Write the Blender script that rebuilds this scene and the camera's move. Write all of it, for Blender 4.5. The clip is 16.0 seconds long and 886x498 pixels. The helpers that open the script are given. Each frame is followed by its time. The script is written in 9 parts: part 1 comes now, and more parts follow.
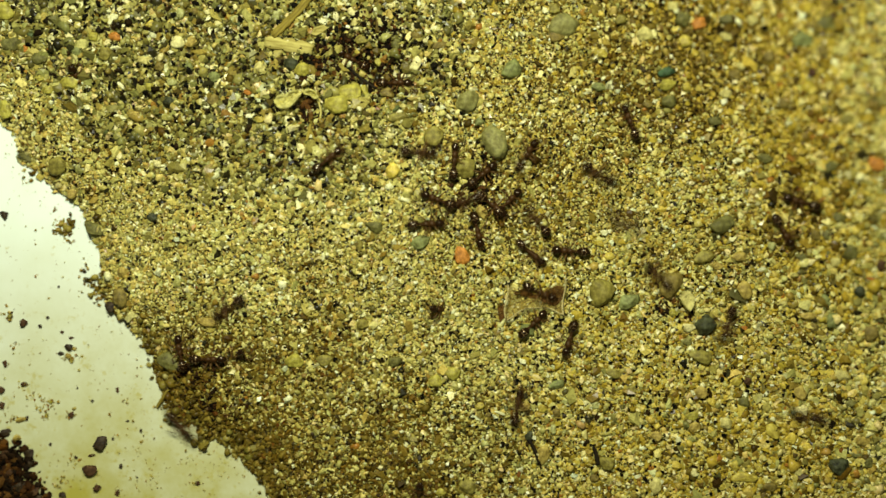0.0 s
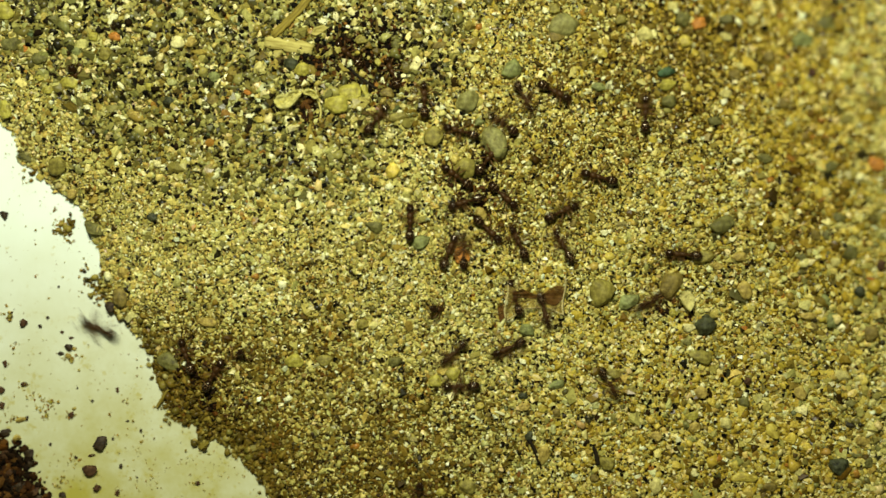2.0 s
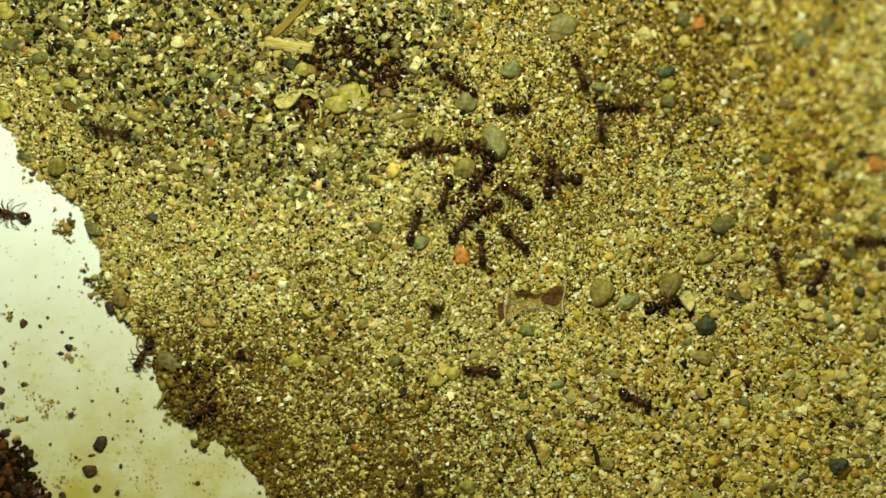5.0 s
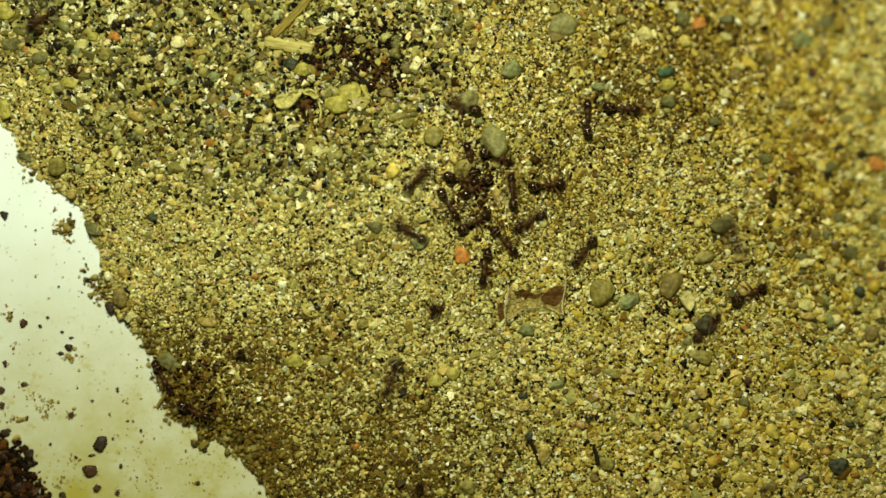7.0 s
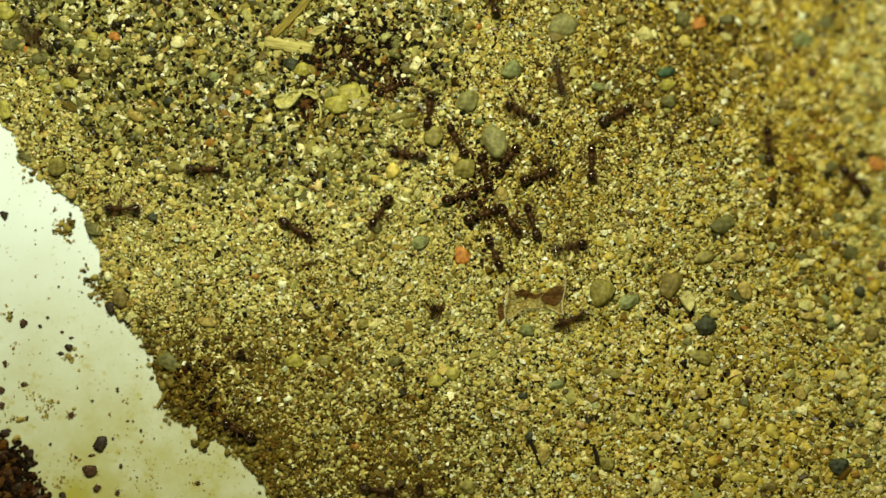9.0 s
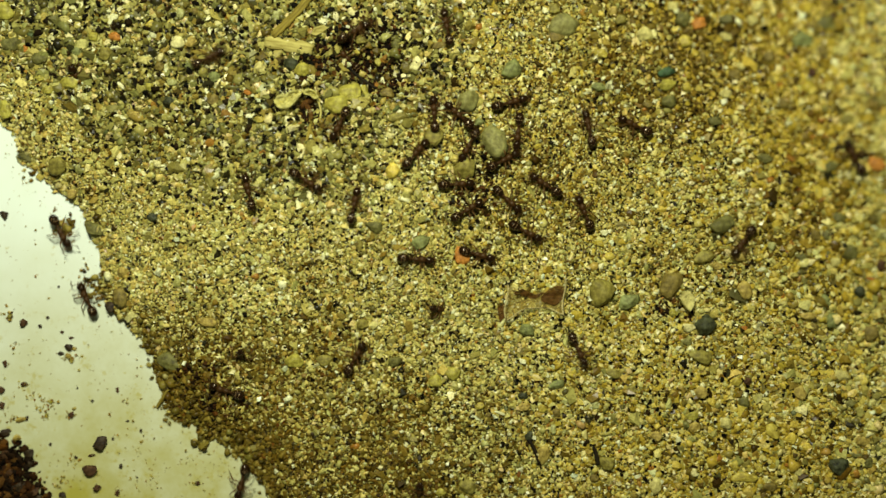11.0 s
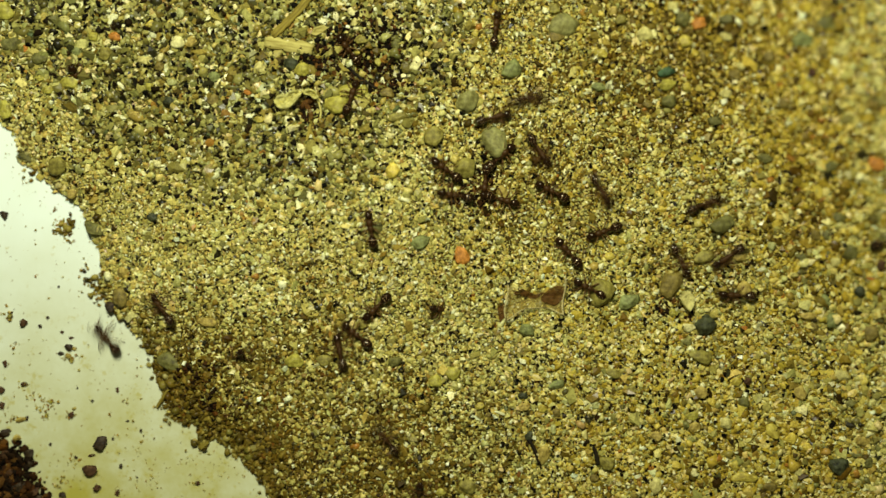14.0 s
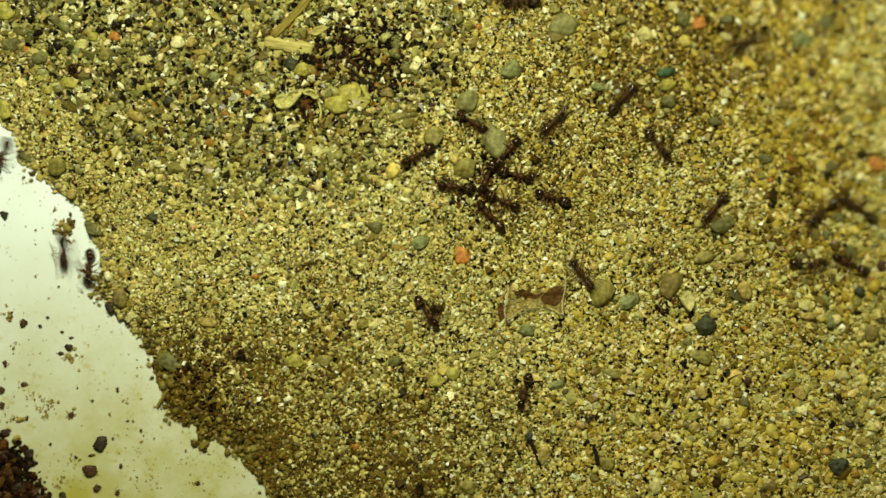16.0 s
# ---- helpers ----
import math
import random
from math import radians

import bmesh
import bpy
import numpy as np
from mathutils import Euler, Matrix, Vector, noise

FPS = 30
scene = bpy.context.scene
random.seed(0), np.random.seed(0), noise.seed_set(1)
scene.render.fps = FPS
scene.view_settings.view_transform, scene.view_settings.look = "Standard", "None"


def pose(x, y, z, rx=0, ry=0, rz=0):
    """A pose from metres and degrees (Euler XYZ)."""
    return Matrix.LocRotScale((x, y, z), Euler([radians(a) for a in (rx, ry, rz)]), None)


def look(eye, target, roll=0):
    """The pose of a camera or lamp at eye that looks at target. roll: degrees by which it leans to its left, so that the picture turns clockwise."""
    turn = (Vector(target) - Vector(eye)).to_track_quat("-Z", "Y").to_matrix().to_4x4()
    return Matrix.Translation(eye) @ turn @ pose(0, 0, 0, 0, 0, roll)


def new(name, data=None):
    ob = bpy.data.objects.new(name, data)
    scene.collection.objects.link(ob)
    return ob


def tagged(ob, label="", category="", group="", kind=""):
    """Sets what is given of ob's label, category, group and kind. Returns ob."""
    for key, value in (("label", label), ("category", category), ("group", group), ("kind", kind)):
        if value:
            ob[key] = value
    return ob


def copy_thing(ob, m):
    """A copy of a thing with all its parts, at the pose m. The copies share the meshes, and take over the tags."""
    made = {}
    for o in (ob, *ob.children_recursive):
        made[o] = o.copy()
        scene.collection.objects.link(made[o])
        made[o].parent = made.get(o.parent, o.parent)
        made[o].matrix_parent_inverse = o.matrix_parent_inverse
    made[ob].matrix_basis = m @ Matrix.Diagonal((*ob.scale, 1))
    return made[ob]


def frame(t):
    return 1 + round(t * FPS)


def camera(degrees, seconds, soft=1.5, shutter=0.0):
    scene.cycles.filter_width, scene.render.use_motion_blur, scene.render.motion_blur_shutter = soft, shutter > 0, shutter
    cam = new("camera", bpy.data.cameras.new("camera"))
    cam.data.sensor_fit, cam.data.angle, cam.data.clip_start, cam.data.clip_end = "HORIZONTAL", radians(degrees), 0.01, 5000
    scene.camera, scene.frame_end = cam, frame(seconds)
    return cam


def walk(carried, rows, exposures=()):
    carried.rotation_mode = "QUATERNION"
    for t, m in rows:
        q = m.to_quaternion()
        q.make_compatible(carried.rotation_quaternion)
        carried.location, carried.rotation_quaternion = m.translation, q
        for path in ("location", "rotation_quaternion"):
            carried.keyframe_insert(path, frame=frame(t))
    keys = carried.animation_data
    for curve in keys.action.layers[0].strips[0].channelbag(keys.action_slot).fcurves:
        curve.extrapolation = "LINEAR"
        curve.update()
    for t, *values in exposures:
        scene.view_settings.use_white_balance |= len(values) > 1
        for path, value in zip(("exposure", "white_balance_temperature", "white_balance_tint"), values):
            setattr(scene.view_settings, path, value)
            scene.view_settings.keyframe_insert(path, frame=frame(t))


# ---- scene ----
# A macro view straight down on sand in a white tray: 20 plan units make a millimetre.
UNIT = 0.00005
EYE = 0.0855          # height of the lens over the tray
FOCUS = 0.0840        # distance at which one plan unit is exactly UNIT wide
cam = camera(50, 16.0, soft=1.48, shutter=1.9)
cam.data.dof.use_dof = True
cam.data.dof.focus_distance = 0.0841
cam.data.dof.aperture_fstop = 4.2
VIEW = pose(0, 0, EYE)
walk(cam, [(0.0, VIEW), (16.0, VIEW)], exposures=[(0.0, 0.11), (4.2, 0.11), (6.3, 0.0), (16.0, 0.0)])


def plan(u, v, z=0.0):
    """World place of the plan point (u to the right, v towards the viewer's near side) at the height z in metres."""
    k = (EYE - z) / FOCUS * UNIT
    return Vector(((u - 784) * k, (441 - v) * k, z))


# ---- light: one lamp over the tray and the pale room round it ----
world = bpy.data.worlds.new("room")
scene.world = world
world.use_nodes = True
world.node_tree.nodes["Background"].inputs["Color"].default_value = (0.97, 1.0, 0.62, 1)
world.node_tree.nodes["Background"].inputs["Strength"].default_value = 0.038

lamp = bpy.data.lights.new("desk_light", "AREA")
lamp.shape, lamp.size = "DISK", 0.018
lamp.energy = 0.162
lamp.color = (0.965, 1.0, 0.84)
lamp_ob = new("desk_light", lamp)
lamp_ob.matrix_world = look((-0.010, 0.050, 0.096), (0.0, 0.0, 0.0))
# ---- materials ----
def material(name, rough=0.6, spec=0.5):
    m = bpy.data.materials.new(name)
    m.use_nodes = True
    p = m.node_tree.nodes["Principled BSDF"]
    p.inputs["Roughness"].default_value = rough
    p.inputs["Specular IOR Level"].default_value = spec
    return m, m.node_tree.nodes, m.node_tree.links, p


def noise_node(n, l, scale, detail=3.0, rough=0.6):
    t = n.new("ShaderNodeTexCoord")
    k = n.new("ShaderNodeTexNoise")
    k.inputs["Scale"].default_value = scale
    k.inputs["Detail"].default_value = detail
    k.inputs["Roughness"].default_value = rough
    l.new(t.outputs["Object"], k.inputs["Vector"])
    return k


def ramp_node(n, stops, mode="LINEAR"):
    r = n.new("ShaderNodeValToRGB")
    r.color_ramp.interpolation = mode
    e = r.color_ramp.elements
    while len(e) < len(stops):
        e.new(0.5)
    for k, (pos, col) in zip(e, stops):
        k.position = pos
        k.color = (*col, 1)
    return r


def relief(n, l, p, height, strength, distance):
    b = n.new("ShaderNodeBump")
    b.inputs["Strength"].default_value = strength
    b.inputs["Distance"].default_value = distance
    l.new(height, b.inputs["Height"])
    l.new(b.outputs["Normal"], p.inputs["Normal"])


def mix_node(n, l, mode, fac, a, b):
    m = n.new("ShaderNodeMix")
    m.data_type, m.blend_type = "RGBA", mode
    m.inputs[0].default_value = fac
    l.new(a, m.inputs[6])
    l.new(b, m.inputs[7])
    return m.outputs[2]


def warm(col):
    """The mineral colour with the yellow stain that coats all the sand."""
    return col[0], col[1], col[2] * 0.76


def grain_material(name, stops, stain_lo=(0.88, 0.84, 0.74), rough=0.33, spec=0.27, clear=0.16, even=0.0):
    """Mixed river sand: each grain takes its own mineral colour and tint, is nearly even inside and lets some light through."""
    m, n, l, p = material(name, rough, spec)
    g = n.new("ShaderNodeNewGeometry")
    r = ramp_node(n, [(at, warm(col)) for at, col in stops])
    l.new(g.outputs["Random Per Island"], r.inputs[0])
    own = n.new("ShaderNodeTexWhiteNoise")
    own.noise_dimensions = "1D"
    far = n.new("ShaderNodeMath")
    far.operation = "MULTIPLY"
    far.inputs[1].default_value = 977.0
    l.new(g.outputs["Random Per Island"], far.inputs[0])
    l.new(far.outputs[0], own.inputs["W"])
    tints = [(0.0, (0.80, 0.90, 0.84)), (0.14, (0.95, 0.99, 0.92)), (0.45, (1.02, 1.02, 0.88)), (0.74, (1.05, 0.99, 0.76)),
             (0.90, (1.0, 0.84, 0.54)), (1.0, (0.76, 0.60, 0.38))]
    hue = ramp_node(n, [(at, tuple(c + (k - c) * even for c, k in zip(col, (0.99, 0.955, 0.79)))) for at, col in tints])
    l.new(own.outputs["Value"], hue.inputs[0])
    k = noise_node(n, l, 5200, 2, 0.6)
    v = ramp_node(n, [(0.34, (0.70, 0.67, 0.60)), (0.50, (0.97, 0.96, 0.93)), (0.66, (1.12, 1.11, 1.06))])
    l.new(k.outputs["Fac"], v.inputs[0])
    stain = noise_node(n, l, 130, 3)
    w = ramp_node(n, [(0.35, stain_lo), (0.65, (1, 1, 1))])
    l.new(stain.outputs["Fac"], w.inputs[0])
    c = mix_node(n, l, "MULTIPLY", 1.0, r.outputs[0], hue.outputs[0])
    c = mix_node(n, l, "MULTIPLY", 1.0, c, v.outputs[0])
    c = mix_node(n, l, "MULTIPLY", 1.0, c, w.outputs[0])
    l.new(c, p.inputs["Base Color"])
    relief(n, l, p, k.outputs["Fac"], 0.4, 0.00003)
    if clear:
        glow = n.new("ShaderNodeBsdfTranslucent")
        l.new(c, glow.inputs["Color"])
        both = n.new("ShaderNodeMixShader")
        both.inputs[0].default_value = clear
        l.new(p.outputs[0], both.inputs[1])
        l.new(glow.outputs[0], both.inputs[2])
        l.new(both.outputs[0], n["Material Output"].inputs["Surface"])
    return m


COARSE_SAND = [
    (0.00, (0.016, 0.014, 0.008)), (0.035, (0.034, 0.031, 0.014)), (0.08, (0.115, 0.105, 0.043)), (0.30, (0.205, 0.192, 0.067)),
    (0.52, (0.325, 0.297, 0.108)), (0.74, (0.475, 0.437, 0.172)), (0.88, (0.65, 0.61, 0.30)), (0.935, (0.90, 0.87, 0.68)),
    (0.976, (0.90, 0.87, 0.68)), (0.98, (0.36, 0.22, 0.06)), (0.992, (0.36, 0.19, 0.06)), (0.996, (0.12, 0.15, 0.08))]
FINE_SAND = [
    (0.00, (0.0148, 0.0138, 0.00848)), (0.03, (0.0424, 0.036, 0.017)), (0.07, (0.25, 0.225, 0.086)), (0.28, (0.44, 0.395, 0.141)),
    (0.52, (0.595, 0.530, 0.206)), (0.76, (0.72, 0.652, 0.293)), (0.90, (0.848, 0.780, 0.428)), (0.94, (0.95, 0.943, 0.763)),
    (0.978, (0.95, 0.943, 0.763)), (0.982, (0.488, 0.307, 0.0848)), (0.994, (0.445, 0.233, 0.0636)), (0.997, (0.191, 0.212, 0.127))]
# Amber-brown sand, its colour darkened further for the shaded near slope.
BROWN_SAND = [
    (0.00, (0.04, 0.026, 0.008)), (0.05, (0.09, 0.060, 0.013)), (0.11, (0.135, 0.092, 0.017)), (0.30, (0.19, 0.135, 0.026)),
    (0.56, (0.25, 0.185, 0.038)), (0.80, (0.315, 0.24, 0.054)), (0.94, (0.39, 0.31, 0.09)), (0.985, (0.52, 0.44, 0.19)),
    (0.988, (0.30, 0.17, 0.035)), (0.997, (0.26, 0.11, 0.03))]


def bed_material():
    m, n, l, p = material("sand_bed_gap_shade", 0.95, 0.03)
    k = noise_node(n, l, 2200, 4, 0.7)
    # much darker than the grains: paints the shade in the gaps between them
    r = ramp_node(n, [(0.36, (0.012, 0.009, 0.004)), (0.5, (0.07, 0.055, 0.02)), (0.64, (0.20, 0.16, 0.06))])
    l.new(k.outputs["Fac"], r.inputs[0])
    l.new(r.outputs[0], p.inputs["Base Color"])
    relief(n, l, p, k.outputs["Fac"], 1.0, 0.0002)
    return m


def stone_material(name, col, dark=0.62, rough=0.6, scale=2600):
    """A pebble: its own mineral colour, mottled at two scales."""
    m, n, l, p = material(name, rough, 0.28)
    col = (col[0] * 0.98, col[1], col[2] * 0.62)
    a = noise_node(n, l, scale, 4, 0.7)
    lo = tuple(c * dark for c in col)
    hi = tuple(min(0.9, c * 1.22 + 0.01) for c in col)
    r = ramp_node(n, [(0.36, lo), (0.50, col), (0.66, hi)])
    l.new(a.outputs["Fac"], r.inputs[0])
    b = noise_node(n, l, 1100, 4, 0.7)
    v = ramp_node(n, [(0.36, (0.62, 0.57, 0.46)), (0.50, (0.92, 0.89, 0.82)), (0.64, (1.10, 1.10, 1.04))])
    l.new(b.outputs["Fac"], v.inputs[0])
    l.new(mix_node(n, l, "MULTIPLY", 1.0, r.outputs[0], v.outputs[0]), p.inputs["Base Color"])
    relief(n, l, p, a.outputs["Fac"], 1.0, 0.00012)
    return m


def tray_material():
    """White glazed tray with yellow smears and a thin dust film that also paints the light's falloff."""
    m, n, l, p = material("tray_white", 0.45, 0.3)
    a = noise_node(n, l, 900, 5, 0.75)
    r = ramp_node(n, [(0.655, (0.86, 0.95, 0.80)), (0.74, (0.66, 0.64, 0.36)), (0.84, (0.46, 0.38, 0.11))])
    thick = n.new("ShaderNodeMath")
    thick.operation = "MULTIPLY_ADD"
    thick.inputs[1].default_value = 0.13
    l.new(a.outputs["Fac"], thick.inputs[2])
    l.new(thick.outputs[0], r.inputs[0])
    b = noise_node(n, l, 75, 3)
    v = ramp_node(n, [(0.35, (0.93, 0.92, 0.86)), (0.6, (1, 1, 1))])
    l.new(b.outputs["Fac"], v.inputs[0])
    c = mix_node(n, l, "MULTIPLY", 1.0, r.outputs[0], v.outputs[0])
    # yellow dust colour, also painting the light's falloff, strongest past the near left side
    t = n.new("ShaderNodeTexCoord")
    d = n.new("ShaderNodeVectorMath")
    d.operation = "DISTANCE"
    d.inputs[1].default_value = (-0.030, -0.030, 0.0015)
    l.new(t.outputs["Object"], d.inputs[0])
    k = noise_node(n, l, 260, 4, 0.65)
    far = n.new("ShaderNodeMapRange")
    far.inputs["From Min"].default_value, far.inputs["From Max"].default_value = 0.011, 0.038
    far.inputs["To Min"].default_value, far.inputs["To Max"].default_value = 1.0, 0.0
    l.new(d.outputs["Value"], far.inputs["Value"])
    mul = n.new("ShaderNodeMath")
    mul.operation = "MULTIPLY"
    patch = ramp_node(n, [(0.25, (0.62, 0.62, 0.62)), (0.7, (1, 1, 1))])
    l.new(k.outputs["Fac"], patch.inputs[0])
    l.new(far.outputs[0], mul.inputs[0])
    l.new(patch.outputs[0], mul.inputs[1])
    l.new(mul.outputs[0], thick.inputs[0])
    dust_and_dim = n.new("ShaderNodeMix")
    dust_and_dim.data_type = "RGBA"
    dust_and_dim.inputs[7].default_value = (0.40, 0.36, 0.055, 1)
    l.new(mul.outputs[0], dust_and_dim.inputs[0])
    l.new(c, dust_and_dim.inputs[6])
    l.new(dust_and_dim.outputs[2], p.inputs["Base Color"])
    return m


def ant_material(name, col, rough, coat=0.0, scale=6000, spec=0.25):
    m, n, l, p = material(name, rough, spec)
    k = noise_node(n, l, scale, 3)
    r = ramp_node(n, [(0.3, tuple(c * 0.6 for c in col)), (0.7, tuple(c * 1.35 for c in col))])
    l.new(k.outputs["Fac"], r.inputs[0])
    l.new(r.outputs[0], p.inputs["Base Color"])
    p.inputs["Specular Tint"].default_value = (1.0, 0.86, 0.58, 1)
    p.inputs["Coat Weight"].default_value = coat
    p.inputs["Coat Roughness"].default_value = 0.12
    relief(n, l, p, k.outputs["Fac"], 0.35, 0.00003)
    return m


def straw_material(name, lo, hi):
    m, n, l, p = material(name, 0.7, 0.08)
    lo, hi = warm(lo), warm(hi)
    t = n.new("ShaderNodeTexCoord")
    s = n.new("ShaderNodeMapping")
    s.inputs["Scale"].default_value = (500, 5200, 5200)
    l.new(t.outputs["Object"], s.inputs["Vector"])
    k = n.new("ShaderNodeTexNoise")
    k.inputs["Scale"].default_value = 1.0
    k.inputs["Detail"].default_value = 4.0
    l.new(s.outputs[0], k.inputs["Vector"])
    r = ramp_node(n, [(0.3, lo), (0.7, hi)])
    l.new(k.outputs["Fac"], r.inputs[0])
    l.new(r.outputs[0], p.inputs["Base Color"])
    relief(n, l, p, k.outputs["Fac"], 0.6, 0.00005)
    return m


COARSE = grain_material("coarse_sand_grain", COARSE_SAND)
FINE = grain_material("fine_sand_grain", FINE_SAND, (0.90, 0.87, 0.78))
BROWN = grain_material("brown_sand_grain", BROWN_SAND, (0.80, 0.72, 0.55), 0.5, 0.14, 0.34)
YELLOW = grain_material("yellow_sand_grain", [(0.0, (0.026, 0.015, 0.004)), (0.05, (0.12, 0.078, 0.014)), (0.16, (0.32, 0.228, 0.036)), (0.32, (0.48, 0.365, 0.057)),
                                             (0.58, (0.65, 0.515, 0.095)), (0.82, (0.82, 0.69, 0.20)), (0.93, (0.93, 0.85, 0.48)), (0.975, (0.93, 0.87, 0.58)), (0.985, (0.46, 0.22, 0.05))], clear=0.28, even=0.6)
DUST = grain_material("tray_dust", [(0.0, (0.05, 0.03, 0.012)), (0.12, (0.30, 0.22, 0.05)), (0.6, (0.55, 0.48, 0.15)), (0.9, (0.34, 0.20, 0.04))])
SOIL = grain_material("soil_grain", [(0.0, (0.006, 0.004, 0.003)), (0.45, (0.016, 0.009, 0.005)), (0.8, (0.045, 0.019, 0.008)), (0.95, (0.12, 0.055, 0.016))], rough=0.8, spec=0.06, clear=0.0)
# Black minerals, and a black that stands in for shade between grains.
BLACK_GRAIN_AND_GAP = grain_material("black_grain_and_gap_shade", [(0.0, (0.004, 0.004, 0.003)), (0.5, (0.010, 0.008, 0.005)), (1.0, (0.028, 0.018, 0.008))], rough=0.8, spec=0.06, clear=0.0)
# White quartz whose colour also stands in for glints off the sand.
WHITE_GRAIN_AND_GLINT = grain_material("white_grain_and_glint", [(0.0, (0.70, 0.66, 0.46)), (0.5, (0.86, 0.84, 0.68)), (1.0, (0.92, 0.91, 0.82))], (0.95, 0.93, 0.88), 0.25)
CLEAR_SAND = grain_material("amber_sand_grain", [(0.0, (0.05, 0.035, 0.01)), (0.3, (0.17, 0.12, 0.022)), (0.65, (0.33, 0.26, 0.055)), (0.9, (0.55, 0.46, 0.15)), (0.97, (0.7, 0.64, 0.4))], clear=0.4)
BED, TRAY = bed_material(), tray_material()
STONE = {
    "grey": stone_material("stone_grey", (0.25, 0.235, 0.105)),
    "greygreen": stone_material("stone_grey_green", (0.225, 0.245, 0.115)),
    "olive": stone_material("stone_olive", (0.26, 0.22, 0.06)),
    "darkolive": stone_material("stone_dark_olive", (0.15, 0.14, 0.05)),
    "yellow": stone_material("stone_yellow", (0.66, 0.51, 0.12), 0.85, 0.4),
    "yellowolive": stone_material("stone_yellow_olive", (0.42, 0.37, 0.09), 0.7, 0.45),
    "tan": stone_material("stone_tan", (0.44, 0.33, 0.11)),
    "cream": stone_material("stone_cream", (0.60, 0.53, 0.27), 0.8),
    "pale": stone_material("stone_pale", (0.74, 0.68, 0.46), 0.85),
    "white": stone_material("stone_white", (0.88, 0.86, 0.72), 0.92, 0.3),
    "greypale": stone_material("stone_pale_grey", (0.44, 0.44, 0.25), 0.8, 0.35),
    "amber": stone_material("stone_amber", (0.48, 0.385, 0.09), 0.75, 0.4),
    "orange": stone_material("stone_orange", (0.52, 0.21, 0.045), 0.7),
    "brown": stone_material("stone_brown", (0.22, 0.165, 0.05)),
    "black": stone_material("stone_black", (0.055, 0.060, 0.034), 0.3),
    "teal": stone_material("stone_teal", (0.05, 0.10, 0.06), 0.5),
    "soil": stone_material("soil_crumb", (0.040, 0.024, 0.011), 0.4, 0.6),
    "soilred": stone_material("soil_crumb_reddish", (0.075, 0.033, 0.012), 0.5, 0.75),
}
# ---- the ground: tray, sand bed, grains ----
EDGE = [(-400, -120), (-120, 112), (2, 222), (16, 232), (29, 250), (34, 284), (62, 305), (97, 335), (141, 363), (154, 395), (162, 415),
        (175, 434), (180, 476), (176, 505), (186, 540), (223, 577), (254, 608), (272, 630), (270, 655), (284, 693), (296, 738),
        (344, 757), (358, 780), (380, 780), (418, 794), (432, 819), (460, 856), (470, 884), (560, 1020), (700, 1200)]


def lattice(x, y, seed):
    """Smooth random heights on a unit lattice, for arrays of places."""
    table = np.random.RandomState(seed).rand(64, 64)
    i, j = np.floor(x).astype(int), np.floor(y).astype(int)
    f, g = x - i, y - j
    f, g = f * f * (3 - 2 * f), g * g * (3 - 2 * g)
    i, j = i % 64, j % 64
    a, b = table[i, j], table[(i + 1) % 64, j]
    c, d = table[i, (j + 1) % 64], table[(i + 1) % 64, (j + 1) % 64]
    return (a * (1 - f) + b * f) * (1 - g) + (c * (1 - f) + d * f) * g - 0.5


def inside(u, v):
    """Distance in plan units from the sand's edge, positive on the sand."""
    best, sign = np.full(u.shape, 1e9), np.ones(u.shape)
    for (ax, ay), (bx, by) in zip(EDGE, EDGE[1:]):
        ex, ey = bx - ax, by - ay
        t = np.clip(((u - ax) * ex + (v - ay) * ey) / (ex * ex + ey * ey), 0, 1)
        d = np.hypot(u - ax - t * ex, v - ay - t * ey)
        s = np.where(ex * (v - ay) - ey * (u - ax) < 0, 1.0, -1.0)
        near = d < best
        best, sign = np.where(near, d, best), np.where(near, s, sign)
    return best * sign


def smooth(x):
    x = np.clip(x, 0, 1)
    return x * x * (3 - 2 * x)


def bump_at(u, v, cu, cv, ru, rv, turn=0.0):
    c, s = math.cos(radians(turn)), math.sin(radians(turn))
    du, dv = u - cu, v - cv
    return np.exp(-(((du * c + dv * s) / ru) ** 2 + ((dv * c - du * s) / rv) ** 2))


def ground(u, v):
    """Height of the sand over the tray in metres, for arrays of plan places."""
    u, v = np.asarray(u, float), np.asarray(v, float)
    s = inside(u, v) + 10 * lattice(u / 22, v / 22, 5) + 8 * lattice(u / 9, v / 9, 6)
    mm = 0.85 * smooth(s / 75) + 0.25 * smooth(s / 12)
    mm = mm + 0.8 * smooth(s / 170) * smooth((v - 560) / 160) * smooth((900 - u) / 300)
    mm = mm + 0.6 * bump_at(u, v, 650, 430, 330, 200, 10)
    mm = mm + 4.6 * smooth((u - 1080 + 0.75 * (400 - v)) / 760)
    mm = mm + 0.55 * smooth((520 - v) / 260) * smooth((1000 - u) / 300) * smooth(s / 160) - 1.6 * bump_at(u, v, 645, 122, 75, 38, 25) - 0.6 * bump_at(u, v, 548, 196, 26, 38)
    mm = mm + 0.5 * bump_at(u, v, 950, 90, 110, 220, -14) - 0.6 * bump_at(u, v, 850, 315, 75, 75)
    mm = mm + 0.5 * lattice(u / 130, v / 130, 7) + 0.22 * lattice(u / 45, v / 45, 8)
    return np.where(s > 0, np.maximum(mm, 0.05), -0.4) * 0.001


HEIGHTS = ground(*np.meshgrid(np.arange(-200, 1772, 4.0), np.arange(-200, 1084, 4.0), indexing="ij"))


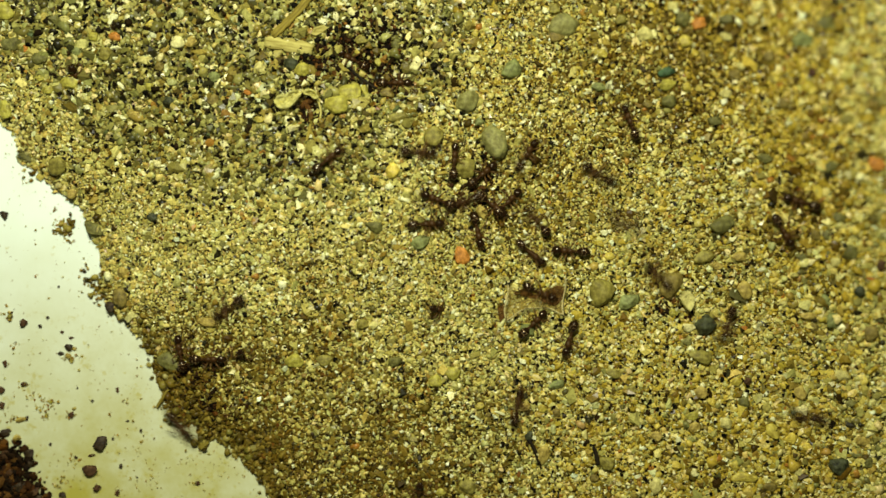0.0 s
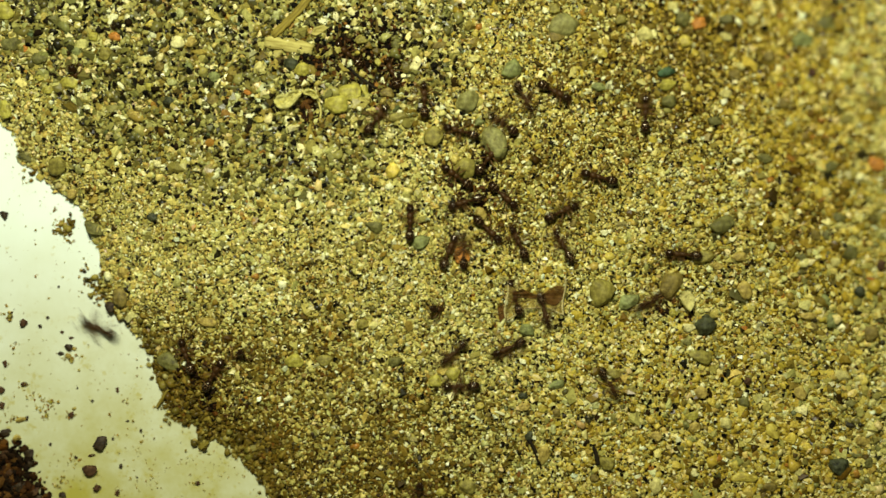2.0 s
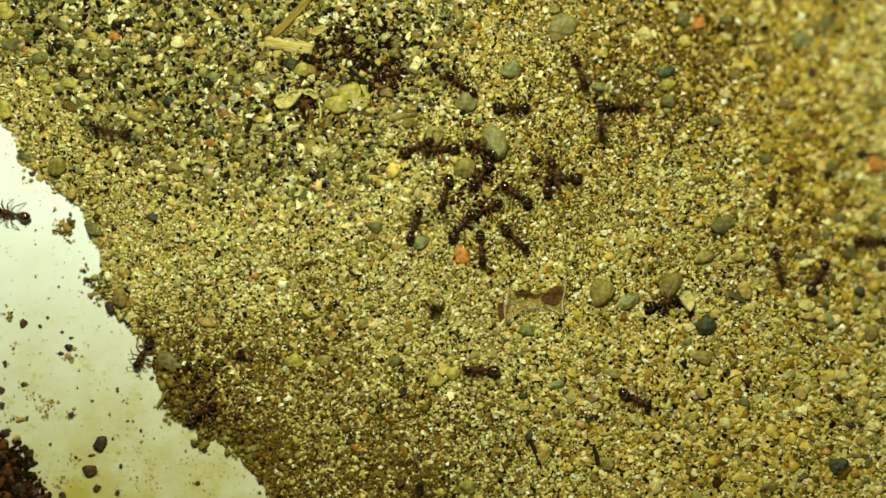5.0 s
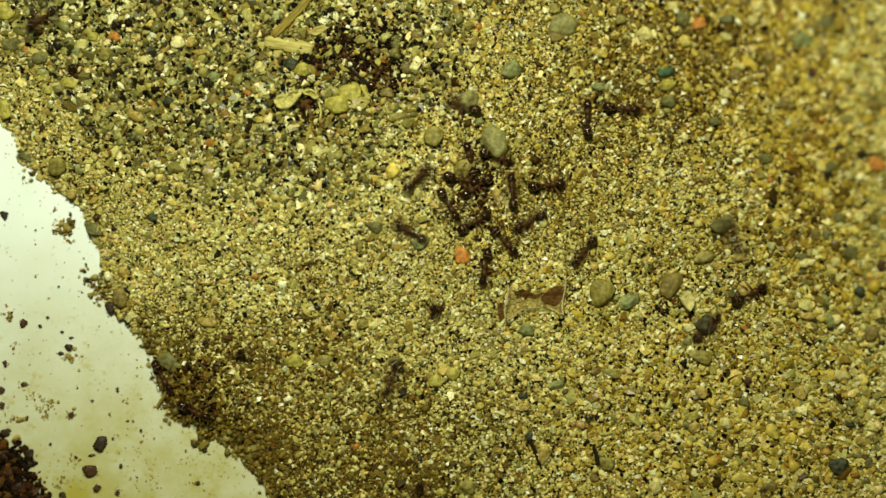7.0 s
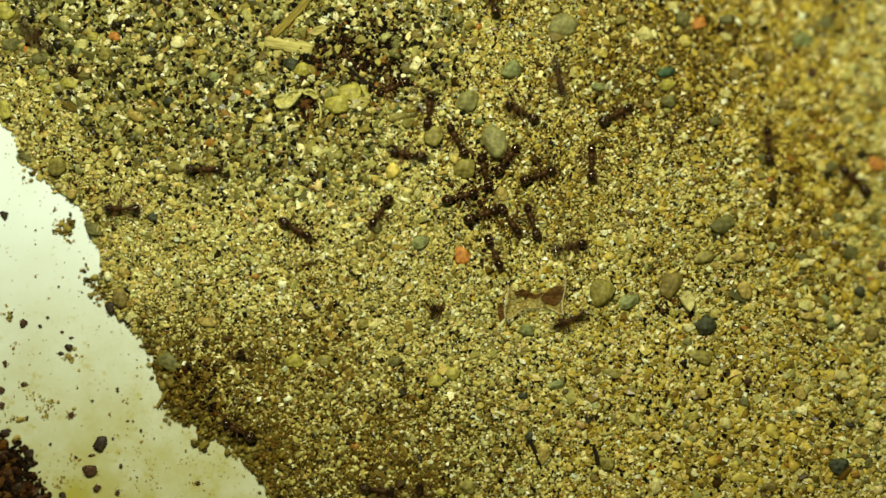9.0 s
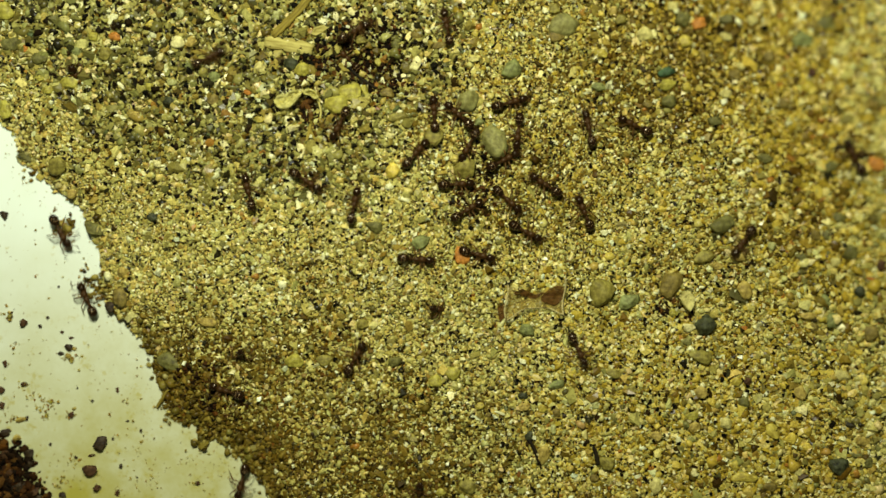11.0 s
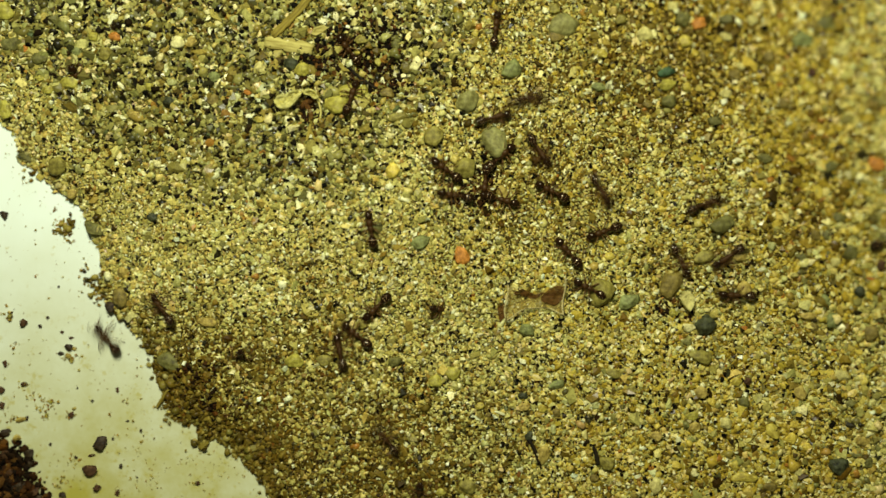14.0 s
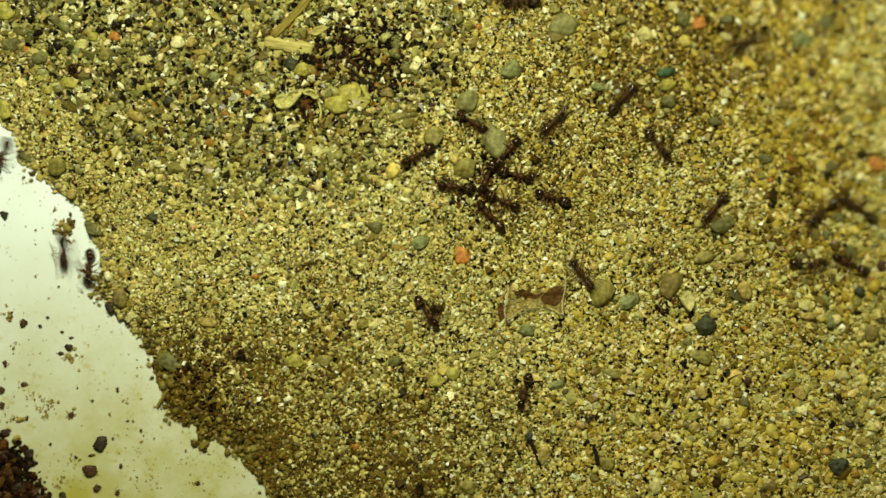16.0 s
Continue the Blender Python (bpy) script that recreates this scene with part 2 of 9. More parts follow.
def height(u, v):
    """Height at one plan place, read from a table."""
    x, y = (min(max(u, -196), 1760) + 200) / 4, (min(max(v, -196), 1072) + 200) / 4
    i, j = int(x), int(y)
    f, g = x - i, y - j
    a, b, c, d = HEIGHTS[i, j], HEIGHTS[i + 1, j], HEIGHTS[i, j + 1], HEIGHTS[i + 1, j + 1]
    return float((a * (1 - f) + b * f) * (1 - g) + (c * (1 - f) + d * f) * g)


def mesh_of(name, verts, faces, mat, smooth_faces=False):
    me = bpy.data.meshes.new(name)
    me.from_pydata(verts, [], faces)
    me.materials.append(mat)
    if smooth_faces:
        me.polygons.foreach_set("use_smooth", [True] * len(me.polygons))
    me.update()
    return me


def build_tray():
    bm = bmesh.new()
    bmesh.ops.create_cube(bm, size=1.0, matrix=Matrix.Diagonal((0.26, 0.20, 0.003, 1)))
    top = [f for f in bm.faces if f.normal.z > 0.9]
    r = bmesh.ops.inset_region(bm, faces=top, thickness=0.003)
    rim = [f for f in r["faces"]]
    ext = bmesh.ops.extrude_face_region(bm, geom=rim)
    bmesh.ops.translate(bm, vec=(0, 0, 0.016), verts=[g for g in ext["geom"] if isinstance(g, bmesh.types.BMVert)])
    bmesh.ops.bevel(bm, geom=list(bm.edges), offset=0.0006, segments=2, affect="EDGES")
    me = bpy.data.meshes.new("tray")
    bm.to_mesh(me)
    bm.free()
    me.materials.append(TRAY)
    ob = new("tray", me)
    ob.location = (0, 0, -0.0015)
    return tagged(ob, "white glazed tray floor smeared with yellow dust, near side painted dimmer", "tray", kind="structure")


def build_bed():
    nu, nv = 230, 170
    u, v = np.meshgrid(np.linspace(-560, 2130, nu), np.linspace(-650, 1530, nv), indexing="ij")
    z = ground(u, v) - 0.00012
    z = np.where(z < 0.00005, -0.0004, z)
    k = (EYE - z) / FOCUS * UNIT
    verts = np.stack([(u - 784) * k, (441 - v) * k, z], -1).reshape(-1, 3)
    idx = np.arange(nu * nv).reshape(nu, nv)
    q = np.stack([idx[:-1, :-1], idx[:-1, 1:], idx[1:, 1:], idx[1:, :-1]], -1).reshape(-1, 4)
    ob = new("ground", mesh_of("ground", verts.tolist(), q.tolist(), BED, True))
    return tagged(ob, "bed of sand heaped on the white tray, darkened for shaded gaps", "sand", kind="structure")


def ico():
    t = (1 + 5 ** 0.5) / 2
    v = np.array([(-1, t, 0), (1, t, 0), (-1, -t, 0), (1, -t, 0), (0, -1, t), (0, 1, t), (0, -1, -t), (0, 1, -t),
                  (t, 0, -1), (t, 0, 1), (-t, 0, -1), (-t, 0, 1)]) / (1 + t * t) ** 0.5
    f = np.array([(0, 11, 5), (0, 5, 1), (0, 1, 7), (0, 7, 10), (0, 10, 11), (1, 5, 9), (5, 11, 4), (11, 10, 2), (10, 7, 6), (7, 1, 8),
                  (3, 9, 4), (3, 4, 2), (3, 2, 6), (3, 6, 8), (3, 8, 9), (4, 9, 5), (2, 4, 11), (6, 2, 10), (8, 6, 7), (9, 8, 1)])
    return v, f


def chip():
    """Six corners of a small angular grain and its eight faces."""
    v = np.array([(1, 0, 0), (-1, 0, 0), (0, 1, 0), (0, -1, 0), (0, 0, 1), (0, 0, -1)], float)
    f = np.array([(0, 2, 4), (2, 1, 4), (1, 3, 4), (3, 0, 4), (2, 0, 5), (1, 2, 5), (3, 1, 5), (0, 3, 5)])
    return v, f


def shard():
    """Eight corners of an angular chip and its twelve faces."""
    v = np.array([(x, y, z) for x in (-1, 1) for y in (-1, 1) for z in (-1, 1)]) / 3 ** 0.5
    f = np.array([(0, 1, 3), (0, 3, 2), (4, 6, 7), (4, 7, 5), (0, 4, 5), (0, 5, 1), (2, 3, 7), (2, 7, 6), (0, 2, 6), (0, 6, 4), (1, 5, 7), (1, 7, 3)])
    return v, f


def grains_object(name, u, v, z, r, mat, rng, label, category, form=shard, jitter=0.28, flat=1.0):
    """Angular grains of radius r (plan units) at plan places and heights, in one mesh."""
    base, tri = form()
    n, nv = len(u), len(base)
    shape = base[None] * (1 + jitter * rng.randn(n, nv, 1).clip(-1.5, 1.5)) + 0.12 * rng.randn(n, nv, 3).clip(-2, 2)
    shape = shape * rng.uniform(0.60, 1.4, (n, 1, 3))
    q = rng.randn(n, 4)
    q /= np.linalg.norm(q, axis=1, keepdims=True)
    w, a, b, c = q.T
    rot = np.stack([np.stack([1 - 2 * (b * b + c * c), 2 * (a * b - c * w), 2 * (a * c + b * w)], -1),
                    np.stack([2 * (a * b + c * w), 1 - 2 * (a * a + c * c), 2 * (b * c - a * w)], -1),
                    np.stack([2 * (a * c - b * w), 2 * (b * c + a * w), 1 - 2 * (a * a + b * b)], -1)], 1)
    shape = np.einsum("nij,nkj->nki", rot, shape) * (r * UNIT)[:, None, None]
    shape[:, :, 2] *= flat
    k = (EYE - z) / FOCUS * UNIT
    centre = np.stack([(u - 784) * k, (441 - v) * k, z], -1)
    co = (shape + centre[:, None]).reshape(-1, 3).astype(np.float32)
    faces = (tri[None] + nv * np.arange(n)[:, None, None]).reshape(-1, 3).astype(np.int32)
    me = bpy.data.meshes.new(name)
    me.vertices.add(len(co))
    me.vertices.foreach_set("co", co.ravel())
    me.loops.add(faces.size)
    me.loops.foreach_set("vertex_index", faces.ravel())
    me.polygons.add(len(faces))
    me.polygons.foreach_set("loop_start", np.arange(0, faces.size, 3, dtype=np.int32))
    me.materials.append(mat)
    me.update(calc_edges=True)
    me.polygons.foreach_set("use_smooth", np.repeat(rng.rand(n) < (0 if form is not ico else 0.9 if jitter < 0.2 else 0.3), len(tri)))
    return tagged(new(name, me), label, category, kind="stuff")


def scatter(rng, pitch, box):
    """Jittered places over a plan box."""
    u, v = np.meshgrid(np.arange(box[0], box[2], pitch), np.arange(box[1], box[3], pitch), indexing="ij")
    return (u + rng.uniform(-0.6, 0.6, u.shape) * pitch).ravel(), (v + rng.uniform(-0.6, 0.6, v.shape) * pitch).ravel()


def coarse_part(u, v):
    """How coarse the sand is: 1 at the loose heap, 0 on the fine fan."""
    c = 0.9 * smooth((930 - u - 0.55 * (v - 90)) / 260) * smooth((460 - v + 0.12 * (u - 400)) / 260) * smooth((inside(u, v) - 40) / 130)
    c = np.maximum(c, 0.5 * smooth((u - 900) / 300) * smooth((v - 560) / 150))
    c = np.maximum(c, 0.55 * smooth((u - 1200) / 260))
    return np.clip(c + 0.28 * lattice(u / 70, v / 70, 11), 0, 1)


def dusty_part(u, v):
    """Share of the finest sand: the trodden ridge and the dusty slope along the tray."""
    edge = inside(u, v)
    d = np.maximum(bump_at(u, v, 950, 150, 85, 330, -12), bump_at(u, v, 990, 390, 150, 110))
    d = np.maximum(d, 0.9 * np.exp(-((edge - 70) / 55) ** 2) * smooth((v - 300) / 80) * smooth((640 - v) / 80))
    d = np.maximum(d, 0.6 * bump_at(u, v, 740, 480, 220, 110))
    return np.clip(d + 0.3 * lattice(u / 40, v / 40, 61), 0, 1)


def brown_part(u, v):
    """Share of brown sand: along the near side, where it also paints the slope's shade, and on the far heap."""
    b = 0.66 * smooth((v - 530 - 0.05 * (u - 500)) / 330) * (1 - 0.8 * smooth((u - 700) / 400))
    edge = inside(u, v) + 60 * lattice(u / 80, v / 80, 17)
    b = np.maximum(b, 1.0 * smooth((210 - edge) / 200) * smooth((v - 440) / 260))
    b = np.maximum(b, 0.62 * bump_at(u, v, 480, 680, 190, 130))
    b = np.maximum(b, 0.13 * smooth((u - 950) / 300) * (1 - 0.8 * smooth((v - 560) / 160)))
    # browner round (940, 330): paints the shade among the crowded ants
    b = np.maximum(b, 0.45 * bump_at(u, v, 940, 330, 130, 150))
    b = np.maximum(b, 0.24 * smooth((u - 1080) / 220) * smooth((640 - v) / 140))
    b = np.maximum(b, 0.62 * bump_at(u, v, 1160, 110, 230, 190))
    return np.clip(b + 0.35 * lattice(u / 60, v / 60, 12), 0, 1)


def build_grains():
    rng = np.random.RandomState(3)
    box = (-60, -60, 1630, 945)
    us, vs, zs, rs, cs = [], [], [], [], []
    for pitch, lift, lo, hi, share in ((5.2, -0.05, -1.0, 0.55, 0.95), (3.9, 0.04, -1.0, 0.50, 0.74), (6.4, -0.04, 0.35, 2.0, 0.86),
                                       (6.9, 0.08, 0.40, 2.0, 0.46), (9.5, 0.12, 0.45, 2.0, 0.18), (7.5, 0.08, -1.0, 0.5, 0.07),
                                       (4.4, 0.07, 0.3, 2.0, 0.34), (10.5, 0.08, 0.3, 2.0, 0.03), (9.0, 0.06, -1.0, 0.35, 0.02)):
        u, v = scatter(rng, pitch, box)
        c = coarse_part(u, v) + 0.12 * rng.randn(len(u))
        h = ground(u, v)
        keep = (c > lo) & (c < hi) & (h > 0) & (inside(u, v) > 0) & (rng.rand(len(u)) < share)
        u, v, h, c = u[keep], v[keep], h[keep], c[keep]
        r = pitch * 0.72 * np.exp(0.26 * rng.randn(len(u))).clip(0.5, 1.5)
        us.append(u), vs.append(v), rs.append(r), cs.append(c)
        zs.append(h + (lift + rng.uniform(-0.07, 0.07, len(u))) * 0.001)
    u, v = scatter(rng, 3.2, box)
    h = ground(u, v)
    keep = (h > 0) & (inside(u, v) > 0) & (rng.rand(len(u)) < 0.85 * smooth((dusty_part(u, v) - 0.15) / 0.5))
    u, v, h = u[keep], v[keep], h[keep]
    us.append(u), vs.append(v), rs.append(2.2 * np.exp(0.28 * rng.randn(len(u))).clip(0.5, 1.5)), cs.append(np.zeros(len(u)))
    zs.append(h + rng.uniform(-0.02, 0.09, len(u)) * 0.001)
    u, v, z, r, c = (np.concatenate(x) for x in (us, vs, zs, rs, cs))
    keep = (r < 3.0) | (rng.rand(len(u)) > 0.62 * dusty_part(u, v))
    u, v, z, r, c = u[keep], v[keep], z[keep], r[keep], c[keep]
    brown = rng.rand(len(u)) < brown_part(u, v)
    yellow = rng.rand(len(u)) < np.maximum(0.85 * smooth((u - 1130 + 0.6 * (330 - v)) / 320), 0.24 * smooth((u - 760) / 160) * smooth((620 - v) / 120) + 0.55 * smooth((u - 860) / 250) * smooth((v - 520) / 120))
    yellow = yellow & (u < 1515 + 50 * rng.randn(len(u)))
    yellow = yellow & ~(brown & (rng.rand(len(u)) < np.maximum(bump_at(u, v, 1160, 110, 260, 220), 0.6 * smooth((640 - v) / 140))))
    brown = brown & ~yellow & (u < 1500 + 40 * rng.randn(len(u)))
    coarse = ~brown & ~yellow & (c > 0.42) & (u < 1000 + 40 * rng.randn(len(u)))
    fine = ~brown & ~yellow & ~coarse
    for name, pick, mat, label in (("fine_sand", fine, FINE, "fine pale yellow sand grains with black specks"),
                                   ("coarse_sand", coarse, COARSE, "coarse loose yellow, white and black sand grains"),
                                   ("yellow_sand", yellow, YELLOW, "dull yellow sand grains on the raised heap"),
                                   ("brown_sand", brown, BROWN, "brown-yellow sand grains lying in a bed, darkened for slope shade")):
        for part, form in ((pick & (r >= 3.3), ico), (pick & (r < 3.3), chip)):
            grains_object(name, u[part], v[part], z[part], r[part], mat, rng, label, "sand", form, 0.38, 0.74)


def build_specks():
    """Small black specks, part mineral and part painted gap shade, and pale quartz dust lying between the grains."""
    rng = np.random.RandomState(31)
    u, v = scatter(rng, 7.0, (-60, -60, 1630, 945))
    h = ground(u, v)
    c = coarse_part(u, v)
    share = 0.22 + 0.08 * c + 0.14 * lattice(u / 40, v / 40, 41) - 0.11 * smooth((u - 1150) / 250) - 0.15 * smooth((u - 1400) / 150) - 0.10 * smooth((v - 620) / 150) * smooth((800 - u) / 200) + 0.16 * bump_at(u, v, 940, 120, 120, 260, -12) - 0.11 * smooth((u - 1180) / 200) * smooth((660 - v) / 150)
    share = share + 0.10 * bump_at(u, v, 600, 130, 190, 140) - 0.06 * smooth((u - 1120) / 150) * smooth((v - 600) / 120)
    # Fewer specks round (660, 480), which paints the lamp-facing crest brighter.
    share = share * (1 - 0.65 * brown_part(u, v) * smooth((900 - u) / 200)) * (1 - 0.6 * (1 - smooth((inside(u, v) - 40) / 130)) * smooth((v - 340) / 60)) - 0.05 * bump_at(u, v, 660, 480, 180, 100)
    keep = (h > 0) & (inside(u, v) > 25) & (rng.rand(len(u)) < share)
    u, v, h, c = u[keep], v[keep], h[keep], c[keep]
    r = (1.75 + 1.0 * c - 0.4 * dusty_part(u, v)) * np.exp(0.40 * rng.randn(len(u))).clip(0.5, 1.8)
    z = h + (0.17 + 0.06 * c) * 0.001
    grains_object("black_sand", u, v, z, r, BLACK_GRAIN_AND_GAP, rng, "small black grains among yellow sand, many painting shaded gaps", "sand", ico, 0.5)
    u, v = scatter(rng, 9.0, (-60, -60, 1630, 945))
    h = ground(u, v)
    # Extra chips round (680, 480) paint the crest that faces the lamp brighter.
    keep = (h > 0) & (inside(u, v) > 20) & (rng.rand(len(u)) < (1 - 0.75 * brown_part(u, v) * smooth((900 - u) / 200)) * (0.11 + 0.07 * bump_at(u, v, 680, 480, 200, 110) + 0.06 * smooth((u - 850) / 200) * smooth((v - 480) / 150) + 0.10 * lattice(u / 50, v / 50, 43) - 0.07 * smooth((u - 1200) / 250)))
    u, v, h = u[keep], v[keep], h[keep]
    r = 2.7 * np.exp(0.42 * rng.randn(len(u))).clip(0.5, 2.0)
    grains_object("white_sand", u, v, h + 0.0002, r, WHITE_GRAIN_AND_GLINT, rng, "small white quartz chips among yellow sand, some painting glints", "sand", shard, 0.4)


def build_dust():
    """Fine specks on the tray and the dark soil heap in its corner."""
    rng = np.random.RandomState(9)
    u, v = rng.uniform(-30, 480, 5000), rng.uniform(220, 930, 5000)
    near = inside(u, v)
    keep = (near < -8) & (rng.rand(5000) < 0.10 + 0.35 * smooth((v - 480) / 300) * (lattice(u / 45, v / 45, 21) > 0.1) + 0.4 * smooth((near + 60) / 60))
    u, v = u[keep], v[keep]
    r = 0.9 * np.exp(0.55 * rng.randn(len(u))).clip(0.5, 3.2)
    spots = ((12, 560, 10, 8), (112, 402, 12, 18), (120, 424, 8, 6), (84, 716, 13, 12), (80, 735, 6, 8), (128, 735, 7, 8), (42, 680, 8, 5),
             (222, 712, 5, 5), (28, 610, 7, 4), (130, 815, 12, 8), (105, 855, 16, 10), (165, 845, 14, 10), (345, 852, 14, 16), (390, 830, 22, 18),
             (125, 632, 9, 8), (30, 742, 14, 5), (60, 700, 10, 8), (210, 872, 8, 10), (330, 815, 16, 12), (270, 850, 20, 12), (250, 800, 14, 8))
    for cu, cv, ru, rv in spots:
        faint = cu > 140 and cv > 790
        n = int((0.07 if faint else 0.18) * ru * rv) + 5
        u, v = np.append(u, cu + ru * 0.8 * rng.randn(n)), np.append(v, cv + rv * 0.6 * rng.randn(n))
        r = np.append(r, (0.9 if faint else 1.5) * np.exp(0.4 * rng.randn(n)).clip(0.5, 2.2))
    grains_object("tray_dust", u, v, r * UNIT * 0.6, r, DUST, rng, "fine yellow-brown dust specks on the white tray", "dust")
    u, v = rng.uniform(-60, 130, 5200), rng.uniform(700, 940, 5200)
    d = np.hypot((u + 14) / 100, (905 - v) / 130) + 0.25 * lattice(u / 18, v / 18, 33)
    keep = rng.rand(5200) < np.clip(1.95 - 1.8 * d, 0.0, 1)
    u, v, d = u[keep], v[keep], d[keep]
    r = 4.0 * np.exp(0.4 * rng.randn(len(u))).clip(0.4, 2.2)
    z = r * UNIT * 0.5 + rng.rand(len(u)) * 0.0005 * np.clip(1 - d, 0, 1)
    grains_object("soil_heap", u, v, z, r, SOIL, rng, "dark brown crumbly soil heaped on the tray", "soil", ico)


def build_edge_grains():
    """Rounded, half clear grains that lie singly along the foot of the sand."""
    rng = np.random.RandomState(52)
    u, v = rng.uniform(0, 470, 26000), rng.uniform(225, 884, 26000)
    d = inside(u, v) + 10 * lattice(u / 16, v / 16, 55)
    keep = (d > -9) & (d < 46) & (rng.rand(len(u)) < 0.13 * np.exp(-((d - 10) / 18) ** 2) * (0.35 + 0.65 * smooth((v - 560) / 80)))
    u, v = u[keep], v[keep]
    for cu, cv, ru, rv, n in ((166, 505, 9, 9, 16), (158, 498, 9, 7, 8), (170, 530, 8, 12, 14), (118, 396, 8, 9, 16), (112, 408, 7, 6, 8), (146, 470, 5, 6, 5),
                              (60, 306, 8, 5, 8), (14, 558, 5, 5, 4), (420, 800, 14, 8, 10), (352, 788, 8, 6, 8)):
        u, v = np.append(u, cu + ru * rng.randn(n)), np.append(v, cv + rv * rng.randn(n))
    r = (3.6 + 1.0 * smooth((v - 560) / 80)) * np.exp(0.32 * rng.randn(len(u))).clip(0.5, 1.9)
    z = np.maximum(ground(u, v), 0) + r * UNIT * 0.45
    grains_object("edge_sand", u, v, z, r, CLEAR_SAND, rng, "rounded amber sand grains along the edge of the sand", "sand", ico, 0.18)


def build_debris_shade():
    """Dark crumbs and plant dust kicked out round the ant hole and under the torn pod; they also paint shade."""
    rng = np.random.RandomState(14)
    us, vs = [], []
    # some clusters stand in for shade: in the hole, under the straw, among the ants
    for cu, cv, ru, rv, n in ((650, 66, 80, 44, 230), (700, 40, 50, 26, 60), (640, 118, 62, 30, 400), (680, 150, 40, 18, 130), (547, 196, 16, 30, 160), (600, 88, 30, 18, 170), (560, 116, 26, 18, 110), (520, 108, 16, 10, 50), (845, 330, 46, 50, 150),
                              (330, 668, 60, 30, 70), (380, 720, 60, 24, 60), (1190, 545, 34, 20, 70)):
        us.append(cu + ru * 0.55 * rng.randn(n))
        vs.append(cv + rv * 0.55 * rng.randn(n))
    u, v = np.concatenate(us), np.concatenate(vs)
    h = ground(u, v)
    keep = h > 0
    u, v, h = u[keep], v[keep], h[keep]
    r = 3.2 * np.exp(0.4 * rng.randn(len(u))).clip(0.4, 2.0)
    grains_object("hole_debris", u, v, h + 0.00012, r, SOIL, rng, "dark brown crumbs and plant dust, partly painting shade on the sand", "debris")


build_tray()
build_bed()
build_grains()
build_specks()
build_dust()
build_edge_grains()
build_debris_shade()
# ---- loose things on the sand ----
def link(name, bm, mat, parent=None, label="", smooth_faces=True):
    me = bpy.data.meshes.new(name)
    bm.to_mesh(me)
    bm.free()
    me.materials.append(mat)
    if smooth_faces:
        me.polygons.foreach_set("use_smooth", [True] * len(me.polygons))
    ob = new(name, me)
    if parent:
        ob.parent = parent
    if label:
        ob["label"] = label
    return ob


def pebble_mesh(seed, ru, rv, rz, rough=0.18):
    """A worn stone, its half sizes in plan units."""
    rng = random.Random(seed)
    bm = bmesh.new()
    bmesh.ops.create_icosphere(bm, subdivisions=3, radius=1.0)
    off = Vector((rng.uniform(0, 50), rng.uniform(0, 50), rng.uniform(0, 50)))
    cuts = [Vector((rng.gauss(0, 1), rng.gauss(0, 1), rng.gauss(0, 0.7))).normalized() for _ in range(10)]
    for w in bm.verts:
        p = w.co.copy()
        p *= 1 + rough * noise.noise(p * 1.1 + off) + 0.55 * rough * noise.noise(p * 3.3 + off) + 0.25 * rough * noise.noise(p * 8 + off)
        for c in cuts:
            over = p.dot(c) - 0.66
            if over > 0:
                p -= c * over * 0.88
        w.co = Vector((p.x * ru, p.y * rv, p.z * rz)) * UNIT
    return bm


def pebble(u, v, ru, rv, turn, tone, label, name="pebble", rough=0.26):
    rz = 0.75 * min(ru, rv)
    ob = link(name, pebble_mesh(int(u * 7 + v), ru * 1.1, rv * 1.1, rz, rough), STONE[tone])
    z = max(height(u, v), 0.0) + 0.00019
    if name == "soil_crumb" or inside(np.array([u]), np.array([v]))[0] < 0:
        z = max(height(u, v), 0.0) + rz * UNIT * 0.7
    p = plan(u, v, z)
    ob.matrix_world = Matrix.Translation(p) @ Euler((0, 0, radians(-turn))).to_matrix().to_4x4()
    return tagged(ob, label, name.replace("_", " "), "pebbles in the sand" if name == "pebble" else "soil crumbs on the tray")



def crumb(u, v, ru, rv, turn, tone):
    """A soil crumb on the white tray; those of the dense heap are smaller."""
    ru, rv = (ru * 0.75, rv * 0.75) if u < 76 and v > 740 else (ru * 0.9, rv * 0.9)
    word = {"soil": "dark brown", "soilred": "reddish brown", "yellowolive": "dull yellow", "orange": "orange-brown", "olive": "olive", "tan": "amber"}[tone]
    return pebble(u, v, ru, rv, turn, tone, word + " soil crumb on the white tray", "soil_crumb", 0.5)


pebble(1000, 46, 27, 25, 20, "grey", "large grey pebble with a rusty edge in the sand")
pebble(985, 64, 17, 13, 10, "brown", "rusty brown pebble under a grey one")
pebble(906, 123, 17, 22, 20, "greygreen", "grey-green smooth pebble in the sand")
pebble(826, 181, 23, 22, 0, "grey", "round speckled grey pebble beside the ants")
pebble(876, 250, 26, 31, 0, "grey", "large rounded grey pebble beside the ants")
pebble(768, 240, 19, 21, 0, "olive", "dark olive pebble half sunk in sand")
pebble(820, 298, 25, 18, 0, "olive", "dark olive pebble among the ants")
pebble(594, 186, 22, 20, 20, "yellowolive", "cloudy yellow-olive quartz pebble in sand")
pebble(621, 166, 21, 20, 0, "yellowolive", "cloudy yellow-olive quartz pebble beside another")
pebble(695, 302, 16, 15, 0, "yellow", "bright yellow rounded grain in sand")
pebble(819, 454, 14, 17, 10, "orange", "orange-red angular grain in the sand")
pebble(665, 402, 16, 11, 10, "darkolive", "dark olive flat pebble in fine sand")
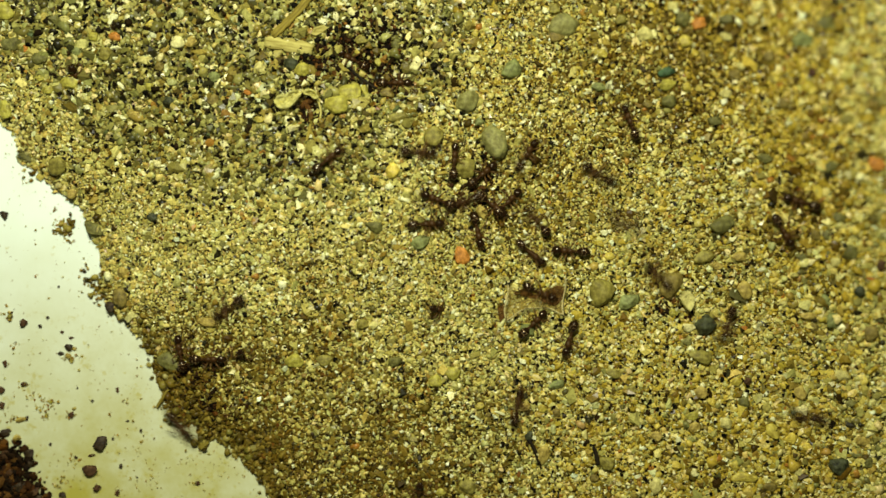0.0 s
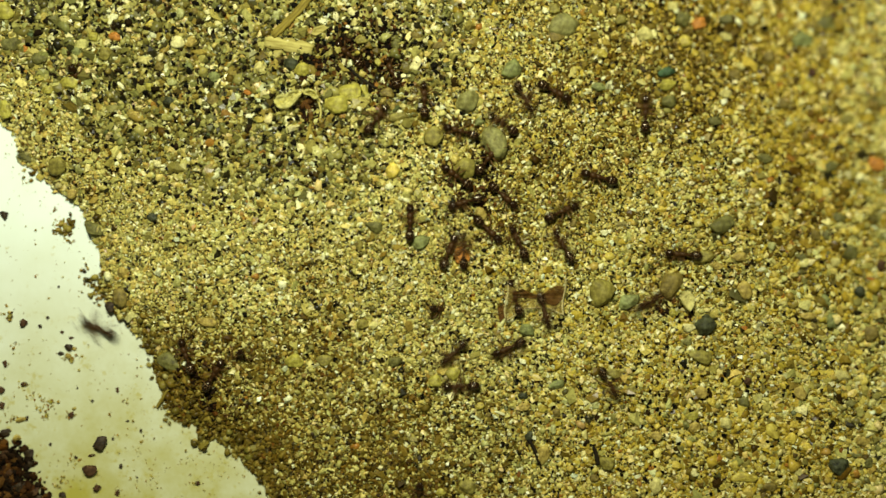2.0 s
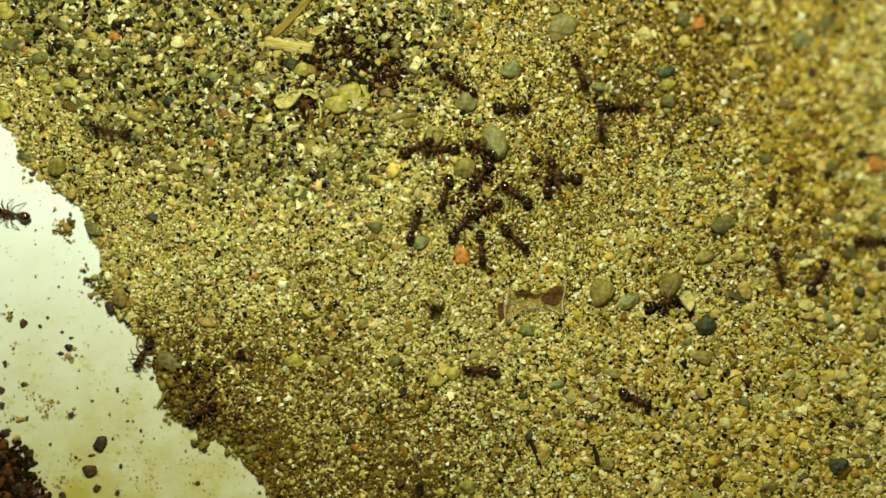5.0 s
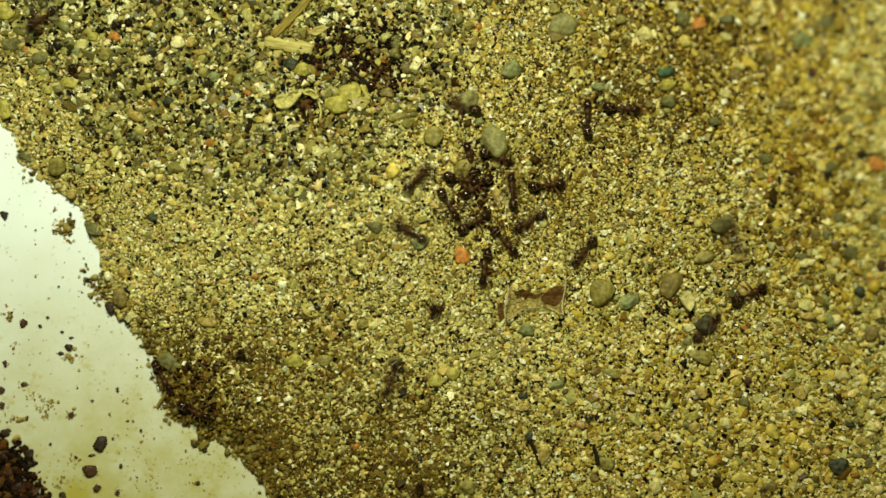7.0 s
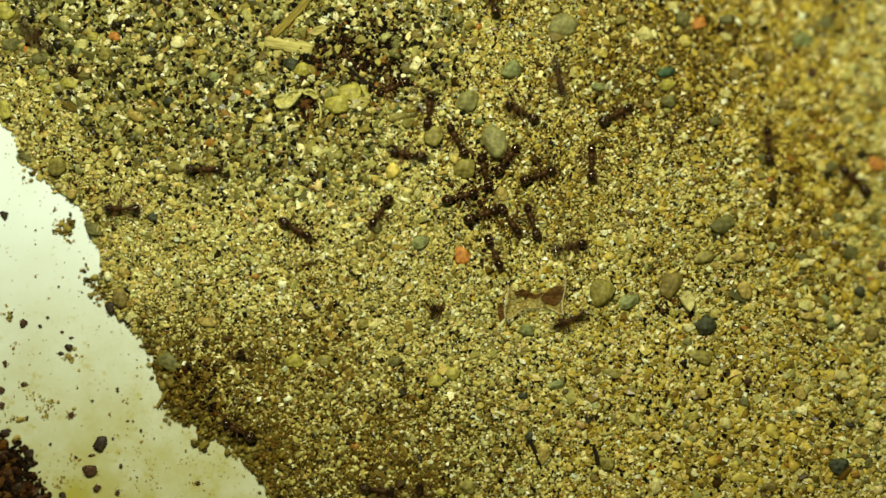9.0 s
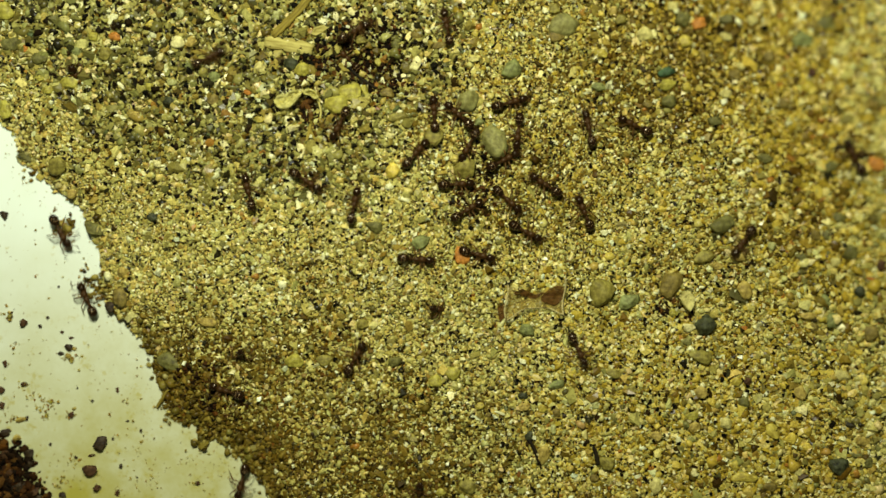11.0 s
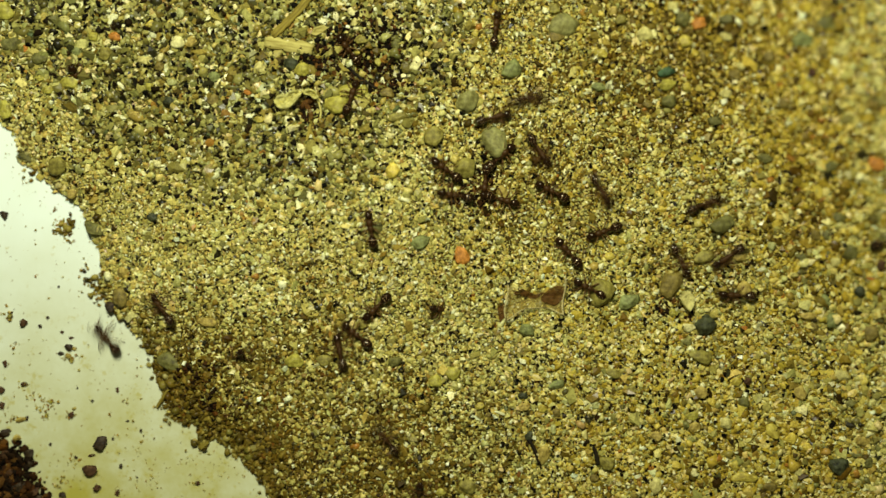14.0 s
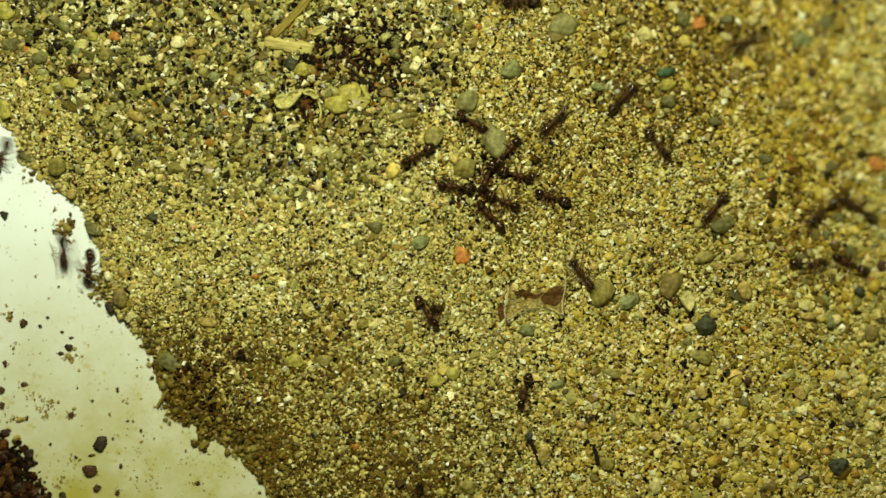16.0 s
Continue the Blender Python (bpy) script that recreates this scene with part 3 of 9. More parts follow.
pebble(745, 428, 20, 12, 160, "greygreen", "pale grey-green flake in fine sand")
pebble(1068, 516, 23, 28, 10, "olive", "olive pebble beside a green one")
pebble(1110, 535, 22, 15, 150, "greygreen", "greenish flat pebble beside an olive one")
pebble(1185, 505, 21, 31, 15, "brown", "brown angular pebble with a light face")
pebble(1249, 577, 21, 20, 0, "black", "black-green rough pebble in the sand")
pebble(1278, 398, 21, 18, 0, "darkolive", "dark green-grey pebble in brown sand")
pebble(1318, 513, 15, 18, 0, "tan", "tan rounded pebble in the sand")
pebble(1505, 447, 14, 14, 0, "darkolive", "dark round pebble in blurred sand")
pebble(1520, 517, 10, 9, 0, "black", "small black grain in the sand")
pebble(1483, 825, 22, 16, 15, "black", "dark brown-black pebble in the sand")
pebble(1536, 818, 10, 11, 0, "darkolive", "small dark pebble in the sand")
pebble(1240, 632, 24, 13, 10, "olive", "flat olive-brown pebble in the sand")
pebble(1160, 860, 14, 17, 0, "cream", "pale cream pebble in the sand")
pebble(1075, 821, 14, 16, 0, "olive", "olive pebble in coarse sand")
pebble(522, 638, 17, 14, 0, "yellowolive", "yellow-olive pebble in the sand")
pebble(575, 638, 15, 11, 0, "olive", "dull olive pebble in the sand")
pebble(366, 571, 17, 11, 0, "tan", "flat tan pebble in the sand")
pebble(298, 640, 26, 15, 25, "darkolive", "dark grey-green pebble at the sand's edge")
pebble(214, 525, 14, 22, 0, "brown", "brown pebble at the sand's edge")
pebble(218, 481, 12, 11, 0, "tan", "light tan pebble at the sand's edge")
pebble(106, 294, 18, 18, 0, "olive", "grey-olive pebble near the sand's edge")
pebble(45, 278, 17, 7, 20, "darkolive", "dark green sliver at the sand's edge")
pebble(166, 405, 18, 13, 30, "darkolive", "dark olive pebble at the sand's edge")
pebble(20, 80, 20, 13, 160, "darkolive", "dark grey pebble in coarse sand")
pebble(70, 104, 15, 12, 0, "darkolive", "dark green pebble in coarse sand")
pebble(187, 97, 13, 13, 0, "olive", "round olive pebble in coarse sand")
pebble(121, 146, 16, 14, 0, "yellowolive", "yellow-olive pebble in coarse sand")
pebble(315, 75, 15, 12, 10, "pale", "pale milky quartz chip in sand")
pebble(257, 108, 14, 10, 0, "cream", "cream quartz chip in coarse sand")
pebble(535, 125, 15, 14, 0, "yellowolive", "olive-yellow pebble in coarse sand")
pebble(516, 112, 15, 12, 10, "black", "black grain under a straw")
pebble(440, 164, 8, 7, 0, "orange", "small salmon-orange grain in the sand")
pebble(205, 65, 11, 9, 20, "orange", "rusty orange grain in coarse sand")
pebble(46, 86, 6, 8, 0, "orange", "rusty orange grain in coarse sand")
pebble(1180, 128, 16, 10, 165, "teal", "dark teal mineral grain in sand")
pebble(1182, 180, 15, 13, 0, "darkolive", "dark olive pebble in brown sand")
pebble(1210, 35, 14, 17, 0, "darkolive", "dark grey pebble in blurred sand")
pebble(1285, 35, 16, 10, 0, "darkolive", "dark flat pebble in blurred sand")
pebble(1237, 42, 11, 13, 0, "orange", "small rusty orange grain in sand")
pebble(1551, 291, 19, 13, 0, "orange", "orange-brown stone in blurred sand")
pebble(1418, 70, 18, 16, 0, "greygreen", "grey-green pebble in blurred sand")
pebble(1462, 42, 14, 12, 0, "darkolive", "grey pebble in blurred sand")
pebble(1060, 155, 13, 9, 0, "greygreen", "grey-green flat pebble in the sand")
pebble(1134, 146, 11, 6, 20, "cream", "cream flat chip in the sand")
pebble(705, 209, 19, 9, 170, "olive", "flat olive pebble in the sand")
pebble(930, 584, 15, 14, 0, "greygreen", "dark grey-green pebble beside the husk")
pebble(985, 681, 15, 10, 170, "greygreen", "flat grey pebble in the sand")
pebble(1245, 456, 22, 12, 170, "olive", "flat olive pebble in brown sand")
pebble(1354, 281, 14, 10, 0, "darkolive", "dark pebble in blurred sand")
pebble(1262, 215, 12, 10, 0, "darkolive", "dark grain in blurred sand")
pebble(1470, 295, 14, 11, 0, "darkolive", "dark pebble in blurred sand")
pebble(735, 114, 9, 14, 25, "pale", "pale upright quartz chip in sand")
pebble(960, 803, 12, 19, 10, "tan", "tan long pebble beside a black splinter")
pebble(829, 861, 17, 14, 0, "olive", "grey-olive pebble in coarse sand")
pebble(1400, 776, 11, 12, 0, "yellow", "bright yellow grain in the sand")
pebble(1425, 790, 10, 9, 0, "yellow", "bright yellow grain in the sand")
pebble(1300, 826, 9, 10, 0, "amber", "dull orange-amber stone in coarse sand")
pebble(1085, 660, 14, 10, 0, "olive", "olive pebble in coarse sand")
pebble(1240, 695, 13, 12, 0, "tan", "tan pebble in coarse sand")
pebble(1415, 695, 14, 14, 0, "tan", "dull tan pebble in coarse sand")
pebble(800, 660, 16, 13, 0, "yellowolive", "yellow pebble in coarse sand")
pebble(770, 675, 12, 14, 0, "yellowolive", "yellow pebble in coarse sand")
pebble(1484, 385, 12, 10, 0, "darkolive", "dark grain in blurred sand")
pebble(1540, 590, 14, 16, 0, "brown", "brown pebble in blurred sand")
pebble(1475, 570, 16, 14, 0, "greygreen", "greenish pebble in blurred sand")
pebble(1145, 185, 9, 8, 0, "brown", "brown grain in the sand")
pebble(1015, 396, 6, 7, 0, "brown", "small round brown seed-like grain")
pebble(640, 575, 12, 10, 0, "olive", "dull olive grain in the sand")
pebble(700, 640, 12, 10, 0, "darkolive", "dark olive grain in the sand")
pebble(1218, 580, 11, 9, 0, "pale", "pale chip beside a black pebble")
pebble(685, 165, 14, 10, 0, "brown", "brown grain beside the ant hole")
pebble(460, 120, 12, 11, 0, "cream", "cream quartz grain in coarse sand")
pebble(380, 138, 11, 11, 0, "greygreen", "grey quartz grain in coarse sand")
pebble(378, 178, 12, 10, 0, "brown", "brown grain in coarse sand")
pebble(300, 178, 12, 8, 0, "black", "black grain in coarse sand")
pebble(280, 290, 11, 9, 0, "pale", "pale quartz chip in coarse sand")
pebble(128, 343, 11, 10, 0, "tan", "orange-tan grain at the sand's edge")
pebble(268, 385, 9, 8, 0, "black", "black round grain in the sand")
pebble(10, 195, 14, 18, 0, "yellowolive", "yellow-olive pebble near the sand's edge")
pebble(8, 20, 20, 18, 0, "yellowolive", "large dull yellow pebble in coarse sand")


def grain(u, v, ru, rv, turn, tone):
    """One of the larger loose grains, named by its mineral."""
    word = {"white": "white glinting quartz chip", "pale": "milky pale quartz grain", "cream": "cream rounded grain", "greypale": "clear pale grey quartz grain", "amber": "clear amber quartz grain",
            "tan": "dull tan grain", "yellowolive": "cloudy yellow-olive grain", "olive": "olive rounded grain", "darkolive": "dark olive grain", "brown": "brown rounded grain",
            "greygreen": "grey-green mineral grain", "grey": "grey stone grain", "orange": "orange rusty grain", "soilred": "dark reddish-brown grain", "black": "black mineral grain", "yellow": "bright yellow grain"}[tone]
    place = "on the raised far sand" if u > 1160 and v < 620 else "in coarse loose sand" if v < 420 else "among mixed coarse sand"
    return pebble(u, v, ru * 0.95, rv * 0.95, turn, tone, word + " " + place, rough=0.3)


grain(115, 35, 10, 8, 0, "cream")
grain(115, 22, 7, 6, 0, "greypale")
grain(165, 65, 12, 10, 0, "yellowolive")
grain(137, 92, 11, 9, 20, "greygreen")
grain(320, 25, 10, 12, 0, "greypale")
grain(367, 22, 8, 6, 10, "pale")
grain(372, 55, 5, 9, 20, "white")
grain(385, 40, 7, 9, 0, "pale")
grain(340, 75, 12, 9, 150, "tan")
grain(283, 118, 11, 9, 0, "brown")
grain(335, 118, 11, 8, 20, "greygreen")
grain(345, 20, 9, 7, 0, "brown")
grain(305, 145, 12, 8, 0, "greypale")
grain(265, 155, 10, 9, 0, "yellowolive")
grain(215, 153, 5, 10, 130, "white")
grain(155, 190, 8, 5, 10, "white")
grain(215, 208, 12, 4, 15, "white")
grain(240, 205, 12, 9, 0, "tan")
grain(85, 160, 13, 9, 0, "yellowolive")
grain(70, 138, 10, 8, 0, "yellowolive")
grain(265, 45, 10, 9, 0, "amber")
grain(490, 25, 10, 13, 20, "greypale")
grain(623, 22, 9, 9, 0, "pale")
grain(690, 25, 8, 13, 0, "tan")
grain(692, 10, 10, 6, 0, "pale")
grain(628, 40, 7, 11, 10, "cream")
grain(672, 40, 9, 7, 0, "cream")
grain(640, 70, 12, 11, 0, "olive")
grain(632, 90, 8, 9, 0, "amber")
grain(583, 90, 8, 15, 10, "olive")
grain(700, 78, 9, 13, 15, "darkolive")
grain(735, 65, 12, 9, 20, "brown")
grain(670, 108, 8, 10, 0, "yellowolive")
grain(695, 190, 8, 8, 0, "tan")
grain(645, 160, 8, 10, 150, "yellowolive")
grain(715, 190, 8, 7, 0, "cream")
grain(635, 192, 5, 9, 140, "white")
grain(460, 212, 10, 8, 0, "amber")
grain(415, 35, 11, 9, 0, "greypale")
grain(440, 22, 7, 8, 0, "amber")
grain(835, 105, 14, 6, 0, "cream")
grain(770, 50, 9, 5, 0, "white")
grain(848, 216, 9, 8, 0, "greygreen")
grain(980, 15, 12, 10, 0, "olive")
grain(965, 20, 7, 6, 0, "white")
grain(1140, 60, 16, 12, 0, "cream")
grain(1100, 35, 12, 9, 0, "olive")
grain(1085, 20, 9, 9, 0, "tan")
grain(1065, 95, 13, 11, 0, "amber")
grain(780, 80, 16, 8, 0, "brown")
grain(840, 60, 9, 7, 0, "amber")
grain(1190, 12, 11, 11, 0, "cream")
grain(1332, 35, 12, 9, 0, "cream")
grain(1340, 12, 10, 11, 0, "cream")
grain(1285, 65, 11, 10, 0, "cream")
grain(1213, 75, 14, 12, 0, "amber")
grain(1440, 45, 12, 10, 0, "brown")
grain(1312, 118, 10, 9, 0, "cream")
grain(1360, 100, 12, 8, 0, "brown")
grain(1437, 130, 9, 9, 0, "soilred")
grain(1180, 150, 16, 11, 0, "yellowolive")
grain(1285, 165, 14, 8, 0, "cream")
grain(1215, 155, 11, 10, 0, "amber")
grain(1245, 102, 7, 13, 0, "brown")
grain(1300, 132, 13, 10, 20, "brown")
grain(1455, 88, 10, 12, 0, "brown")
grain(1385, 182, 9, 11, 0, "brown")
grain(1268, 215, 12, 9, 0, "darkolive")
grain(1505, 210, 14, 10, 0, "olive")
grain(1490, 85, 12, 14, 0, "cream")
grain(1520, 160, 12, 12, 0, "cream")
grain(1190, 555, 10, 8, 0, "yellowolive")
grain(1070, 412, 9, 5, 0, "white")
grain(1063, 472, 6, 7, 0, "white")
grain(1160, 560, 9, 7, 0, "cream")
grain(1478, 465, 10, 11, 0, "cream")
grain(1444, 415, 11, 10, 0, "brown")
grain(1462, 416, 7, 10, 0, "darkolive")
grain(1420, 455, 12, 9, 0, "darkolive")
grain(1310, 456, 14, 9, 0, "tan")
grain(1270, 470, 10, 8, 0, "tan")
grain(1385, 535, 10, 7, 0, "cream")
grain(1430, 560, 14, 9, 0, "tan")
grain(1460, 535, 10, 15, 0, "greygreen")
grain(1440, 580, 10, 10, 0, "brown")
grain(1490, 545, 9, 7, 0, "amber")
grain(1540, 492, 10, 5, 0, "orange")
grain(1215, 605, 11, 8, 0, "grey")
grain(1365, 435, 9, 9, 0, "greypale")
grain(1318, 580, 7, 4, 0, "orange")
grain(1558, 470, 9, 14, 0, "soilred")
grain(1226, 695, 5, 5, 0, "white")
grain(1316, 714, 14, 13, 0, "darkolive")
grain(1322, 676, 8, 8, 0, "soilred")
grain(1302, 675, 10, 9, 0, "amber")
grain(1282, 750, 12, 11, 0, "cream")
grain(1227, 757, 13, 11, 0, "tan")
grain(1225, 735, 13, 9, 0, "yellowolive")
grain(1260, 712, 8, 8, 0, "yellow")
grain(1200, 778, 7, 8, 0, "white")
grain(1333, 765, 6, 6, 0, "pale")
grain(1368, 742, 6, 5, 0, "white")
grain(1345, 777, 8, 3, 30, "white")
grain(1370, 764, 12, 16, 160, "amber")
grain(1318, 845, 25, 11, 0, "amber")
grain(1342, 828, 8, 10, 0, "amber")
grain(1490, 665, 16, 12, 0, "cream")
grain(1505, 714, 12, 7, 0, "grey")
grain(1525, 780, 14, 12, 0, "tan")
grain(1515, 804, 12, 8, 0, "grey")
grain(1228, 836, 8, 8, 0, "pale")
grain(1410, 835, 12, 7, 0, "cream")
grain(1390, 845, 9, 6, 0, "pale")
grain(1365, 862, 14, 10, 0, "brown")
grain(1275, 861, 15, 6, 0, "amber")
grain(925, 701, 12, 7, 10, "black")
grain(848, 718, 10, 8, 0, "amber")
grain(928, 720, 11, 10, 0, "tan")
grain(960, 722, 9, 8, 0, "amber")
grain(985, 731, 9, 9, 0, "brown")
grain(1052, 718, 9, 8, 0, "greypale")
grain(1035, 770, 6, 11, 160, "cream")
grain(979, 760, 6, 12, 10, "greypale")
grain(936, 772, 7, 12, 20, "black")
grain(1050, 845, 10, 8, 0, "brown")
grain(1115, 690, 12, 9, 0, "olive")
grain(1160, 770, 12, 11, 0, "tan")
grain(865, 735, 5, 4, 0, "brown")
grain(885, 731, 12, 3, 20, "white")
grain(862, 832, 6, 5, 0, "pale")
grain(780, 872, 12, 9, 0, "yellowolive")

crumb(180, 784, 12, 17, 15, "soil")
crumb(159, 832, 17, 12, 10, "soilred")
crumb(8, 380, 9, 8, 20, "soil")
crumb(122, 615, 8, 7, 0, "soil")
crumb(122, 630, 8, 6, 30, "tan")
crumb(108, 626, 7, 4, 0, "soil")
crumb(132, 617, 6, 4, 0, "tan")
crumb(72, 578, 4, 4, 0, "soil")
crumb(42, 572, 8, 9, 0, "soilred")
crumb(164, 710, 3, 3, 0, "soil")
crumb(214, 825, 4, 4, 0, "soil")
crumb(112, 876, 7, 6, 20, "soil")
crumb(16, 562, 4, 4, 0, "soil")
crumb(36, 743, 15, 6, 165, "tan")
crumb(48, 740, 4, 5, 0, "soil")
crumb(8, 765, 11, 10, 0, "soil")
crumb(30, 775, 12, 7, 155, "tan")
crumb(50, 802, 14, 10, 0, "soil")
crumb(12, 805, 12, 12, 0, "soilred")
crumb(52, 820, 10, 12, 0, "soil")
crumb(18, 835, 15, 12, 0, "soilred")
crumb(5, 850, 16, 14, 0, "soil")
crumb(35, 862, 18, 14, 0, "soil")
crumb(60, 868, 15, 12, 0, "soilred")
crumb(20, 880, 20, 12, 0, "soil")
crumb(70, 885, 16, 10, 0, "soil")
crumb(126, 735, 6, 7, 0, "soilred")
crumb(90, 712, 5, 4, 0, "yellowolive")
crumb(44, 680, 7, 5, 0, "soilred")
crumb(137, 687, 2.5, 2.5, 0, "soil")
crumb(104, 508, 2.5, 2.5, 0, "soil")
crumb(85, 562, 3.5, 3, 0, "soil")
crumb(3, 690, 7, 8, 0, "soilred")
crumb(4, 718, 6, 8, 0, "soilred")
crumb(200, 776, 3, 3, 0, "soil")
crumb(250, 762, 3, 4, 0, "soil")
crumb(116, 402, 5, 7, 0, "yellowolive")
crumb(162, 806, 7, 3, 0, "soilred")
crumb(136, 810, 3, 3, 0, "soil")
crumb(208, 872, 5, 8, 20, "soilred")
crumb(172, 864, 8, 7, 0, "soilred")
crumb(10, 645, 5, 7, 0, "soilred")
crumb(226, 745, 3, 2.5, 0, "soil")
crumb(90, 786, 3, 3, 0, "soil")
crumb(243, 845, 2.5, 2, 0, "soil")
crumb(350, 855, 6, 5, 0, "soilred")
crumb(208, 690, 4, 6, 0, "soilred")
crumb(110, 588, 4, 3, 0, "soilred")
crumb(126, 598, 5, 3, 0, "soilred")
crumb(195, 545, 10, 11, 0, "soil")
crumb(360, 782, 10, 8, 0, "olive")


def stick(u0, v0, u1, v1, width, thick, mat, name, label, bend=0.0, seed=1):
    """A dry stalk lying between two plan places, half its width and thickness in plan units."""
    rng = random.Random(seed)
    n, ring = 15, 10
    a = Vector((u0, v0, 0))
    b = Vector((u1, v1, 0))
    half = (b - a).length / 2
    bm = bmesh.new()
    rows = []
    for i in range(n):
        s = i / (n - 1) * 2 - 1
        w = width * (1 - 0.18 * abs(s) ** 6) * rng.uniform(0.84, 1.12)
        rows.append([bm.verts.new(((s * half + rng.uniform(-1, 1) * (abs(s) == 1) * 4) * UNIT,
                                   (bend * (1 - s * s) + math.cos(k * math.tau / ring) * w) * UNIT,
                                   (math.sin(k * math.tau / ring) * thick * rng.uniform(0.7, 1.2)) * UNIT)) for k in range(ring)])
    for r, q in zip(rows, rows[1:]):
        for k in range(ring):
            bm.faces.new((r[k], r[(k + 1) % ring], q[(k + 1) % ring], q[k]))
    bm.faces.new(rows[0][::-1])
    bm.faces.new(rows[-1])
    ob = link(name, bm, mat)
    m = (a + b) / 2
    z0, z1 = max(height(u0, v0), 0), max(height(u1, v1), 0)
    tilt = math.atan2(z1 - z0, 2 * half * UNIT)
    z = (z0 + z1) / 2 + thick * UNIT * 0.5 + 0.00022
    ob.matrix_world = Matrix.Translation(plan(m.x, m.y, z)) @ Euler((0, -tilt, -math.atan2(v1 - v0, u1 - u0))).to_matrix().to_4x4()
    return tagged(ob, label, name.replace("_", " "))


def sheet(name, mat, lift, points, parent=None, thick=1.6, seed=1, crumple=3.0, label=""):
    """A thin crumpled scrap with an outline of plan places, given as (u, v, height in plan units)."""
    rng = random.Random(seed)
    cu, cv = sum(p[0] for p in points) / len(points), sum(p[1] for p in points) / len(points)
    z0 = max(height(cu, cv), 0) + lift * UNIT
    o = plan(cu, cv, z0)
    bm = bmesh.new()
    rings = []
    for f in (1.0, 0.75, 0.5, 0.25):
        ring = []
        for i, (u, v, h) in enumerate(points):
            w = plan(cu + (u - cu) * f, cv + (v - cv) * f, z0) - o
            ring.append(bm.verts.new((w.x, w.y, (h * f * f + rng.uniform(-crumple, crumple) * 0.5) * UNIT)))
        rings.append(ring)
    n = len(points)
    for r, q in zip(rings, rings[1:]):
        for k in range(n):
            bm.faces.new((r[k], r[(k + 1) % n], q[(k + 1) % n], q[k]))
    bm.faces.new(rings[-1])
    bmesh.ops.subdivide_edges(bm, edges=list(bm.edges), cuts=1, use_grid_fill=True)
    for w in bm.verts:
        w.co.z += crumple * 0.5 * UNIT * noise.noise(w.co / (6 * UNIT) + Vector((seed, 0, 0)))
        w.co.x += crumple * 0.2 * UNIT * noise.noise(w.co / (5 * UNIT) + Vector((0, seed, 0)))
    bmesh.ops.recalc_face_normals(bm, faces=list(bm.faces))
    bmesh.ops.solidify(bm, geom=list(bm.faces), thickness=thick * UNIT)
    ob = link(name, bm, mat, parent, label)
    if parent is None:
        ob.location = o
    else:
        ob.location = o - parent.location
    return ob


STRAW_PALE = straw_material("straw_pale", (0.24, 0.19, 0.05), (0.52, 0.45, 0.16))
STRAW_BROWN = straw_material("straw_brown", (0.12, 0.085, 0.015), (0.30, 0.23, 0.045))
BARK = straw_material("dark_bark", (0.006, 0.005, 0.004), (0.026, 0.018, 0.009))
HUSK = straw_material("husk_brown", (0.30, 0.21, 0.05), (0.55, 0.42, 0.13))
HUSK_DARK = straw_material("husk_dark", (0.055, 0.020, 0.006), (0.17, 0.075, 0.018))
HUSK_RIM = straw_material("husk_rim", (0.45, 0.36, 0.16), (0.70, 0.60, 0.34))
FLAKE = straw_material("flake_yellow", (0.46, 0.40, 0.10), (0.86, 0.80, 0.36))
for m, alpha in ((HUSK, 0.22), (HUSK_DARK, 0.55), (HUSK_RIM, 0.75), (FLAKE, 0.62)):
    m.node_tree.nodes["Principled BSDF"].inputs["Alpha"].default_value = alpha

stick(548, -4, 483, 64, 8, 5, STRAW_BROWN, "straw", "ochre-brown dry stalk lying on coarse sand", 2.0, 3)
stick(471, 75, 551, 88, 12, 4, STRAW_PALE, "straw", "pale flat piece of straw on coarse sand", 1.0, 4)
stick(277, 722, 298, 690, 3, 3, STRAW_BROWN, "twig", "tiny brown twig at the sand's edge", 0.0, 5)
stick(934, 776, 955, 824, 3.6, 3.4, BARK, "splinter", "black bark splinter stuck in the sand", 3.0, 6)
stick(549, 200, 535, 268, 3.5, 3, STRAW_BROWN, "twig", "thin brown root fibre on coarse sand", 5.0, 7)
stick(1050, 790, 1058, 822, 4, 3, BARK, "splinter", "small black splinter in coarse sand", 1.0, 8)
stick(618, 120, 668, 158, 2.6, 2.4, BARK, "twig", "dark brown root bit beside the ant hole", -3.0, 9)
tagged(sheet("stone_chip", STRAW_PALE, 4, [(550, 62, 2), (556, 50, 4), (574, 45, 3), (583, 50, 1), (572, 60, 2), (560, 66, 2)], thick=4, crumple=1),
       "small tan leaf-shaped chip on coarse sand", "chip")

tagged(sheet("stone_chip", STONE["cream"], 14, [(1199, 527, 2), (1208, 518, 3), (1214, 508, 4), (1216, 500, 3), (1218, 512, 3), (1229, 526, 2), (1228, 540, 2), (1220, 552, 3), (1212, 546, 4), (1204, 536, 3)], thick=9, crumple=1.5),
       "cream wedge-shaped stone chip in sand", "chip")


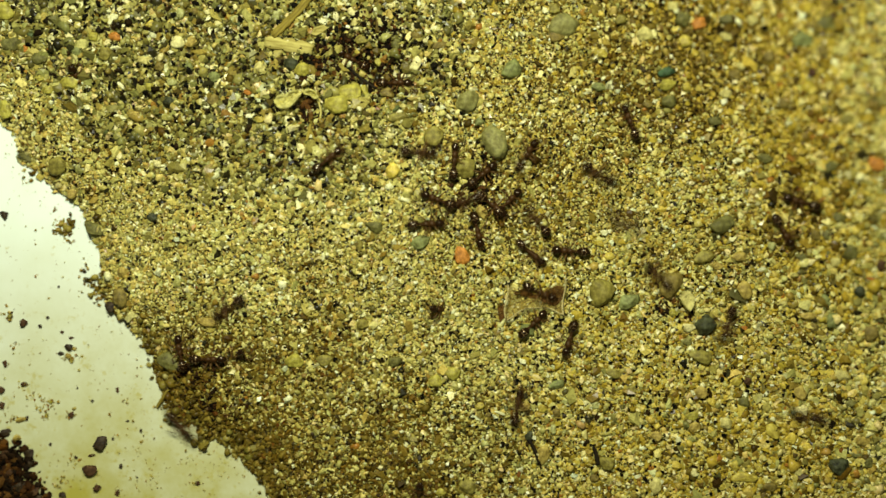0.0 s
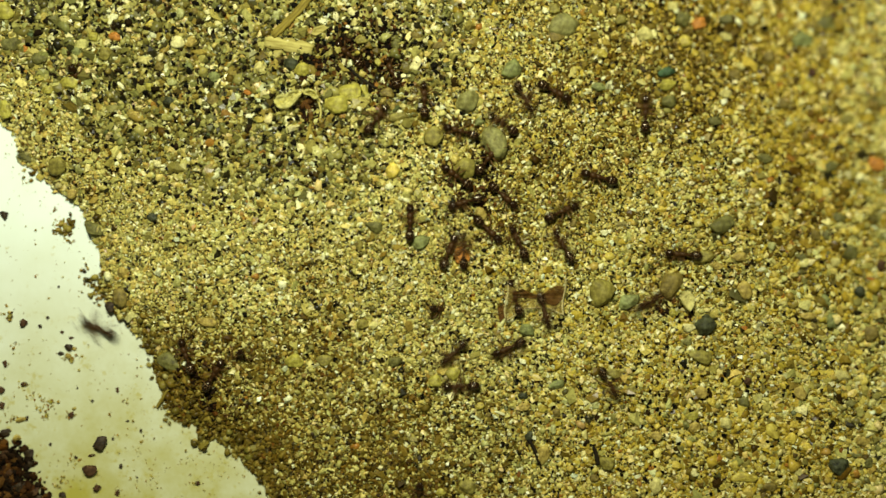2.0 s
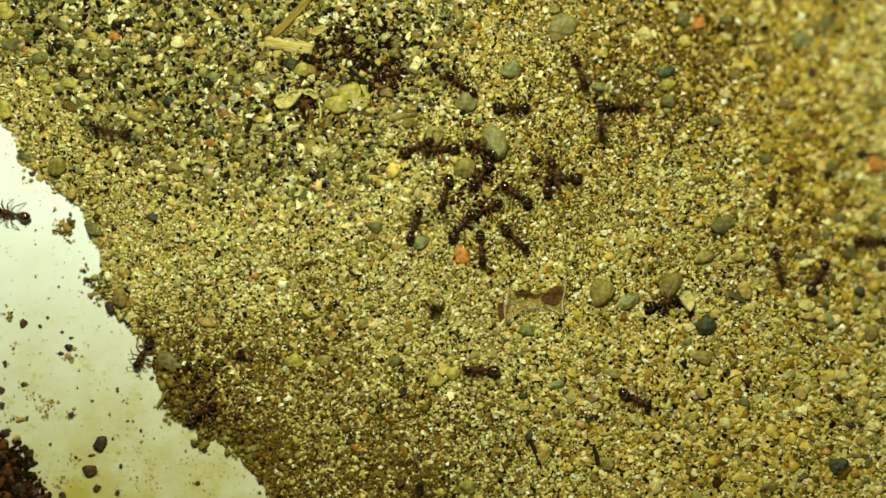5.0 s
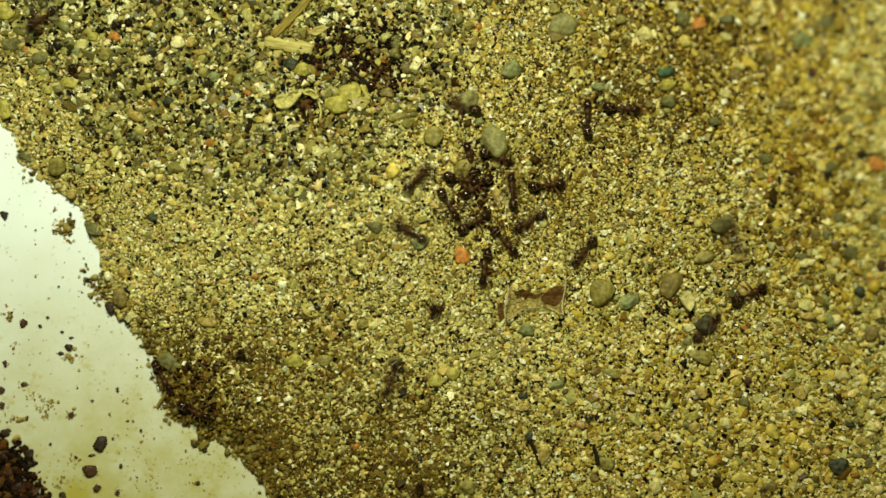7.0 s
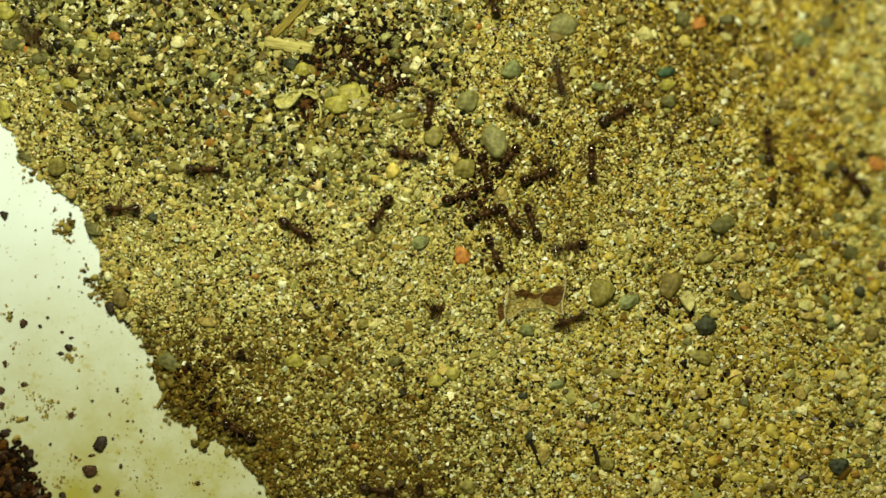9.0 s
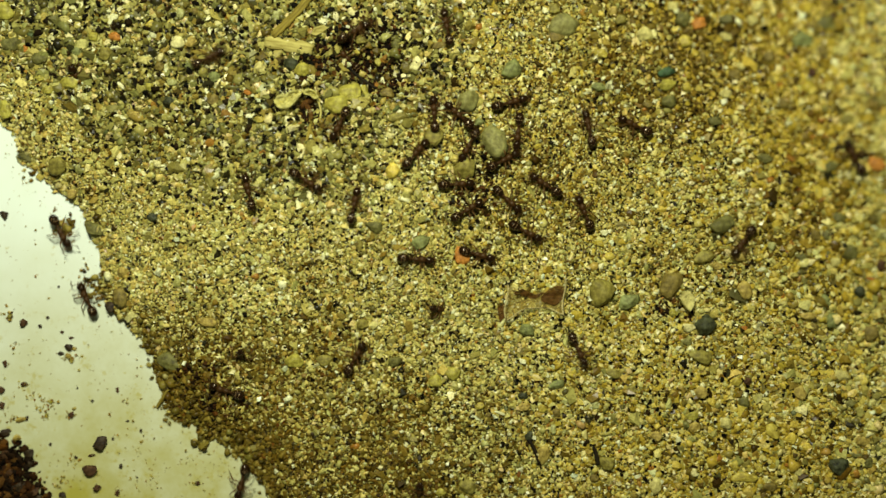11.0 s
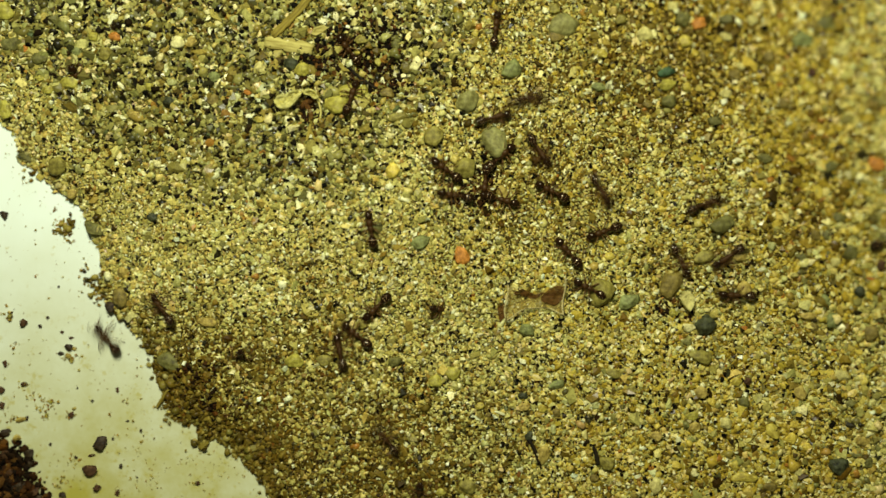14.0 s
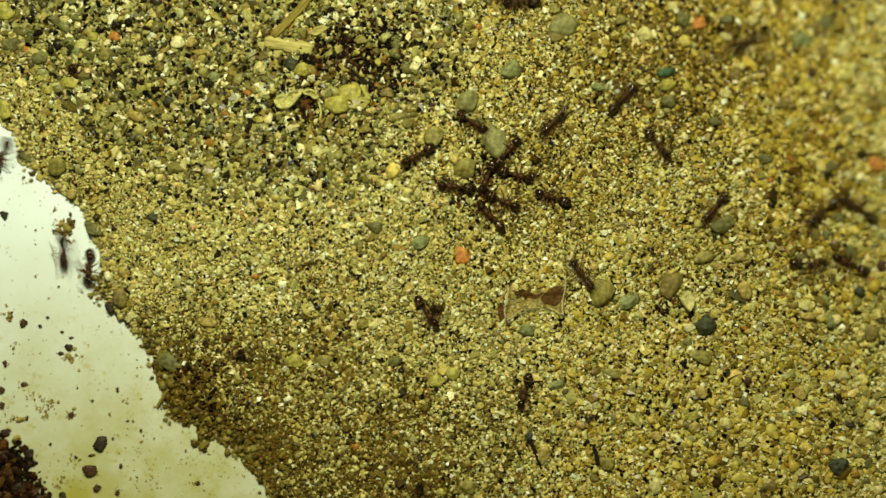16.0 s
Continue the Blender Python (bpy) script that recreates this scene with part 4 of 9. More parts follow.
for points, seed, label in (([(484, 178, 4), (492, 170, 9), (505, 168, 12), (520, 163, 14), (533, 160, 8), (536, 166, 10), (528, 176, 15), (521, 187, 9),
                              (508, 194, 5), (496, 193, 7), (488, 188, 4)], 3, "torn translucent yellow seed pod on the sand"),
                             ([(536, 163, 6), (548, 158, 10), (560, 163, 9), (566, 174, 5), (558, 178, 8), (550, 172, 12), (541, 170, 8)], 5,
                              "small torn yellow pod scrap on sand")):
    tagged(sheet("seed_pod", FLAKE, 9, points, None, 1.2, seed, 15.0), label, "seed pod")
stick(534, 190, 556, 178, 5, 4, HUSK_DARK, "root_bit", "dark brown torn root bit on the sand", 3.0, 21)
stick(538, 182, 552, 212, 4.5, 4, HUSK_DARK, "root_bit", "dark brown torn root bit on the sand", 3.0, 22)
stick(556, 168, 566, 214, 2.2, 2, STRAW_PALE, "root_fibre", "thin pale root fibre on coarse sand", 6.0, 23)
stick(548, 210, 562, 252, 2.4, 2, STRAW_BROWN, "root_fibre", "thin brown root fibre on coarse sand", -5.0, 24)

def husk_place(s, t):
    """A place on the open husk, s along and t across, 0 to 1: plan u, v and height in plan units."""
    waist = math.sin(math.pi * s) ** 1.5
    u = 895 + 104 * s + 3 * math.sin(5 * t + 1)
    v0 = 505 - 9 * s + 17 * waist + 2 * math.sin(17 * s)
    v1 = 566 - 10 * s - 17 * waist + 2 * math.sin(13 * s + 1)
    h = 13 * abs(2 * s - 1) ** 3 + 5 * abs(2 * t - 1) ** 2 + 4 * math.sin(9 * s + 4 * t) + 6
    return u, v0 + (v1 - v0) * t, h


def husk_film(name, mat, s0, s1, t0, t1, parent, lift=0.0, label=""):
    """A stretch of the husk's thin curled skin."""
    n, k = 26, 16
    o = plan(947, 534, height(947, 534))
    bm = bmesh.new()
    grid = []
    for i in range(n):
        row = []
        wide = 0.1 + 0.9 * math.sin(math.pi * i / (n - 1)) ** 0.6 if parent else 1.0
        for j in range(k):
            u, v, h = husk_place(s0 + (s1 - s0) * i / (n - 1), (t0 + t1) / 2 + (t1 - t0) * wide * (j / (k - 1) - 0.5))
            w = plan(u, v, height(947, 534) + (h + lift + 4.5 * noise.noise(Vector((u / 8, v / 8, lift / 9))) + 2.0 * noise.noise(Vector((u / 3, v / 3, lift / 9)))) * UNIT) - o
            row.append(bm.verts.new(w))
        grid.append(row)
    for r, q in zip(grid, grid[1:]):
        for j in range(k - 1):
            bm.faces.new((r[j], q[j], q[j + 1], r[j + 1]))
    bmesh.ops.recalc_face_normals(bm, faces=list(bm.faces))
    bmesh.ops.solidify(bm, geom=list(bm.faces), thickness=1.0 * UNIT)
    ob = link(name, bm, mat, parent, label)
    if parent is None:
        ob.location = o
    return ob


def husk_rim(way, parent):
    """A pale thread-thin curled edge along the husk."""
    o = plan(947, 534, height(947, 534))
    bm = bmesh.new()
    rings = []
    for i, (s, t) in enumerate(way):
        u, v, h = husk_place(s, t)
        w = plan(u, v, height(947, 534) + (h + 1.5) * UNIT) - o
        r = (1.5 + 0.9 * noise.noise(Vector((u / 8, v / 8, 0)))) * UNIT
        rings.append([bm.verts.new(w + Vector((math.cos(k * math.tau / 6), math.sin(k * math.tau / 6) * 0.8, math.sin(k * math.tau / 6))) * r) for k in range(6)])
    for r, q in zip(rings, rings[1:]):
        for k in range(6):
            bm.faces.new((r[k], r[(k + 1) % 6], q[(k + 1) % 6], q[k]))
    bmesh.ops.recalc_face_normals(bm, faces=list(bm.faces))
    return link("rim", bm, HUSK_RIM, parent, "pale curled rim")


husk = husk_film("seed_husk", HUSK, 0, 1, 0, 1, None)
tagged(husk, "torn translucent brown seed husk lying on sand", "seed husk")
husk_film("core", HUSK_DARK, 0.60, 0.98, 0.02, 0.80, husk, 2.0, "dark reddish-brown inner skin")
husk_film("core", HUSK_DARK, 0.12, 0.62, 0.02, 0.34, husk, 2.0, "dark reddish-brown inner skin")
husk_rim([(0.01, i / 10) for i in range(11)] + [(i / 14, 0.99) for i in range(1, 10)], husk)
husk_rim([(i / 14, 0.99) for i in range(9, 15)], husk)
husk_rim([(0.99, i / 10) for i in range(11)], husk)
scrap = sheet("root_bit", HUSK_DARK, 3, [(880, 545, 2), (892, 538, 4), (894, 560, 2), (884, 572, 3)], None, 2, 11, 2)
tagged(scrap, "rusty torn plant scrap beside the husk", "plant scrap")
# ---- ants ----
SHELL = ant_material("ant_shell", (0.015, 0.0065, 0.002), 0.15, 0.0, spec=0.40)
THORAX = ant_material("ant_thorax", (0.043, 0.018, 0.004), 0.42, 0.0, spec=0.18)
LIMB = ant_material("ant_limb", (0.10, 0.050, 0.012), 0.4, spec=0.18)
BAND = ant_material("ant_band", (0.34, 0.22, 0.09), 0.35)
MM = 0.001


def ball(bm, at, size, turn=0.0, seg=12, rings=9, taper=0.0):
    """An egg at a place, half sizes along, across and up, in millimetres; taper narrows its front."""
    m = Matrix.Translation(Vector(at) * MM) @ Euler((0, radians(turn), 0)).to_matrix().to_4x4()
    made = bmesh.ops.create_uvsphere(bm, u_segments=seg, v_segments=rings, radius=1.0)["verts"]
    for w in made:
        x, y, z = w.co.z, w.co.x, w.co.y
        s = 1 - taper * x
        w.co = m @ (Vector((x * size[0], y * size[1] * s, z * size[2] * s)) * MM)


def tube(bm, points, radii, seg=5):
    """A jointed limb through points, in millimetres."""
    rings = []
    for i, p in enumerate(points):
        a = Vector(points[max(0, i - 1)])
        b = Vector(points[min(len(points) - 1, i + 1)])
        d = (b - a).normalized()
        side = d.cross(Vector((0, 0, 1)))
        side = side.normalized() if side.length > 1e-4 else Vector((0, 1, 0))
        up = side.cross(d)
        rings.append([bm.verts.new((Vector(p) + (side * math.cos(k * math.tau / seg) + up * math.sin(k * math.tau / seg)) * radii[i]) * MM)
                      for k in range(seg)])
    for r, s in zip(rings, rings[1:]):
        for k in range(seg):
            bm.faces.new((r[k], r[(k + 1) % seg], s[(k + 1) % seg], s[k]))
    bm.faces.new(rings[0][::-1])
    bm.faces.new(rings[-1])


def build_ant():
    """A worker ant about 3.3 mm long, its head towards +x, standing on z = 0."""
    ant = new("ant")
    ant.empty_display_size = 0.001
    ant.scale = (1.07, 1.07, 1.07)
    bm = bmesh.new()
    ball(bm, (1.30, 0, 0.55), (0.40, 0.34, 0.27), 12, taper=0.10)
    head = link("head", bm, SHELL, ant, "dark shiny head")
    for s in (-1, 1):
        bm = bmesh.new()
        ball(bm, (1.38, 0.30 * s, 0.62), (0.07, 0.04, 0.06), seg=8, rings=6)
        link("eye", bm, SHELL, head)
        bm = bmesh.new()
        tube(bm, [(1.60, 0.13 * s, 0.44), (1.74, 0.16 * s, 0.42), (1.84, 0.04 * s, 0.41)], [0.06, 0.05, 0.015])
        link("mandible", bm, LIMB, head)
        bm = bmesh.new()
        tube(bm, [(1.58, 0.16 * s, 0.58), (1.70, 0.48 * s, 0.80), (1.86, 0.66 * s, 0.62), (2.12, 0.60 * s, 0.38)], [0.032, 0.028, 0.034, 0.044])
        link("antenna", bm, LIMB, ant)
    bm = bmesh.new()
    ball(bm, (0.62, 0, 0.60), (0.36, 0.28, 0.26), 0, taper=-0.12)
    ball(bm, (0.22, 0, 0.57), (0.36, 0.225, 0.21), 8)
    link("thorax", bm, THORAX, ant)
    bm = bmesh.new()
    ball(bm, (-0.14, 0, 0.52), (0.11, 0.14, 0.17), seg=8, rings=6)
    ball(bm, (-0.34, 0, 0.52), (0.13, 0.17, 0.17), seg=8, rings=6)
    tube(bm, [(0.0, 0, 0.48), (-0.5, 0, 0.48)], [0.06, 0.06])
    link("petiole", bm, THORAX, ant)
    bm = bmesh.new()
    ball(bm, (-0.90, 0, 0.55), (0.55, 0.40, 0.37), 0, 14, 12, taper=0.10)
    gaster = link("gaster", bm, SHELL, ant, "dark glossy banded abdomen")
    for x, r in ((-0.76, 0.404), (-1.02, 0.398), (-1.24, 0.315)):
        bm = bmesh.new()
        ball(bm, (x, 0, 0.55), (0.034, r * 1.018, r * 0.97), 0, 12, 6)
        link("band", bm, BAND, gaster, "pale brown band")
    for s in (-1, 1):
        for root, knee, foot in (((0.72, 0.14), (1.05, 0.62), (1.40, 0.98)), ((0.48, 0.15), (0.50, 0.75), (0.42, 1.25)),
                                 ((0.24, 0.14), (-0.12, 0.70), (-0.62, 1.18))):
            bm = bmesh.new()
            f = Vector((foot[0] * 0.75 + knee[0] * 0.25, foot[1] * 0.75 + knee[1] * 0.25))
            o = Vector((root[0], root[1] * s, 0.46))
            way = [(root[0], root[1] * s, 0.46), (knee[0] * 0.5 + root[0] * 0.5, (knee[1] * 0.5 + root[1] * 0.5) * s, 0.72),
                   (knee[0], knee[1] * s, 0.78), (f.x, f.y * s, 0.22), (foot[0], foot[1] * s, 0.02)]
            tube(bm, [Vector(q) - o for q in way], [0.055, 0.068, 0.048, 0.036, 0.022])
            leg = link("leg", bm, LIMB, ant)
            leg.location = o * MM
    return tagged(ant, "dark brown glossy worker ant running over the sand", "ant", "ants on the sand")


def stance(u, v, deg, lift=0.0):
    """The pose of an ant whose middle is at the plan place, its head turned deg from the plan's u axis towards v."""
    a = radians(deg)
    c, s = math.cos(a), math.sin(a)
    hf, hb = height(u + 20 * c, v + 20 * s), height(u - 20 * c, v - 20 * s)
    hl, hr = height(u + 14 * s, v - 14 * c), height(u - 14 * s, v + 14 * c)
    hf, hb, hl, hr = (max(h, 0.0) for h in (hf, hb, hl, hr))
    z = max((hf + hb + hl + hr) / 4, max(hf, hb, hl, hr) - 0.00030, height(u, v))
    pitch = math.atan2(hf - hb, 40 * UNIT)
    roll = math.atan2(hl - hr, 28 * UNIT)
    p = plan(u, v, z + 0.0001 + lift)
    return Matrix.Translation(p) @ Euler((roll * 0.7, -pitch * 0.7, -a), "XYZ").to_matrix().to_4x4()


def gait(ant, rows):
    """Swing the legs three by three while the ant runs; rows: seconds and the plan length of the way run."""
    legs = [o for o in ant.children if o.name.startswith("leg")]
    for i, leg in enumerate(legs):
        o = leg.location.copy()
        side = 1 if i < 3 else -1
        first = 1 if (i % 3 + (i >= 3)) % 2 else -1
        keys = []
        for k, (t, way) in enumerate(rows):
            swing = first * (1 if k % 2 else -1) * min(20.0, 5.0 + way * 0.5) * side
            keys.append((t, Matrix.Translation(o) @ Euler((0, 0, radians(swing))).to_matrix().to_4x4()))
        walk(leg, keys)


# ---- ants that lie still, half dug into the sand ----
def still_ants(first):
    for u, v, deg, up, lift, label in ((776, 545, 195, 50, -0.00060, "dead ant with only its head above the sand"),
                                       (432, 624, -80, 64, -0.00045, "curled dead dark ant on the sand"),
                                       (143, 138, 250, 48, -0.00070, "dark ant half buried in coarse sand"),
                                       (742, 868, -85, 40, -0.00055, "dark ant half buried in the near sand")):
        a = copy_thing(first, stance(u, v, deg, lift) @ pose(0, 0, 0, 0, -up, 0))
        a["label"] = label


def carried_grain(u, v, tone, ru, rv, label):
    return pebble(u, v, ru, rv, 20, tone, label)


def rest(ob, u, v, up=0.0):
    return Matrix.Translation(plan(u, v, max(height(u, v), 0.0) + 0.0002 + up))


# ---- the ants' ways ----
def motions():
    first = build_ant()
    still_ants(first)
    walk(first, [(0.00, stance(628, 108, -151, -0.00035)), (0.20, stance(628, 108, -155, -0.00035)), (0.50, stance(628, 110, -156, -0.00035)),
        (0.70, stance(630, 109, -160, -0.00035)), (1.00, stance(628, 110, -156, -0.00035)), (1.20, stance(628, 90, -146, -0.00035)),
        (1.50, stance(622, 85, -131, -0.00035)), (1.70, stance(620, 92, -139, -0.00035)), (2.00, stance(620, 98, -139, -0.00035)),
        (2.20, stance(619, 95, -141, -0.00035)), (2.50, stance(622, 98, -142, -0.00035)), (2.70, stance(620, 98, -139, -0.00035)),
        (3.00, stance(628, 100, -139, -0.00035)), (3.20, stance(625, 100, -135, -0.00035)), (3.50, stance(628, 100, -139, -0.00035)),
        (3.70, stance(620, 100, -135, -0.00035)), (4.00, stance(619, 100, -142, -0.00035)), (6.30, stance(618, 108, -142, -0.00035)),
        (6.50, stance(620, 108, -139, -0.00035)), (6.70, stance(620, 108, -140, -0.00035)), (7.00, stance(620, 108, -139, -0.00035)),
        (7.20, stance(620, 110, -143, -0.00035)), (7.50, stance(620, 110, -143, -0.00035)), (7.70, stance(620, 110, -143, -0.00035)),
        (8.00, stance(620, 110, -143, -0.00035)), (8.20, stance(620, 110, -143, -0.00035)), (8.50, stance(620, 110, -143, -0.00035)),
        (8.70, stance(620, 110, -143, -0.00035)), (9.00, stance(620, 108, -139, -0.00035)), (9.20, stance(620, 110, -143, -0.00035)),
        (11.30, stance(615, 108, -132, -0.00035)), (11.50, stance(608, 115, -127, -0.00035)), (11.70, stance(619, 112, -149, -0.00035)),
        (12.00, stance(610, 110, -117, -0.00035)), (12.20, stance(610, 110, -135, -0.00035)), (12.50, stance(635, 120, -127, -0.00035)),
        (12.70, stance(638, 122, -135, -0.00035)), (13.00, stance(616, 88, -112, -0.00035)), (13.20, stance(620, 88, -124, -0.00035)),
        (13.50, stance(605, 100, -180, -0.00035)), (13.70, stance(608, 98, -165, -0.00035)), (14.00, stance(620, 90, -127, -0.00035)),
        (14.20, stance(620, 98, -139, -0.00035)), (14.50, stance(615, 88, -139, -0.00035)), (14.70, stance(612, 98, -148, -0.00035)),
        (15.00, stance(612, 95, -146, -0.00035)), (15.20, stance(620, 105, -143, -0.00035)), (15.50, stance(625, 110, -149, -0.00035)),
        (15.70, stance(628, 118, -148, -0.00035)), (16.00, stance(625, 115, -149, -0.00035))])
    gait(first, [(0.00, 0), (0.20, 2), (0.50, 3), (0.70, 3), (1.00, 20), (1.20, 7), (1.50, 8), (1.70, 5), (2.00, 3), (2.20, 4), (2.50, 2),
        (2.70, 8), (3.00, 2), (3.20, 2), (3.50, 8), (3.70, 1), (4.00, 9), (6.30, 2), (6.50, 1), (6.70, 1), (7.00, 2), (7.20, 0), (7.50, 0),
        (7.70, 0), (8.00, 0), (8.20, 0), (8.50, 0), (8.70, 2), (9.00, 2), (9.20, 5), (11.30, 9), (11.50, 11), (11.70, 9), (12.00, 0),
        (12.20, 13), (12.35, 13), (12.50, 4), (12.70, 21), (12.85, 21), (13.00, 4), (13.20, 20), (13.50, 4), (13.70, 15), (14.00, 8),
        (14.20, 11), (14.50, 10), (14.70, 2), (15.00, 12), (15.20, 7), (15.50, 8), (15.70, 4), (16.00, 0)])
    a = copy_thing(first, pose(0, 0, 0))
    for o in (a, *a.children):
        o.animation_data_clear()
    walk(a, [(0.00, stance(738, 270, 1)), (0.20, stance(756, 246, -22)), (0.50, stance(754, 232, -63)), (0.70, stance(788, 220, -42)),
        (0.85, stance(800, 220, -106)), (1.00, stance(812, 220, -170)), (1.20, stance(828, 235, -117)), (1.50, stance(825, 248, -114)),
        (1.70, stance(818, 245, -96)), (2.00, stance(818, 234, -165)), (2.20, stance(835, 230, -185)), (2.50, stance(838, 222, -196)),
        (2.70, stance(840, 221, -204)), (3.00, stance(848, 220, -204)), (3.24, stance(822, 231, -204, -0.00160)),
        (4.87, stance(703, 268, -255, -0.00160)), (6.51, stance(584, 304, -305, -0.00160)), (8.14, stance(465, 340, -356, -0.00160)),
        (8.26, stance(465, 340, -356, -0.00160)), (8.50, stance(492, 342, -356)), (8.65, stance(492, 342, -356, -0.00160)),
        (9.05, stance(545, 328, -348, -0.00160)), (9.20, stance(545, 328, -348)), (11.30, stance(540, 318, -325)),
        (11.50, stance(588, 352, -325)), (11.70, stance(591, 386, -289)), (12.50, stance(562, 385, -294)), (12.70, stance(618, 510, -291)),
        (13.00, stance(592, 612, -248)), (13.20, stance(532, 620, -205)), (13.30, stance(534, 614, -260)), (13.40, stance(536, 608, -315)),
        (13.50, stance(538, 602, -370)), (13.60, stance(570, 622, -415)), (13.70, stance(604, 642, -460)), (14.50, stance(602, 428, -465)),
        (14.70, stance(550, 288, -467)), (15.00, stance(442, 238, -516)), (15.20, stance(398, 172, -479)), (15.50, stance(355, 35, -466)),
        (15.81, stance(355, -45, -450)), (16.00, stance(355, -45, -450))])
    gait(a, [(0.00, 30), (0.20, 14), (0.50, 36), (0.70, 12), (0.85, 12), (1.00, 21), (1.20, 13), (1.50, 8), (1.70, 11), (2.00, 18),
        (2.20, 8), (2.50, 2), (2.70, 8), (3.00, 14), (3.12, 14), (3.24, 125), (4.87, 125), (6.51, 125), (8.14, 0), (8.26, 14), (8.38, 14),
        (8.50, 14), (8.68, 14), (8.85, 14), (9.02, 14), (9.20, 12), (11.30, 59), (11.50, 35), (11.70, 7), (11.90, 7), (12.10, 7), (12.30, 7),
        (12.50, 137), (12.70, 52), (12.85, 52), (13.00, 61), (13.20, 6), (13.30, 6), (13.40, 6), (13.50, 39), (13.60, 39), (13.70, 54),
        (13.90, 54), (14.10, 54), (14.30, 54), (14.50, 150), (14.70, 59), (14.85, 59), (15.00, 79), (15.20, 72), (15.35, 72), (15.50, 40),
        (15.65, 40), (15.81, 0), (16.00, 0)])
    a = copy_thing(first, pose(0, 0, 0))
    for o in (a, *a.children):
        o.animation_data_clear()
    walk(a, [(0.00, stance(802, 289, -86)), (0.20, stance(800, 296, -90)), (0.50, stance(800, 292, -102)), (0.70, stance(795, 296, -102)),
        (1.00, stance(792, 318, -151)), (1.20, stance(800, 310, -162)), (1.50, stance(800, 310, -135)), (1.70, stance(808, 315, -139)),
        (2.00, stance(809, 315, -144)), (2.20, stance(810, 312, -148)), (2.50, stance(805, 295, -149)), (2.70, stance(790, 288, -129)),
        (3.00, stance(778, 275, -122)), (3.20, stance(760, 238, -98)), (3.50, stance(748, 258, -108)), (3.70, stance(739, 255, -92)),
        (4.00, stance(739, 253, -92)), (4.77, stance(736, 260, -39)), (5.53, stance(734, 266, 13)), (6.30, stance(731, 273, 66)), (6.50, stance(755, 320, 63)),
        (6.70, stance(775, 344, 39)), (7.00, stance(792, 361, 59)), (7.20, stance(796, 345, -10)), (7.50, stance(808, 365, 17)), (8.00, stance(856, 389, -31)),
        (8.20, stance(855, 388, -23)), (8.50, stance(856, 385, -18)), (8.70, stance(855, 385, -19)), (9.00, stance(848, 382, -18)),
        (9.20, stance(848, 382, -15)), (11.30, stance(808, 374, -33)), (11.50, stance(800, 375, -27)), (11.70, stance(808, 380, -20)),
        (12.00, stance(805, 379, -20)), (12.20, stance(796, 378, -22)), (12.50, stance(795, 370, -22)), (12.70, stance(802, 372, -26)),
        (13.00, stance(792, 374, -21)), (13.20, stance(792, 374, -27)), (13.50, stance(808, 376, -27)), (13.57, stance(808, 374, -74)),
        (13.63, stance(808, 372, -121)), (13.70, stance(808, 370, -167)), (14.00, stance(808, 348, -171)), (14.20, stance(806, 338, -155)),
        (14.50, stance(795, 334, -150)), (14.70, stance(808, 329, -161)), (15.00, stance(808, 341, -178)), (15.20, stance(812, 342, -180)),
        (15.50, stance(810, 338, -180)), (15.70, stance(815, 332, -175)), (16.00, stance(808, 332, -175))])
    gait(a, [(0.00, 7), (0.20, 4), (0.50, 7), (0.70, 22), (1.00, 11), (1.20, 0), (1.50, 9), (1.70, 2), (2.00, 3), (2.20, 18), (2.50, 17),
        (2.70, 18), (3.00, 41), (3.20, 24), (3.50, 9), (3.70, 2), (4.00, 7), (4.77, 7), (5.53, 7), (6.30, 53), (6.50, 31), (6.70, 24),
        (7.00, 16), (7.20, 23), (7.50, 14), (7.62, 14), (7.75, 14), (7.88, 14), (8.00, 2), (8.20, 3), (8.50, 2), (8.70, 8), (9.00, 1),
        (9.20, 42), (11.30, 8), (11.50, 9), (11.70, 3), (12.00, 9), (12.20, 8), (12.50, 8), (12.70, 10), (13.00, 0), (13.20, 15), (13.50, 2),
        (13.57, 2), (13.63, 2), (13.70, 22), (14.00, 11), (14.20, 12), (14.50, 13), (14.70, 12), (15.00, 4), (15.20, 5), (15.50, 7),
        (15.70, 8), (16.00, 0)])
    a = copy_thing(first, pose(0, 0, 0))
    for o in (a, *a.children):
        o.animation_data_clear()
